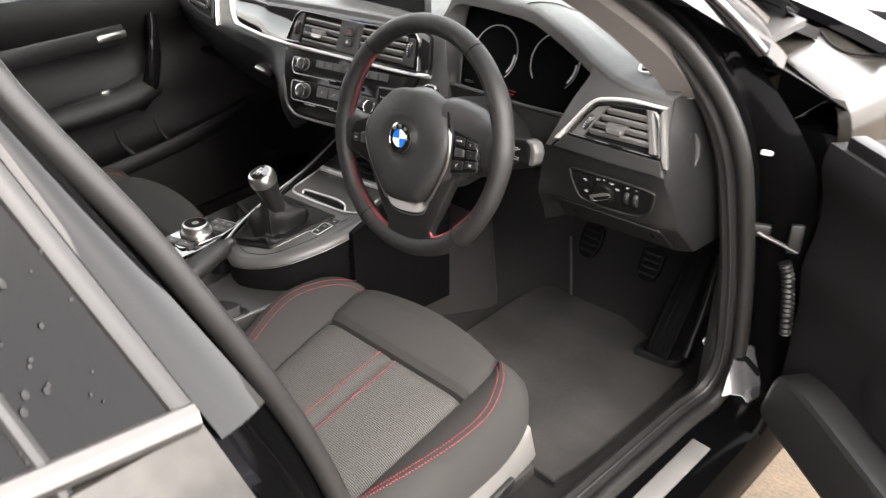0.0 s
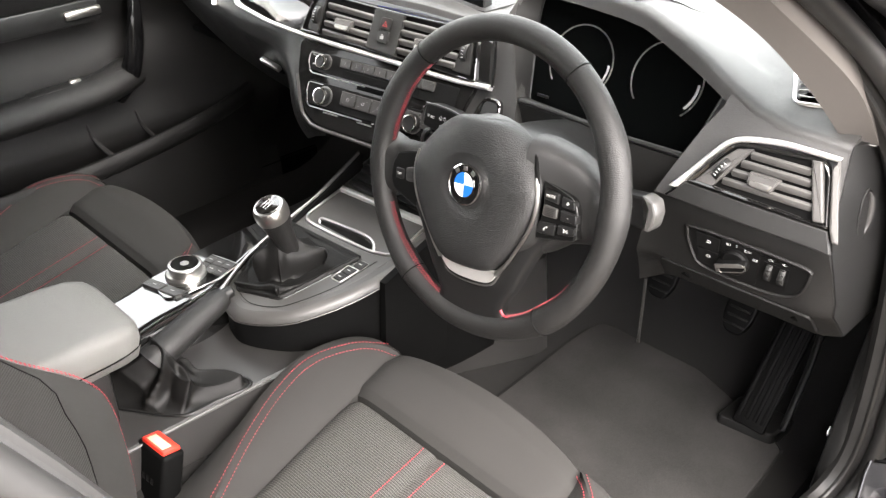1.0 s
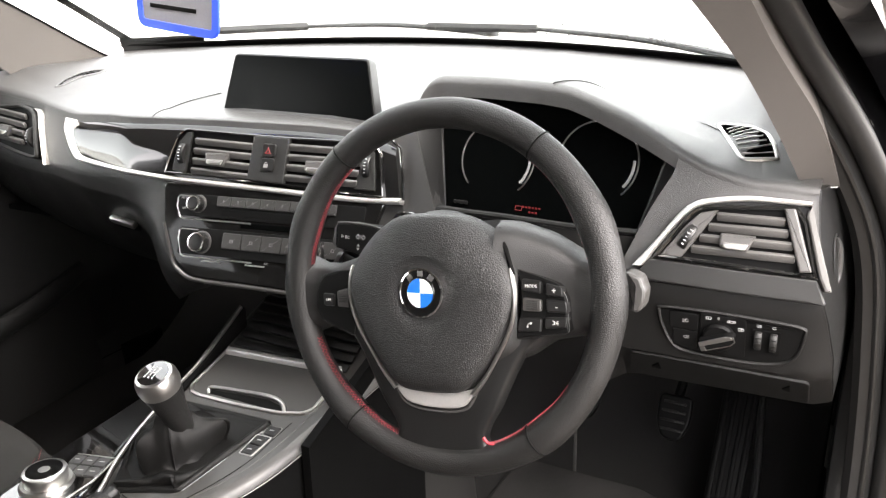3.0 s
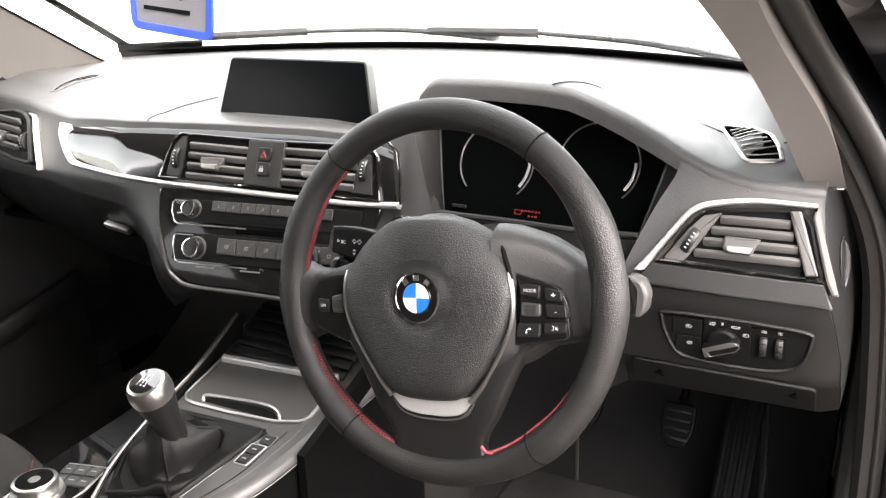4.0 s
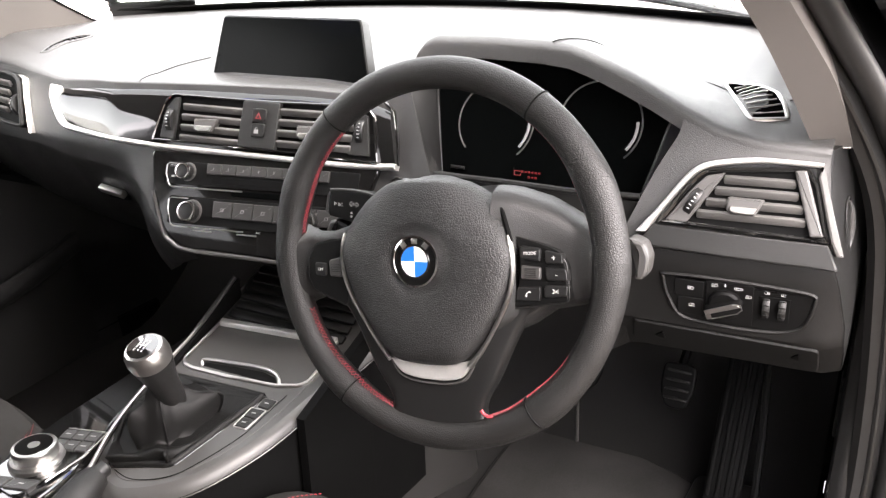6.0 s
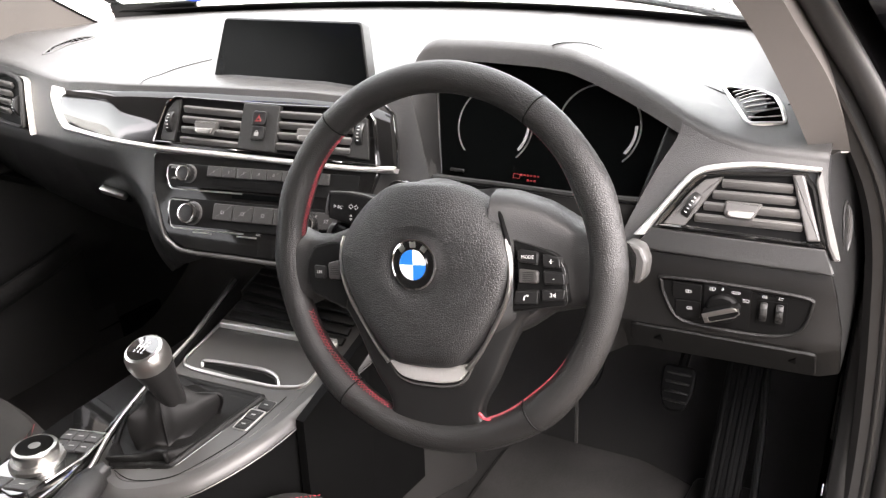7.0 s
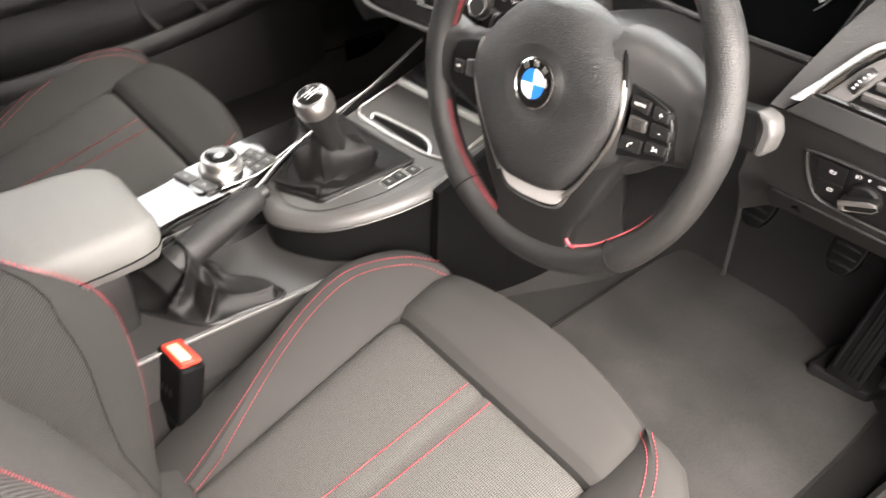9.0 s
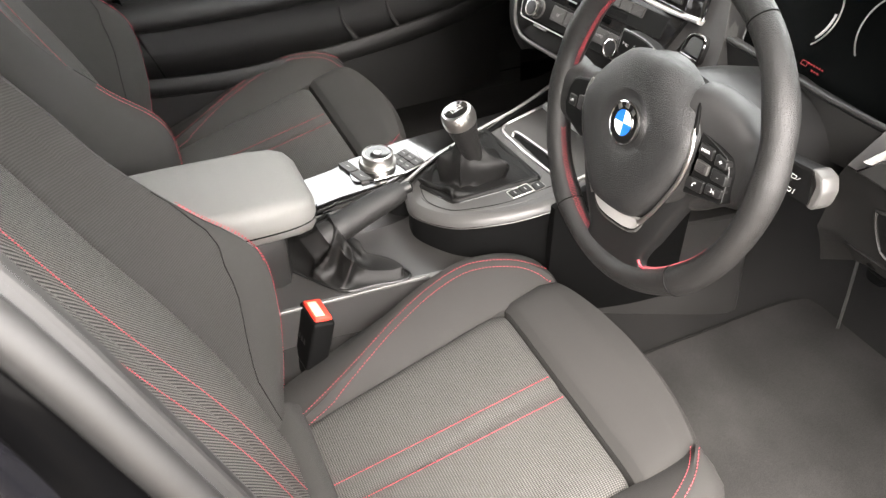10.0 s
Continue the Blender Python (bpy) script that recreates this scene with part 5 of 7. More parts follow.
for d in (51.5, 128.5, 234, 306):
    loop = [rim_point(radians(d), 2 * math.pi * i / 24, fat(d) * 1.012) for i in range(24)]
    part("seam", moved(tube(loop, 0.0008, 6, True), WM), DARK, rm)
for d0, d1 in ((129, 172), (201, 252.5), (290, 327), (9, 51)):
    n = int((d1 - d0) * RIM_R / 57.3 / 0.0042)
    lo_p, hi_p = (0, 24) if d0 > 180 else (-10, 10)
    for p0, p1 in ((lo_p, hi_p), (hi_p, lo_p)):
        zig = []
        for i in range(n + 1):
            d = lerp(d0, d1, i / n)
            zig.append(rim_point(radians(d), radians((p0, p1)[i % 2]), fat(d) * 1.015))
        part("stitching", moved(tube(zig, 0.00045, 5), WM), RED, rm, "red cross stitching")

half = [(0.0, 0.0755), (0.032, 0.0735), (0.053, 0.0660), (0.0715, 0.0535), (0.0840, 0.0365), (0.0900, 0.0190), (0.0910, 0.003), (0.084, -0.026), (0.066, -0.060), (0.046, -0.086), (0.032, -0.0965), (0.014, -0.0995)]
outl = [tuple(p[:2]) for p in spline([(x, y, 0) for x, y in half] + [(-x, y, 0) for x, y in half[:0:-1]], 4, True)]
rings = []
for s, h in ((1.0, 0.004), (1.0, 0.018), (0.985, 0.025), (0.95, 0.0295), (0.88, 0.0325), (0.78, 0.0345), (0.66, 0.0355), (0.55, 0.036), (0.47, 0.0362)):
    ring = []
    for x, y in outl:
        corner = min(max((y - 0.005) / 0.045, 0), 1) * min(max((abs(x) - 0.015) / 0.045, 0), 1)
        ring.append((x * s, y * s, max(h - 0.017 * corner * float(np.interp(s, [0.47, 0.66, 0.78, 0.88, 1.0], [0, 0.12, 0.32, 0.58, 1.0])), 0.003)))
    rings.append(ring)
for r, h in ((0.0365, 0.0362), (0.033, 0.0350), (0.029, 0.0338), (0.024, 0.0335), (0.001, 0.0335)):
    rings.append([(math.cos(t) * r, math.sin(t) * r, h) for t in (math.atan2(y, x) for x, y in outl)])
part("airbag_cover", moved(loft(rings), WM), PAD_GRAIN, sw, "grained black airbag cover")
em = part("emblem", moved(lathe([(0.0235, 0.033), (0.0235, 0.0365), (0.0225, 0.0375), (0.0, 0.0375)], 36), WM), PIANO, sw, "round black badge")
part("badge_ring", moved(lathe([(0.0238, 0.035), (0.0238, 0.0378), (0.0222, 0.0384), (0.0218, 0.037)], 36), WM), CHROME, em)
part("badge_ring", moved(lathe([(0.0150, 0.037), (0.0150, 0.0384), (0.0140, 0.0384), (0.0140, 0.037)], 36), WM), CHROME, em)
for q in range(4):
    sector = [(0, 0)] + [(math.cos(a) * 0.0140, math.sin(a) * 0.0140) for a in (radians(90 * q + 9 * i) for i in range(11))]
    part("quadrant", moved(prism(sector, 0.037, 0.0381, 0), WM), BLUE if q % 2 else WHITE, em, "blue enamel quarter" if q % 2 else "white enamel quarter")

for d in (128, 90, 52):
    part("badge_mark", moved(box(0.0058, 0.0052, 0.0006, 0.0001, pose(math.cos(radians(d)) * 0.0186, math.sin(radians(d)) * 0.0186, 0.0376, 0, 0, d - 90)), WM), SATIN, em)

# lower spoke, its metal lines and plate
V_OUT = [(0.110, -0.041), (0.0985, -0.0500), (0.0858, -0.0701), (0.0745, -0.0930), (0.0645, -0.1137), (0.0545, -0.1300), (0.0500, -0.1430), (0.0530, -0.1530), (0.0600, -0.1600)]
V_LINE = [(0.0868, 0.0240), (0.0905, 0.0030), (0.0895, -0.0172), (0.0828, -0.0376), (0.0682, -0.0638), (0.0560, -0.0828), (0.0428, -0.0985)]
right_out = [(p.x, p.y) for p in spline([(*q, 0) for q in V_OUT], 4)]
rings = []
for x, y in right_out:
    lift = float(np.interp(y, [-0.16, -0.125, -0.10, -0.05], [0.006, 0.010, 0.0125, 0.0135]))
    rings.append([(lerp(-x, x, t), y, h) for t, h in [(0, -0.004), (0.0, lift - 0.006), (0.012, lift - 0.002), (0.035, lift)] + [(0.1 + 0.08 * k, lift + 0.001) for k in range(11)] + [(0.965, lift), (0.988, lift - 0.002), (1.0, lift - 0.006), (1.0, -0.004)]])
part("lower_spoke", moved(loft(rings), WM), HARD, sw, "smooth black lower spoke")
for side in (-1, 1):
    line = spline([(side * x, y, lerp(0.0175, 0.0225, min(max((y + 0.09) / 0.07, 0), 1))) for x, y in V_LINE], 6)
    part("trim_line", moved(tube(line, 0.0026, 8, taper=lambda t: float(np.interp(t, [0, 0.08, 0.35, 0.75, 1], [0.5, 1.15, 0.85, 0.8, 1.2]))), WM), SATIN, sw, "thin satin chrome line")
plate = [(-0.0440, -0.0940), (-0.0395, -0.1040), (-0.0310, -0.1120), (-0.0160, -0.1155), (0.0, -0.1160), (0.0160, -0.1155), (0.0310, -0.1120), (0.0395, -0.1040), (0.0440, -0.0940), (0.030, -0.0970), (0.0, -0.0990), (-0.030, -0.0970)]
plate = [tuple(p[:2]) for p in spline([(*q, 0) for q in plate], 4, True)]
lp = prism(plate, 0.004, 0.0165, 0.002)
for v in lp.verts:
    if v.co.z > 0.01:
        v.co.z += (v.co.y + 0.106) * 0.10
part("lower_plate", moved(lp, WM), ALU, sw, "brushed silver lower spoke plate")
rings = [[(x * k, -0.106 + (y + 0.106) * k2 - 0.002, h) for x, y in plate] for k, k2, h in ((1.10, 1.32, 0.004), (1.09, 1.28, 0.0125), (1.05, 1.15, 0.0150), (1.0, 1.0, 0.0148))]
foot_line = spline([(0.0485, -0.1420, 0.0085), (0.0525, -0.1468, 0.0075), (0.0600, -0.1482, 0.0065), (0.0660, -0.1475, 0.0052)], 6)
part("stitching", moved(tube(foot_line, 0.0015, 6, taper=lambda t: 1.3 - 0.8 * t), WM), RED, sw, "red thread at the foot of the spoke")
part("plate_rim", moved(loft(rings, cap=False), WM), STEEL_GREY, sw, "dark satin border of the plate")
for s in (-1, 1):
    if s > 0:
        tops, bots = ([0.070, 0.0848, 0.1156, 0.1415, 0.166], [0.067, 0.0655, 0.0545, 0.0385, 0.026]), ([0.070, 0.095, 0.118, 0.150, 0.166], [-0.070, -0.062, -0.046, -0.040, -0.052])
    else:
        tops, bots = ([0.070, 0.1002, 0.1296, 0.150, 0.166], [0.048, 0.0295, 0.0215, 0.022, 0.030]), ([0.070, 0.088, 0.110, 0.142, 0.166], [-0.070, -0.060, -0.050, -0.046, -0.056])
    def spoke(u, v, s=s, tops=tops, bots=bots):
        x = lerp(0.070, 0.166, u)
        y1, y0 = float(np.interp(x, *tops)), float(np.interp(x, *bots))
        y = lerp(y0, y1, v)
        e = min(v, 1 - v) * (y1 - y0)
        h = 0.022 - 0.016 * math.sin(min(max((x - 0.07) / 0.075, 0), 1) * 1.57) + 0.006 * max(0, (x - 0.145) / 0.02)
        return (s * x, y, h - 0.020 * math.exp(-e / 0.006))
    part("side_spoke", moved(sheet(spoke, 18, 26, 0.012, (0, 0, -1)), WM), SOFT, sw, "smooth black side spoke")
    if s > 0:
        part("cover_gap", moved(tube(spline([(0.0725, 0.0600, 0.0115), (0.0790, 0.046, 0.0165), (0.0855, 0.030, 0.0205), (0.0895, 0.018, 0.0215)], 5), 0.0022, 8), WM), DARK, sw, "dark joint beside the airbag cover")
    if s > 0:
        pod = [(0.0895, 0.0230), (0.113, 0.0162), (0.131, 0.0099), (0.1384, -0.0024), (0.1401, -0.0343), (0.1166, -0.0379), (0.0860, -0.0430), (0.0925, -0.0172), (0.0935, 0.0028)][::-1]
    else:
        pod = [(-0.0895, 0.0185), (-0.1100, 0.0170), (-0.1297, 0.0125), (-0.1385, -0.0027), (-0.1400, -0.0231), (-0.1335, -0.0346), (-0.0930, -0.0500), (-0.0880, -0.0200), (-0.0910, 0.0010)]
    part("switch_pod", moved(prism(rounded(pod, 0.004), 0.0, 0.0155, 0.002), WM), SWITCH, sw)
    part("pod_line", moved(tube([(x, y, 0.0148) for x, y in rounded(pod, 0.004)], 0.0006, 5, True), WM), HARD, sw)


def wheel_button(pts, words="", h=0.0185):
    b = part("button", moved(prism(rounded(pts, 0.0022), 0.010, h, 0.0012), WM), STEEL_GREY if words == "roller" else HARD, sw)
    cx, cy = sum(p[0] for p in pts) / len(pts), sum(p[1] for p in pts) / len(pts)
    on = Matrix.Translation((cx, cy, h + 0.0002))
    if words == "phone":
        arc = [(0.0030 * math.cos(a) + 0.0012, 0.0030 * math.sin(a) - 0.0012, 0) for a in (radians(d) for d in range(80, 200, 12))]
        bm = merged(tube(arc, 0.0005, 5), lathe([(0.0010, 0), (0.0010, 0.0003), (0, 0.0003)], 8, Matrix.Translation(arc[0])), lathe([(0.0010, 0), (0.0010, 0.0003), (0, 0.0003)], 8, Matrix.Translation(arc[-1])))
        part("mark", moved(moved(bm, on), WM), PRINT, b, "white handset mark")
    elif words == "voice":
        bm = merged(tube([(-0.0030, -0.0014, 0), (-0.0014, -0.0016, 0), (-0.0012, 0.0014, 0), (-0.0028, 0.0018, 0)], 0.0004, 5), tube([(0.0002, -0.0008, 0), (0.0026, 0.0018, 0)], 0.0003, 5), tube([(0.0004, 0.0000, 0), (0.0030, 0.0000, 0)], 0.0003, 5), tube([(0.0002, 0.0008, 0), (0.0026, -0.0018, 0)], 0.0003, 5))
        part("mark", moved(moved(bm, on), WM), PRINT, b, "white voice mark")
    elif words == "roller":
        for k in range(5):
            part("ridge", moved(box(0.0105, 0.0008, 0.0008, 0.0002, Matrix.Translation((cx, cy - 0.0036 + 0.0018 * k, h))), WM), HARD, b)
    else:
        part("legend", moved(text_mesh(words, 0.0042 if len(words) > 1 else 0.0080, on), WM), PRINT, b)


for pts, w in (([(0.0952, 0.0035), (0.1147, 0.0003), (0.1152, 0.0121), (0.0967, 0.0144)], "MODE"), ([(0.1194, -0.001), (0.1359, -0.0016), (0.1352, 0.0071), (0.1193, 0.0107)], "+"), ([(0.0961, -0.0155), (0.1148, -0.0155), (0.1150, -0.0045), (0.0970, -0.0030)], "roller"),
               ([(0.12, -0.0158), (0.1400, -0.0161), (0.1388, -0.0055), (0.1193, -0.0039)], "-"), ([(0.0905, -0.0350), (0.1140, -0.0344), (0.1150, -0.0214), (0.0930, -0.0222)], "phone"), ([(0.1175, -0.0312), (0.1385, -0.0293), (0.1400, -0.0195), (0.1180, -0.0205)], "voice"),
               ([(-0.1286, -0.0195), (-0.116, -0.0197), (-0.115, -0.0071), (-0.1291, -0.0063)], "LIM"), ([(-0.1110, -0.0198), (-0.0965, -0.0204), (-0.0955, 0.0000), (-0.1115, -0.0038)], "roller")):
    wheel_button(pts, w)
part("hub", moved(lathe([(0.075, 0.006), (0.078, -0.01), (0.060, -0.035), (0.055, -0.05)], 32), WM), HARD, sw)

col = thing("steering_column", (0.368, 0.15, 0.88), "black steering column shroud", "steering column")
def ring_at(d, rx, rz, dz=0.0):
    o = Vector(WHEEL) + Vector((0, 0.973, -0.234)) * d
    return [(o.x + rx * math.cos(a), o.y + rz * math.sin(a) * 0.234, o.z + dz + rz * math.sin(a)) for a in (2 * math.pi * i / 24 for i in range(24))]
part("shroud", loft([ring_at(0.040, 0.055, 0.045), ring_at(0.055, 0.075, 0.055), ring_at(0.12, 0.085, 0.06), ring_at(0.30, 0.09, 0.06)]), HARD, col)


def stalk(name, label, root, tip, w, mat):
    s = thing(name, root, label, "stalk")
    p = spline([root, ((root[0] * 0.4 + tip[0] * 0.6), root[1] * 0.5 + tip[1] * 0.5, root[2] * 0.5 + tip[2] * 0.5 + 0.004), tip], 6)
    part("stem", tube(p, 0.012, 10, flat=0.7), HARD, s)
    d = (Vector(tip) - Vector(root)).normalized()
    m = axes(Vector(tip), d, (0, 0.15, 1))
    body = [(-w / 2, -0.012), (-w / 2 + 0.008, -0.018), (w / 2 - 0.006, -0.019), (w / 2, -0.012), (w / 2, 0.012), (w / 2 - 0.006, 0.019), (-w / 2 + 0.008, 0.017), (-w / 2, 0.010)]
    part("paddle", moved(merged(prism(rounded(body, 0.004), 0.0, 0.011, 0.004), moved(prism(rounded(body, 0.004)[::-1], 0.0, 0.011, 0.004), Matrix.Diagonal((1, 1, -1, 1)))), m), SWITCH, s)
    tip_ = [(w / 2 - 0.006, -0.0190), (w / 2 + 0.001, -0.0195), (w / 2 + 0.006, -0.013), (w / 2 + 0.008, 0.002), (w / 2 + 0.003, 0.015), (w / 2 - 0.008, 0.0195), (w / 2 - 0.013, 0.0185), (w / 2 - 0.004, 0.006)]
    part("end_cap", moved(merged(prism(rounded(tip_, 0.003), 0.0, 0.0118, 0.003), moved(prism(rounded(tip_, 0.003)[::-1], 0.0, 0.0118, 0.003), Matrix.Diagonal((1, 1, -1, 1)))), m), mat, s, "pale grey end cap")
    for k, (x, y) in enumerate(((-0.3, 0.0), (0.02, 0.003), (0.0, -0.011))):
        part("mark", moved(frame_ring(rect(x * w - 0.003, y - 0.0022, x * w + 0.003, y + 0.0022, 0.0012), 0.0006, 0.0105, 0.0114, 0.0002), m), PRINT, s)
        part("mark", moved(box(0.0052, 0.0007, 0.0005, 0, Matrix.Translation((x * w + 0.0062, y, 0.0112)) @ Matrix.Rotation(0.7 * k, 4, "Z")), m), PRINT, s)
    return s


ind = thing("indicator_stalk", (0.25, 0.13, 0.905), "black indicator stalk with white marks behind the steering wheel", "stalk")
IM = axes((0.2, 0.115, 0.91), (1, 0, 0), (0, 0.2, 0.98))
part("stem", tube([(0.27, 0.128, 0.905), (0.33, 0.135, 0.898)], 0.012, 10, flat=0.7), HARD, ind)
face_ = [(-0.0135, -0.0100), (0.012, -0.0130), (0.026, -0.0146), (0.085, -0.0110), (0.088, 0.0080), (0.060, 0.0165), (0.036, 0.0215), (0.004, 0.0215), (-0.0135, 0.0190)]
part("paddle", moved(prism(rounded(face_, 0.003), -0.020, 0.0, 0.0022), IM), SWITCH, ind)
# paler bead along the top: the edge's highlight put into the colour
part("top_edge", moved(tube(spline([(-0.013, 0.0195, -0.0018), (0.006, 0.0216, -0.0014), (0.036, 0.0214, -0.0014), (0.060, 0.0160, -0.0018)], 6), 0.0016, 8), IM), KEY, ind, "grey upper edge with its highlight painted in")
part("end_face", moved(prism(rounded([(-0.0205, -0.0065), (-0.0145, -0.0090), (-0.0145, 0.0185), (-0.0185, 0.0130)], 0.001), -0.018, -0.0025, 0.001), IM), KEY, ind, "grey end face")
part("mark", moved(frame_ring([(-0.0062, 0.0030), (-0.0026, 0.0050), (-0.0062, 0.0070)], 0.0006, -0.0002, 0.0003, 0.0001), IM), PRINT, ind)
part("legend", moved(text_mesh("BC", 0.0052, Matrix.Translation((0.0022, 0.0045, 0.0002))), IM), PRINT, ind)
for d in (-1, 1):
    arrow = [(0.0205 + d * a, 0.0072 + b) for a, b in ((0.0010, -0.0011), (0.0030, -0.0011), (0.0030, -0.0030), (0.0062, 0.0), (0.0030, 0.0030), (0.0030, 0.0011), (0.0010, 0.0011))]
    part("mark", moved(tube([(x, y, 0.0002) for x, y in arrow], 0.0003, 5, True), IM), PRINT, ind)
    part("mark", moved(prism([(0.0160, -0.0050 + d * 0.0010), (0.0195, -0.0050 + d * 0.0010), (0.01775, -0.0050 + d * 0.0038)][::d], -0.0002, 0.0003, 0), IM), PRINT, ind)
stalk("wiper_stalk", "black wiper stalk with a pale grey tip", (0.44, 0.10, 0.905), (0.520, 0.102, 0.912), 0.060, CONSOLE)
stalk("cruise_stalk", "small black stalk below the indicator stalk", (0.30, 0.105, 0.866), (0.205, 0.125, 0.873), 0.040, KEY)

# ---------------------------------------------------------------- centre console
cons = thing("centre_console", (0.02, 0.0, 0.33), "black centre console between the seats", "console")


def top(x, y):
    return 0.646 + 0.27 * (y - 0.036)


def lay(bm, f=top):
    """Lays a flat x, y body onto the sloping console top."""
    for v in bm.verts:
        v.co.z += f(v.co.x, v.co.y)
    return bm


upper = [(-0.100, 0.30), (-0.080, 0.10), (-0.078, -0.02), (-0.062, -0.060), (-0.036, -0.090), (-0.008, -0.101), (0.020, -0.1025), (0.060, -0.083), (0.096, -0.051), (0.131, 0.012), (0.150, 0.075), (0.166, 0.15), (0.181, 0.22), (0.188, 0.30)]
up2 = [tuple(p[:2]) for p in spline([(x, y, 0) for x, y in upper], 4)]
rings = [[(x, y, 0.42) for x, y in up2], [(x, y, top(x, y) - 0.062) for x, y in up2], [(x, y, top(x, y) - 0.0135) for x, y in inset(up2, -0.004)], [(x, y, top(x, y) - 0.009) for x, y in inset(up2, -0.003)], [(x, y, top(x, y) - 0.003) for x, y in inset(up2, 0.001)], [(x, y, top(x, y)) for x, y in inset(up2, 0.008)]]
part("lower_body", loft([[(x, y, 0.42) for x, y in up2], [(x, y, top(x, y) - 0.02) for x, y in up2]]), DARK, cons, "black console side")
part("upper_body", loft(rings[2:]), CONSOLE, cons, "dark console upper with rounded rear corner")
# the seam's highlight, laid on as a thin paler tube
part("seam_highlight", tube([(x, y, top(x, y) - 0.0150) for x, y in inset(up2, -0.0045)][10:], 0.0009, 6), STEEL_GREY, cons, "thin grey highlight along the console seam")
top_plate = [(-0.078, 0.180), (-0.070, 0.10), (-0.066, 0.030), (-0.055, -0.030), (-0.025, -0.070), (0.008, -0.086), (0.050, -0.070), (0.085, -0.038), (0.112, 0.010), (0.130, 0.075), (0.144, 0.180)]
part("top_plate", lay(prism([tuple(p[:2]) for p in spline([(x, y, 0) for x, y in top_plate], 5)], -0.002, 0.0008, 0.0006)), CONSOLE, cons, "satin grey upper plate of the console")
groove = spline([(0.1185, 0.0860, 0.0010), (0.113, 0.0559, 0.0010), (0.1048, 0.0118, 0.0010), (0.0798, -0.040, 0.0010), (0.058, -0.066, 0.0010), (0.020, -0.082, 0.0010), (-0.012, -0.079, 0.0010)], 6)
part("panel_groove", lay(tube(groove, 0.0006, 5)), DARK, cons)
low = [(-0.165, 0.45), (-0.165, -0.65), (0.120, -0.65), (0.106, -0.34), (0.118, -0.10), (0.125, -0.02), (0.19, 0.45)]
lowr = rounded(low[::-1], 0.02)
rings = [[(x, y, 0.30) for x, y in inset(lowr, -0.02)], [(x, y, 0.53) for x, y in lowr], [(x, y, 0.545) for x, y in inset(lowr, 0.002)], [(x, y, 0.549) for x, y in inset(lowr, 0.008)]]
part("tunnel_cover", loft(rings), TUNNEL, cons, "black tunnel cover")
part("edge_line", tube([(0.103, -0.36, 0.549), (0.114, -0.12, 0.549)], 0.0016, 6), STEEL_GREY, cons)
# forward cheeks up to the dashboard
for s, xa, xb in ((1, 0.165, 0.178), (-1, -0.077, -0.088)):
    def cheek(u, v, xa=xa, xb=xb):
        y = lerp(0.06, 0.23, u)
        return (lerp(xa, xb, u), y, lerp(0.45, lerp(top(0, 0.06), 0.729, u), v))
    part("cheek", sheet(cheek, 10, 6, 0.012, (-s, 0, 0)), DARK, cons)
    if s < 0:
        part("edge_line", tube([Vector(cheek(i / 8, 1.0)) + Vector((0.002, 0, 0.001)) for i in range(9)], 0.0009, 6), STEEL_GREY, cons, "thin metal edge line")
# tray lid
tray = [(-0.0665, 0.0960), (-0.0560, 0.0850), (-0.040, 0.0828), (0.024, 0.0852), (0.094, 0.0915), (0.1255, 0.1010), (0.1345, 0.1120), (0.1345, 0.138), (0.1300, 0.189), (-0.0665, 0.1735)]
part("tray_rim", lay(frame_ring(rounded(tray, 0.006), 0.0040, 0.0, 0.0050, 0.001)), SATIN, cons, "satin chrome rim of the storage lid")
part("tray_rim_back", lay(prism(rounded([(-0.063, 0.1725), (-0.060, 0.1640), (0.125, 0.1790), (0.128, 0.1880)], 0.001), 0.001, 0.0100, 0.0016)), ALU, cons, "wide satin rear rim of the lid")
lid = part("tray_lid", lay(prism(inset(rounded(tray, 0.006), 0.0045), 0.0, 0.0030, 0.001)), CONSOLE, cons, "black storage lid")
grip_line = spline([(-0.0275, 0.0915, 0.003), (-0.0285, 0.0985, 0.007), (0.020, 0.1050, 0.008), (0.065, 0.1095, 0.008), (0.088, 0.1060, 0.007), (0.0995, 0.0955, 0.003)], 6)
part("grip", lay(tube(grip_line, 0.0022, 8)), SATIN, lid, "chrome finger grip")
# no hollow here: a dark plate carries the shade under the grip
part("grip_recess", lay(prism(rounded([(-0.0265, 0.0920), (-0.0265, 0.0975), (0.020, 0.1035), (0.064, 0.1075), (0.086, 0.1040), (0.0965, 0.0955)][::-1], 0.002), 0.002, 0.0042, 0.0002)), DARK, lid, "dark plate for the shaded recess under the grip")
# roller shutter
for k in range(7):
    y = 0.192 + 0.0145 * k
    part("shutter_slat", box(0.20, 0.0125, 0.005, 0.0016, pose(0.035, y, top(0, y) + 0.003 + 0.004 * k, 26)), KNEE, cons)

# gear lever
gear = thing("gear_lever", (0.02, 0.0, 0.64), "manual gear lever with silver-topped knob and leather gaiter", "gear lever")
gs = [(-0.0215, -0.0760), (0.0525, -0.0500), (0.0915, 0.0765), (-0.0780, 0.0665), (-0.0820, 0.0230), (-0.0710, -0.0080), (-0.0460, -0.0478)]
gr = rounded(gs, 0.007, 4)
part("surround", lay(tube([(x, y, 0.0015) for x, y in inset(gr, 0.002)], 0.0042, 10, True)), GAITER, gear, "rolled leather edge round the gaiter")
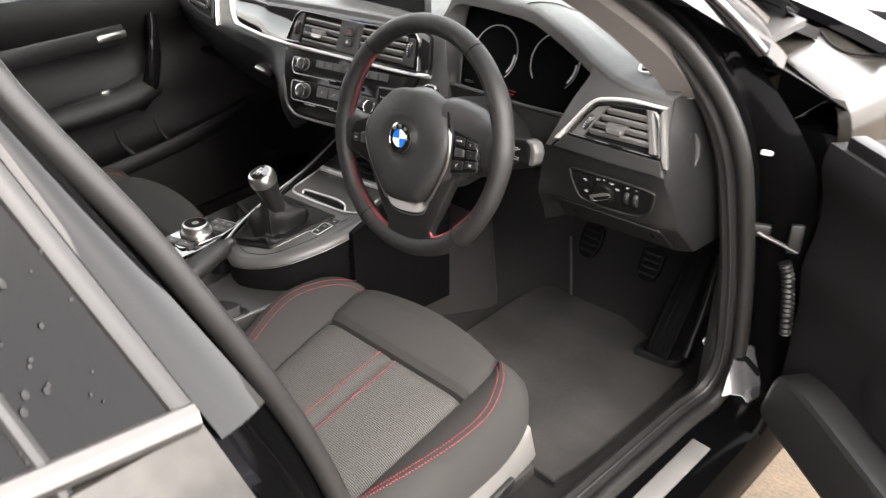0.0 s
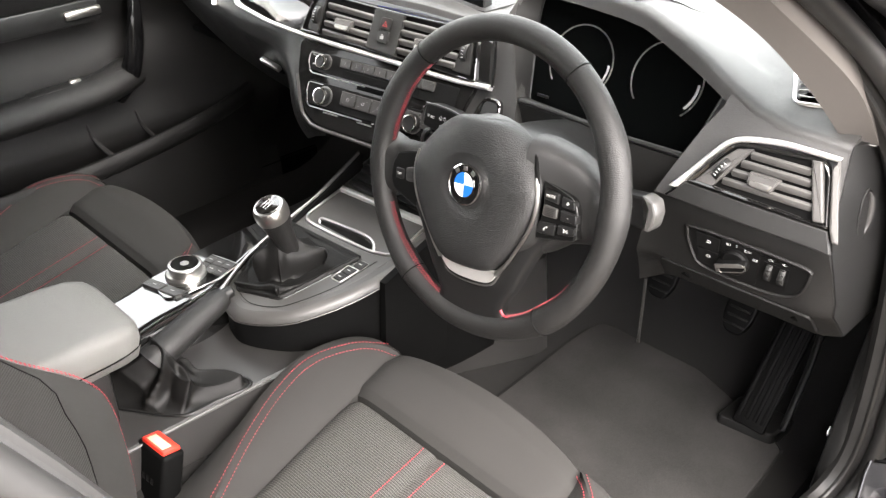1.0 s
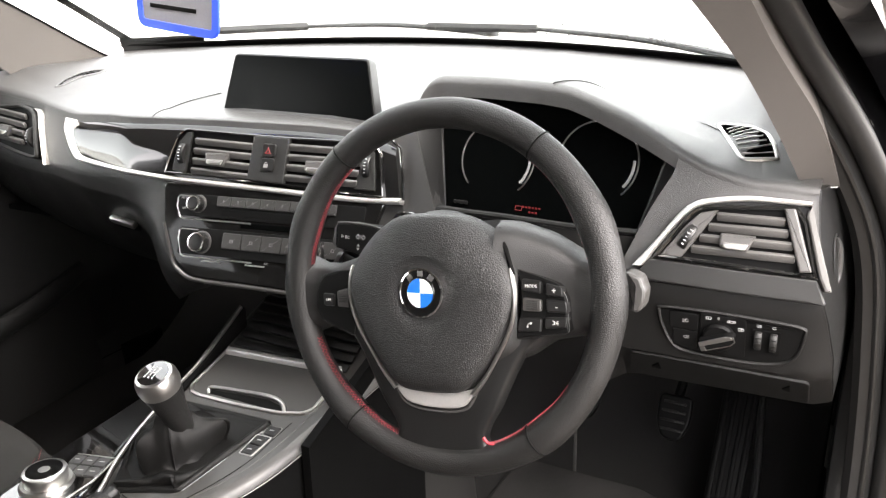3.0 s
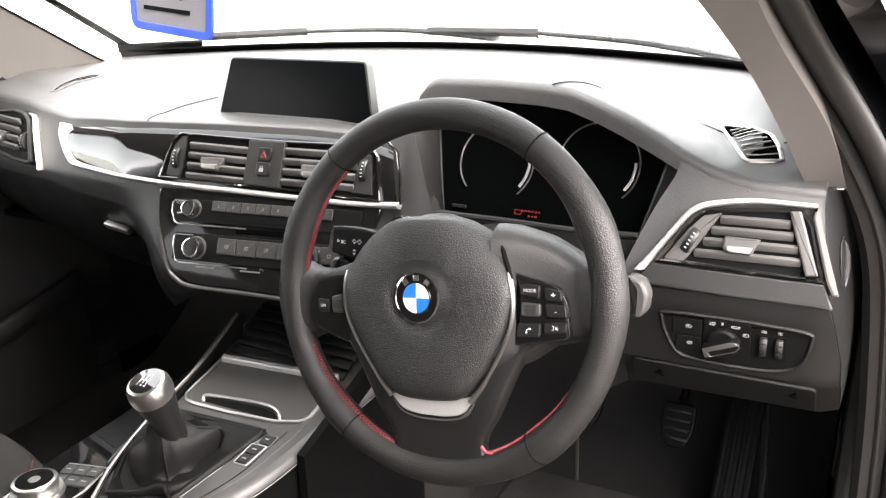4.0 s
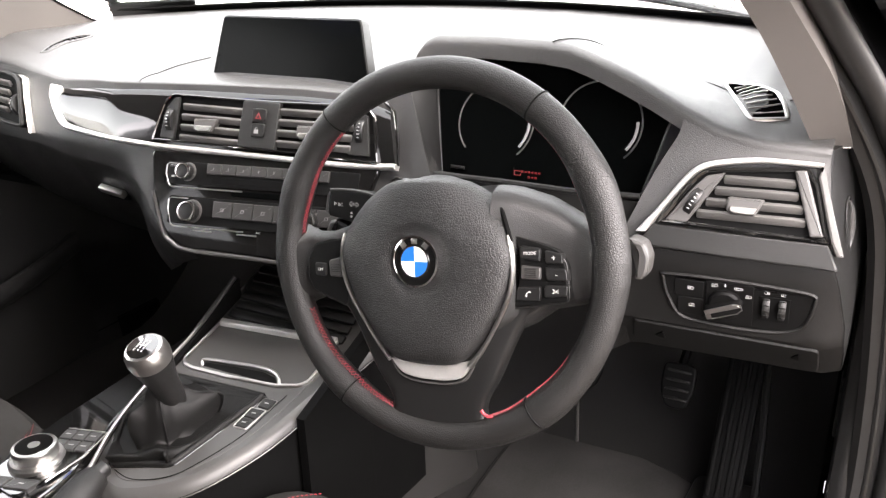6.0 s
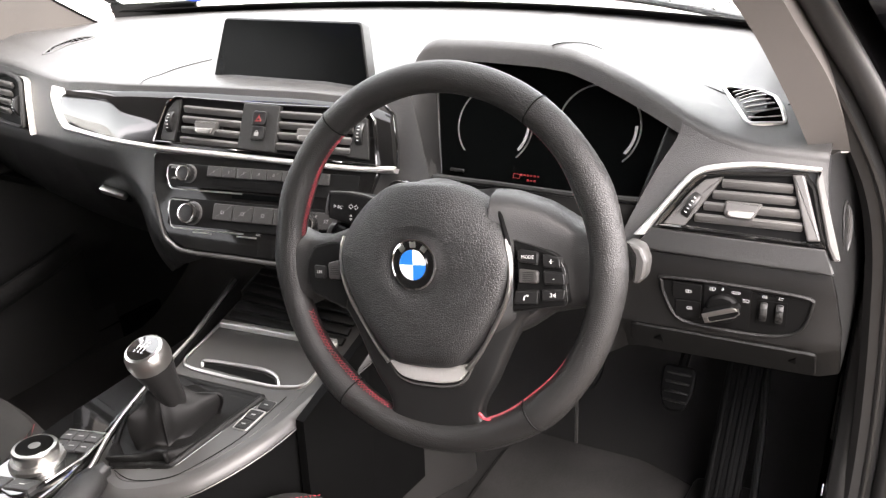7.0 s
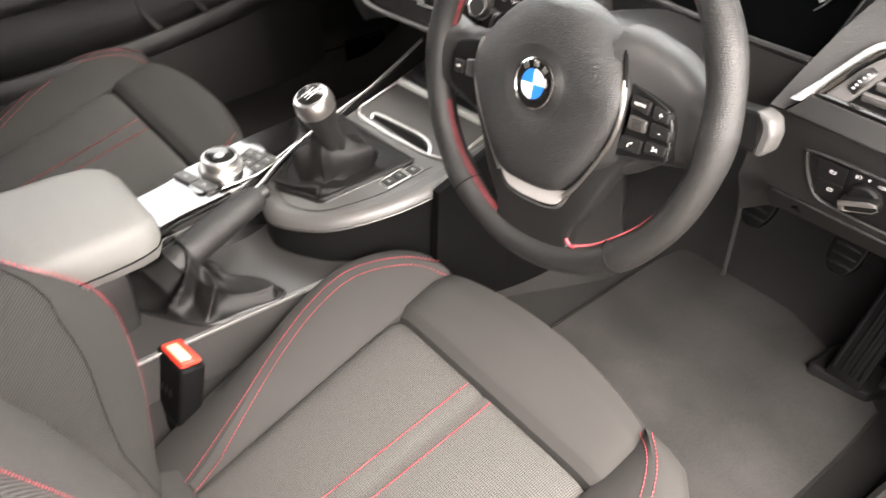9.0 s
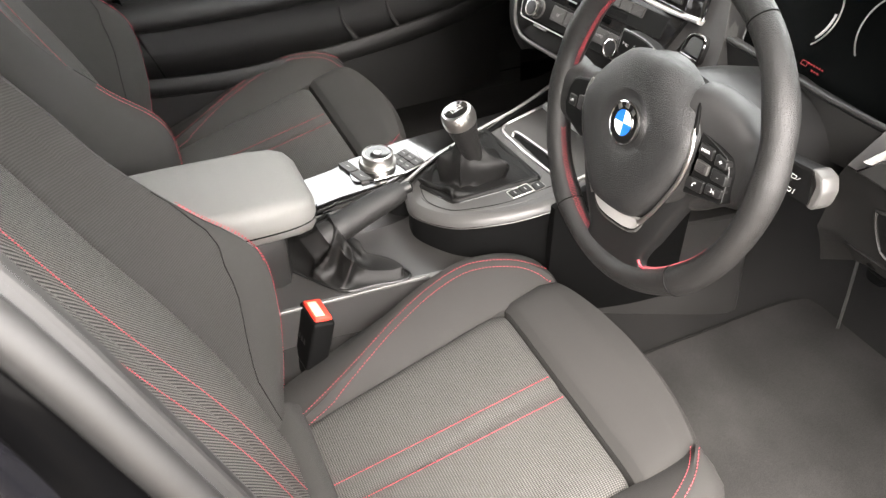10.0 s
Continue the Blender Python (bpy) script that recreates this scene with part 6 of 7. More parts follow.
part("surround_line", lay(tube([(x, y, 0.0004) for x, y in inset(gr, -0.003)], 0.0009, 6, True)), PIANO, gear)
part("floor_plate", lay(prism(inset(gr, 0.002), -0.03, -0.022, 0)), DARK, gear)
gt = [tuple(p[:2]) for p in spline([(x, y, 0) for x, y in inset(gr, 0.003)[::2]], 5, True)]
NECK = Vector((0.008, -0.010, 0.700))
rings = []
for k in range(41):
    t = k / 40
    ring = []
    for x, y in gt:
        a = math.atan2(y, x)
        keep = float(np.interp(t, [0, 0.08, 0.2, 0.34, 0.48, 0.62, 0.76, 0.88, 1], [1.0, 0.98, 0.91, 0.80, 0.69, 0.59, 0.46, 0.31, 0.20]))
        rise = float(np.interp(t, [0, 0.08, 0.2, 0.34, 0.48, 0.62, 0.76, 0.88, 1], [0.002, 0.002, 0.001, 0.002, 0.009, 0.020, 0.034, 0.048, 0.060]))
        w = math.sin(min(1, t * 1.05) * math.pi) ** 0.8
        ruck = math.sin(10.5 * t + 1.3 * math.sin(2 * a + 0.6) + 0.8 * math.sin(a - 1.0))
        crease = 1 - abs(math.sin(1.5 * a + 2.4 * t + 0.9 * math.sin(2 * a))) ** 0.6
        lump = noise.noise((2.0 * math.cos(a) + 9, 2.0 * math.sin(a), 3.0 * t))
        fold = 1 + w * (0.15 * ruck - 0.22 * crease + 0.26 * lump)
        cx, cy = lerp(0.004, NECK.x, t), lerp(0.006, NECK.y, t)
        px, py = cx + (x - 0.004) * keep * fold, cy + (y - 0.006) * keep * fold
        ring.append((px, py, top(cx + (x - 0.004) * keep, cy + (y - 0.006) * keep) * (1 - t * t) + (NECK.z - 0.060) * t * t + rise + w * (0.012 * ruck - 0.012 * crease + 0.016 * lump)))
    rings.append(ring)
part("gaiter", loft(rings), GAITER, gear, "creased black leather gaiter")
for k in range(2):
    line = [rings[q][int(len(gt) * 0.42) + k * 2] for q in range(2, 34)]
    part("gaiter_seam", dashes([Vector(q) + Vector((0, 0, 0.0008)) for q in line], 0.0006, 0.003, 0.0018), KNEE, gear)
tip = Vector((0.022, -0.034, 0.762))
axis = (tip - Vector((0.021, -0.008, 0.690))).normalized()
kz = Matrix.Translation(tip) @ axis.to_track_quat("Z", "Y").to_matrix().to_4x4() @ Matrix.Diagonal((1.16, 1.16, 1.08, 1))
part("knob", lathe([(0.0125, -0.085), (0.0135, -0.075), (0.0155, -0.05), (0.0195, -0.028), (0.0215, -0.016)], 28, kz), LEATHER, gear)
part("knob_collar", lathe([(0.0214, -0.018), (0.0226, -0.010), (0.0218, -0.002), (0.0190, 0.0035), (0.0155, 0.005), (0.0, 0.005)], 28, kz), SATIN, gear, "satin silver knob cap")
kb = part("shift_badge", lathe([(0.0162, 0.0042), (0.0162, 0.0054), (0.0, 0.0066)], 28, kz), PIANO, gear, "black shift pattern badge")
for x in (-0.0045, 0.0, 0.0045):
    part("shift_line", box(0.0006, 0.008, 0.0005, 0, kz @ Matrix.Translation((x, 0, 0.0066))), WHITE_MARK, kb)
part("shift_line", box(0.0096, 0.0006, 0.0005, 0, kz @ Matrix.Translation((0, 0, 0.0068))), WHITE_MARK, kb)
for k, word in enumerate(("1", "3", "5", "2", "4", "6")):
    part("shift_number", text_mesh(word, 0.0038, kz @ Matrix.Translation((-0.0048 + 0.0048 * (k % 3), 0.0066 - 0.0132 * (k // 3), 0.0066))), WHITE_MARK, kb)

# drive mode buttons beside the gaiter
dm = thing("drive_mode_switch", (0.1, 0.03, 0.646), "black rocker and button with a thin chrome surround", "switch")
pair_ = [(0.0843, 0.0213), (0.1046, 0.0226), (0.1104, 0.0570), (0.0868, 0.0551)]
part("surround", lay(frame_ring(rounded(pair_, 0.003), 0.0016, 0.0, 0.0022, 0.0005)), SATIN, dm)
part("rocker", lay(prism(rounded([(0.0862, 0.0232), (0.1028, 0.0243), (0.1055, 0.0385), (0.0872, 0.0375)], 0.001), 0.0, 0.0028, 0.001)), MID, dm)
part("rocker", lay(prism(rounded([(0.0874, 0.0392), (0.1060, 0.0402), (0.1084, 0.0552), (0.0885, 0.0535)], 0.001), 0.0, 0.0028, 0.001)), MID, dm)
part("button", lay(prism(rounded([(0.0945, 0.0580), (0.1115, 0.0580), (0.1122, 0.0735), (0.0932, 0.0722)], 0.0015), 0.0, 0.0028, 0.001)), MID, dm)
part("button_edge", lay(tube([(x, y, 0.0006) for x, y in rounded([(0.0935, 0.0570), (0.1123, 0.0570), (0.1132, 0.0747), (0.0922, 0.0732)], 0.002)], 0.0006, 5, True)), SATIN_GREY, dm)
for x, y in ((0.095, 0.031), (0.0975, 0.047), (0.103, 0.0655)):
    part("mark", lay(box(0.006, 0.0012, 0.0004, 0, pose(x, y, 0.0029, 0, 0, 5))), PRINT, dm)

# media controller on its gloss panel
L = lambda x, y: 0.615 + 0.1 * (y + 0.2)
mc = thing("media_controller", (-0.1, -0.11, 0.62), "silver rotary media controller on a gloss black panel", "controller")
pp = [(-0.118, -0.27), (-0.047, -0.275), (-0.046, -0.20), (-0.046, -0.12), (-0.066, -0.055), (-0.088, 0.02), (-0.112, 0.20), (-0.130, 0.20), (-0.142, 0.02), (-0.146, -0.08), (-0.128, -0.2)]
part("panel", lay(prism([tuple(p[:2]) for p in spline([(x, y, 0) for x, y in pp], 3, True)], -0.10, 0.0, 0.003), L), PIANO, mc, "gloss black console panel")
part("panel_edge", lay(tube(spline([(-0.034, -0.275, -0.012), (-0.030, -0.20, -0.012), (-0.034, -0.115, -0.008), (-0.058, -0.052, 0.001), (-0.073, 0.0, 0.008), (-0.080, 0.06, 0.019), (-0.084, 0.14, 0.036), (-0.089, 0.225, 0.066)], 6), 0.0034, 8, taper=lambda t: 1.1 - 0.5 * t), L), SATIN_GREY, mc, "satin chrome edge")
cm = Matrix.Translation((-0.100, -0.118, L(-0.1, -0.118)))
part("base_plate", lay(prism(rounded([(-0.135, -0.165), (-0.068, -0.172), (-0.050, -0.10), (-0.062, -0.055), (-0.118, -0.048), (-0.135, -0.09)], 0.012), -0.001, 0.0035, 0.0015), L), PIANO, mc)
part("collar", lathe([(0.0315, 0.0), (0.0315, 0.006), (0.029, 0.009), (0.025, 0.009)], 32, cm), SATIN, mc)
part("dial", lathe([(0.0245, 0.004), (0.0255, 0.018), (0.0258, 0.0205), (0.0245, 0.023), (0.0205, 0.0238)], 32, cm), SATIN, mc, "chrome rotary dial")
part("dial_top", lathe([(0.021, 0.0235), (0.0205, 0.0242), (0.0, 0.0236)], 32, cm), GLOSS, mc)
def key_grid(corners, cols, rows):
    """Keys in a slanted block; corners run round it."""
    a, b, c, d = [Vector((x, y)) for x, y in corners]
    at = lambda u, v: a.lerp(b, u).lerp(d.lerp(c, u), v)
    for i in range(cols):
        for j in range(rows):
            q = [at((i + p) / cols, (j + r) / rows) for p, r in ((0.04, 0.05), (0.96, 0.05), (0.96, 0.95), (0.04, 0.95))]
            key = part("key", lay(prism(rounded([(p.x, p.y) for p in q][::-1], 0.0015), 0.0, 0.0058, 0.001), L), KEY, mc, "satin dark selection key")
            m = at((i + 0.5) / cols, (j + 0.5) / rows)
            part("mark", lay(box(0.0070, 0.0011, 0.0004, 0, pose(m.x, m.y, 0.0059, 0, 0, 16)), L), PRINT, key)


key_grid([(-0.112, -0.066), (-0.0615, -0.0525), (-0.0545, -0.0880), (-0.104, -0.1000)], 3, 2)
key_grid([(-0.131, -0.160), (-0.060, -0.140), (-0.062, -0.160), (-0.131, -0.178)], 2, 1)
part("key_edge", lay(tube([(x, y, 0.0030) for x, y in ((-0.113, -0.063), (-0.0600, -0.0495), (-0.0520, -0.0890), (-0.0580, -0.1400))], 0.0012, 6), L), SATIN, mc, "thin chrome edge of the key field")

mc.matrix_basis = Matrix.Translation((0.016, -0.006, 0.010)) @ mc.matrix_basis

# handbrake
hb = thing("handbrake", (0.05, -0.25, 0.55), "black handbrake lever with wrinkled leather gaiter", "handbrake")
grip = spline([(0.032, -0.252, 0.607), (0.031, -0.235, 0.615), (0.022, -0.17, 0.634), (0.016, -0.122, 0.645)], 6)
part("grip", tube(grip, 0.0205, 16, flat=0.95, taper=lambda t: 1.26 - 0.36 * t - 1.2 * max(0, t - 0.86)), LEATHER, hb)
part("release_button", lathe([(0.0095, -0.006), (0.0095, 0.008), (0.006, 0.011), (0.0, 0.011)], 16, axes((0.0155, -0.117, 0.6465), (1, 0, 0), (0, -0.2, 1)) @ pose(0, 0, 0, 180)), HARD, hb)
bo = [(0.109, -0.155), (0.103, -0.206), (0.096, -0.252), (0.045, -0.292), (-0.015, -0.325), (-0.030, -0.27), (-0.012, -0.220), (0.040, -0.185), (0.088, -0.150)]
bo = [tuple(p[:2]) for p in spline([(x, y, 0) for x, y in bo], 14, True)]
rings = []
for k in range(41):
    t = k / 40
    ring = []
    for x, y in bo:
        a = math.atan2(y + 0.235, x - 0.035)
        root = Vector((x, y, 0.551 + 0.030 * max(0.0, (0.0 - x) / 0.03)))
        cuff = Vector((0.031, -0.232, 0.617)) + 0.0275 * (math.cos(a) * Vector((1, 0, 0)) - math.sin(a) * Vector((0, -0.42, 0.9)))
        w = math.sin(min(t * 1.02, 1) * math.pi) ** 0.7
        ph = 2.5 * a - 2.2 * t + 0.9 * math.sin(a + 0.7) + 0.5
        ridge = (1 - abs(math.sin(ph)) ** 0.75) - 0.35
        tuck = (1 - abs(math.sin(1.5 * a + 3.4 * t + 1.0)) ** 0.7) - 0.35
        lump = noise.noise((2.2 * math.cos(a) + 4, 2.2 * math.sin(a), 2.5 * t))
        p = root.lerp(cuff, t)
        p.z = lerp(root.z, cuff.z, t ** 1.25)
        out = Vector((math.cos(a), math.sin(a), 0.75))
        ring.append(tuple(p + out * w * (0.017 * ridge + 0.011 * tuck + 0.008 * lump)))
    rings.append(ring)
part("gaiter", loft(rings), GAITER, hb, "wrinkled black leather gaiter")
part("gaiter_frame", tube([(0.04 + (x - 0.04) * 1.01, -0.25 + (y + 0.25) * 1.01, 0.5515) for x, y in bo], 0.0022, 6, True), HARD, hb)

# armrest
ar = thing("armrest", (0, -0.45, 0.60), "grey leatherette armrest box", "armrest")
def arm_ring(y, w0, w1, z, h):
    sec = rounded([(-0.100 * w0, z - h), (0.058 * w1, z - h), (0.074 * w1, z - h * 0.55), (0.068 * w1, z), (-0.104 * w0, z)], 0.022, 5)
    return [(x, y, zz) for x, zz in sec]
rings = [arm_ring(-0.262, 0.50, 0.20, 0.676, 0.035), arm_ring(-0.266, 0.80, 0.62, 0.688, 0.050), arm_ring(-0.276, 0.93, 0.84, 0.696, 0.060), arm_ring(-0.295, 0.98, 0.94, 0.702, 0.066), arm_ring(-0.33, 1, 0.98, 0.705, 0.068), arm_ring(-0.45, 1, 1, 0.708, 0.070), arm_ring(-0.66, 1, 1, 0.708, 0.070)]
part("pad", loft(rings), ARM, ar, "padded grey armrest top")
part("seam", tube(spline([(0.0728, -0.60, 0.666), (0.0728, -0.42, 0.666), (0.0712, -0.33, 0.664), (0.0660, -0.292, 0.664), (0.0560, -0.272, 0.665), (0.030, -0.2605, 0.668)], 6), 0.0010, 6), DARK, ar, "dark seam round the lower edge")
part("box", box(0.14, 0.36, 0.12, 0.02, pose(-0.02, -0.49, 0.585)), MID, ar, "dark storage box under the armrest")


# ---------------------------------------------------------------- seats
def cush(x, y, h=0.0):
    """Height of the cushion's sloping plane, seat-local (slit at y = -0.045, centre x = 0)."""
    return 0.552 + 0.28 * (y + 0.038) + h


def seat(label, X0=0.385):
    s = thing("car_seat", (0.385, -0.2, 0.30), label, "seat", "front seats")
    # centre insert
    def ins(u, v):
        y = lerp(-0.385, -0.050, v)
        w = lerp(0.150, 0.168, v)
        x = lerp(-w, w, u)
        e = min(u, 1 - u) * 2 * w
        g = min(v, 1 - v) * 0.335
        r = 0.014 * (1 - math.exp(-e / 0.010)) + 0.012 * (1 - math.exp(-g / 0.012))
        tuft = -0.004 * math.exp(-((abs(x) - 0.0) / 0.006) ** 2)
        return (X0 + x, y, cush(x, y) - 0.026 + r + tuft * 0.8)
    part("cushion_insert", sheet(ins, 44, 36, 0.06), MESH_CLOTH, s, "woven mesh cushion centre")
    for x in (-0.018, 0.020):
        pts = [(X0 + x + 0.048 * (y + 0.058), y, cush(0, y) + 0.0012) for y in np.linspace(-0.375, -0.058, 30)]
        part("stripe", dashes(pts, 0.0010, 0.0026, 0.0008), RED, s, "red stripe stitching")
    # thigh extension
    def ext(u, v):
        x = lerp(-0.172, 0.180, u)
        front = 0.072 - 0.9 * (x - 0.0) ** 2
        k = v * 5
        prof = [(-0.046, -0.030), (-0.046, -0.006), (-0.036, 0.004), (lerp(-0.03, front, 0.55), 0.008), (front - 0.014, 0.0), (front, -0.022), (front - 0.004, -0.10)]
        k = v * (len(prof) - 1)
        i = min(int(k), len(prof) - 2)
        y, h = lerp(prof[i][0], prof[i + 1][0], k - i), lerp(prof[i][1], prof[i + 1][1], k - i)
        e = min(u, 1 - u) * 0.352
        return (X0 + x, y, cush(x, y, h) - 0.014 * math.exp(-e / 0.012))
    part("thigh_support", sheet(ext, 32, 30, 0.05), CLOTH, s, "plain charcoal thigh support")
    # side bolsters
    for sd in (-1, 1):
        ys = [-0.41, -0.36, -0.28, -0.20, -0.13, -0.07, -0.01, 0.030, 0.042]
        crest = [0.150, 0.158, 0.186, 0.220, 0.242, 0.245, 0.217, 0.178, 0.170]
        outer = [0.225, 0.240, 0.252, 0.262, 0.272, 0.275, 0.262, 0.232, 0.215]
        hi = [0.004, 0.012, 0.022, 0.030, 0.034, 0.034, 0.026, 0.012, 0.004]
        inn = [0.140, 0.146, 0.153, 0.157, 0.161, 0.164, 0.166, 0.160, 0.156]
        rings = []
        for i in range(0, 33):
            q = i / 32 * (len(ys) - 1)
            f = lambda a: smooth(q, a)
            y, c, o, h, n = f(ys), f(crest), f(outer), f(hi), f(inn)
            z = cush(0, y)
            z -= 0.0 if q < 6.4 else 0.035 * ((q - 6.4) / 1.6) ** 2
            sec = [(n, z - 0.06), (n, z - 0.010), (n + 0.006, z - 0.002), (lerp(n, c, 0.55), z + h * 0.62), (c - 0.010, z + h * 0.95), (c, z + h), (lerp(c, o, 0.45), z + h * 0.9 - 0.002), (o - 0.008, z + h * 0.45 - 0.008), (o, z - 0.022), (o + 0.001, z - 0.042), (o - 0.015, z - 0.055), (n, z - 0.06)]
            rings.append([(X0 + sd * x, y, zz) for x, zz in sec])
        b = part("bolster", loft(rings), CLOTH, s, "raised charcoal cloth side bolster")
        for off in (-0.016, -0.004):
            pts = []
            for i in range(60):
                q = (0.6 + i / 59 * 6.35)
                f = lambda a: smooth(q, a)
                y, c, h, o = f(ys), f(crest), f(hi), f(outer)
                n = f(inn)
                zz = float(np.interp(c + off, [n + 0.006, lerp(n, c, 0.55), c - 0.010, c], [-0.002, h * 0.62, h * 0.95, h]))
                pts.append((X0 + sd * (c + off), y, cush(0, y) + zz + 0.0006))
            part("stitching", dashes(pts, 0.00085), RED, b, "red seam stitching")
    # backrest
    def back(t, x, h):
        """t: distance up the backrest's centre line; h: forward of its plane."""
        d = Vector((0, -0.398, 0.917))
        n = Vector((0, 0.917, 0.398))
        p = Vector((X0 + x, -0.392, 0.470)) + d * t + n * h
        return (p.x, p.y, p.z)
    def bins(u, v):
        t = lerp(0.0, 0.66, v)
        w = float(np.interp(t, [0, 0.1, 0.3, 0.5, 0.66], [0.120, 0.150, 0.165, 0.165, 0.15]))
        x = lerp(-w, w, u)
        e = min(u, 1 - u) * 2 * w
        return back(t, x, -0.012 + 0.014 * (1 - math.exp(-e / 0.012)) + 0.012 * math.exp(-((t - 0.2) / 0.15) ** 2) - 0.003 * math.exp(-(x / 0.006) ** 2))
    part("backrest_insert", sheet(bins, 40, 40, 0.08, (0, -0.917, -0.398)), RIB_CLOTH, s, "woven mesh backrest centre")
    for x in (-0.021, 0.034):
        pts = [back(t, x, 0.003 + 0.012 * math.exp(-((t - 0.2) / 0.15) ** 2)) for t in np.linspace(0.02, 0.64, 30)]
        part("stripe", dashes(pts, 0.0010, 0.0026, 0.0008), RED, s, "red stripe stitching")
    for sd in (-1, 1):
        ts = [0.0, 0.05, 0.13, 0.225, 0.32, 0.42, 0.52, 0.62, 0.70]
        inn = [0.125, 0.135, 0.152, 0.162, 0.166, 0.166, 0.160, 0.15, 0.13]
        crest = [0.185, 0.195, 0.205, 0.212, 0.218, 0.222, 0.215, 0.20, 0.17]
        outer = [0.225, 0.245, 0.262, 0.272, 0.278, 0.275, 0.262, 0.235, 0.19]
        hi = [0.012, 0.045, 0.088, 0.116, 0.082, 0.052, 0.042, 0.028, 0.0]
        rings, shell, seam = [], [], []
        for i in range(33):
            q = i / 32 * 8
            f = lambda a: smooth(q, a)
            t, n, c, o, h = f(ts), f(inn), f(crest), f(outer), f(hi)
            sec = [(n, -0.09), (n, -0.006), (n + 0.005, 0.002), (lerp(n, c, 0.5), h * 0.55), (c - 0.012, h * 0.93), (c, h), (c + 0.012, h * 0.96), (lerp(c, o, 0.6), h * 0.72), (o, h * 0.2), (o + 0.002, -0.06), (o - 0.02, -0.11)]
            cut = float(np.interp(q, [0, 1.5, 3.2, 4.3, 8], [0.46, 0.48, 0.66, 1.0, 1.0])) * 5
            m = int(min(cut, 4.999))
            mid = tuple(lerp(sec[m][k], sec[m + 1][k], cut - m) for k in (0, 1))
            walls = [tuple(lerp(p[k], mid[k], w) for k in (0, 1)) for p, w in ((sec[0], 0), (sec[1], 0), (sec[2], 0), (sec[2], 0.5), (sec[3] if m >= 3 else sec[2], 0.2 if m >= 3 else 0.8))] + [mid]
            rings.append([back(t, sd * x, hh) for x, hh in walls])
            rest = [tuple(lerp(mid[k], sec[5][k], w) for k in (0, 1)) for w in (0, 0.5)] + sec[5:] if m >= 4 else [mid] + [tuple(lerp(mid[k], sec[4][k], 0.5) for k in (0, 1))] + sec[5:]
            shell.append([back(t, sd * x, hh) for x, hh in rest])
            seam.append(Vector(back(t, sd * mid[0], mid[1] + 0.0004)))
        b = part("back_bolster", loft(shell, closed=False, cap=False), CLOTH, s, "raised charcoal cloth back bolster")
        part("bolster_face", loft(rings, closed=False, cap=False), RIB_FINE, b, "ribbed mesh inner face of the bolster")
        part("panel_seam", tube(seam[1:19], 0.0007, 6), DARK, b, "dark seam across the bolster")
        for off in (0, 0.009):
            pts = []
            for i in range(50):
                q = 0.2 + i / 49 * 4.0
                f = lambda a: smooth(q, a)
                pts.append(back(f(ts), sd * (f(crest) + 0.004 + off), f(hi) + 0.0012 - (0.002 if off else 0)))
            part("stitching", dashes(pts, 0.00085), RED, b, "red seam stitching")
    part("back_shell", loft([[back(t, x * k, -0.10) for x in (-0.24, 0.24)] + [back(t, x * k, -0.15) for x in (0.22, -0.22)] for t, k in ((-0.02, 0.9), (0.3, 1.05), (0.66, 0.8))]), HARD, s)
    # cloth fold where back and cushion meet, side valance and rails
    part("joint_roll", tube([back(-0.012, x, 0.0) for x in np.linspace(-0.17, 0.17, 12)], 0.03, 10), CLOTH, s)
    part("base", box(0.40, 0.42, 0.12, 0.03, pose(X0, -0.20, 0.40, 10)), HARD, s)
    for sd in (-1, 1):
        part("side_valance", box(0.030, 0.42, 0.085, 0.012, pose(X0 + sd * 0.252, -0.19, 0.425, 15.5, 0, 0), 3), ARM if sd > 0 else HARD, s, "grey plastic side panel")
        if sd > 0:
            part("lever", box(0.012, 0.15, 0.022, 0.005, pose(X0 + 0.272, -0.12, 0.425, 12)), HARD, s, "black seat height lever")
            part("lever", box(0.010, 0.05, 0.016, 0.004, pose(X0 + 0.272, -0.26, 0.39, 12)), HARD, s)
        part("rail", box(0.03, 0.50, 0.03, 0.006, pose(X0 + sd * 0.20, -0.16, 0.325)), STEEL_GREY, s)
    return s


ds = seat("charcoal cloth driver seat with red double stitching")
ps = copy_thing(ds, Matrix.Translation(Vector((0.385, -0.2, 0.30)) + Vector((-0.805, -0.052, -0.004))))
tagged(ps, "charcoal cloth passenger seat with red double stitching")

# seat belt buckle
bk = thing("belt_buckle", (0.118, -0.31, 0.50), "black seat belt buckle with a red release button", "seat belt")
bm4 = axes((0.122, -0.312, 0.498), (1, 0.1, 0), (0, 0.25, 1))
part("housing", moved(box(0.060, 0.105, 0.034, 0.006, None, 3), bm4), DARK, bk)
part("release", moved(box(0.048, 0.011, 0.027, 0.003, Matrix.Translation((0, 0.0515, 0.0))), bm4), BUCKLE_RED, bk, "red release button")
# highlight on the button's end, painted as a thin pale plate
part("button_highlight", moved(box(0.034, 0.0006, 0.014, 0.0002, Matrix.Translation((0, 0.0571, 0.003))), bm4), BUTTON_GLINT, bk, "pale orange highlight on the release button")
for k in range(3):
    part("mark", moved(box(0.006, 0.010, 0.0006, 0.0001, Matrix.Translation((-0.009 + 0.009 * k, 0.006, 0.0172))), bm4), KNEE, bk)
part("housing_line", moved(box(0.056, 0.0012, 0.0008, 0, Matrix.Translation((0, -0.032, 0.0172))), bm4), KNEE, bk)
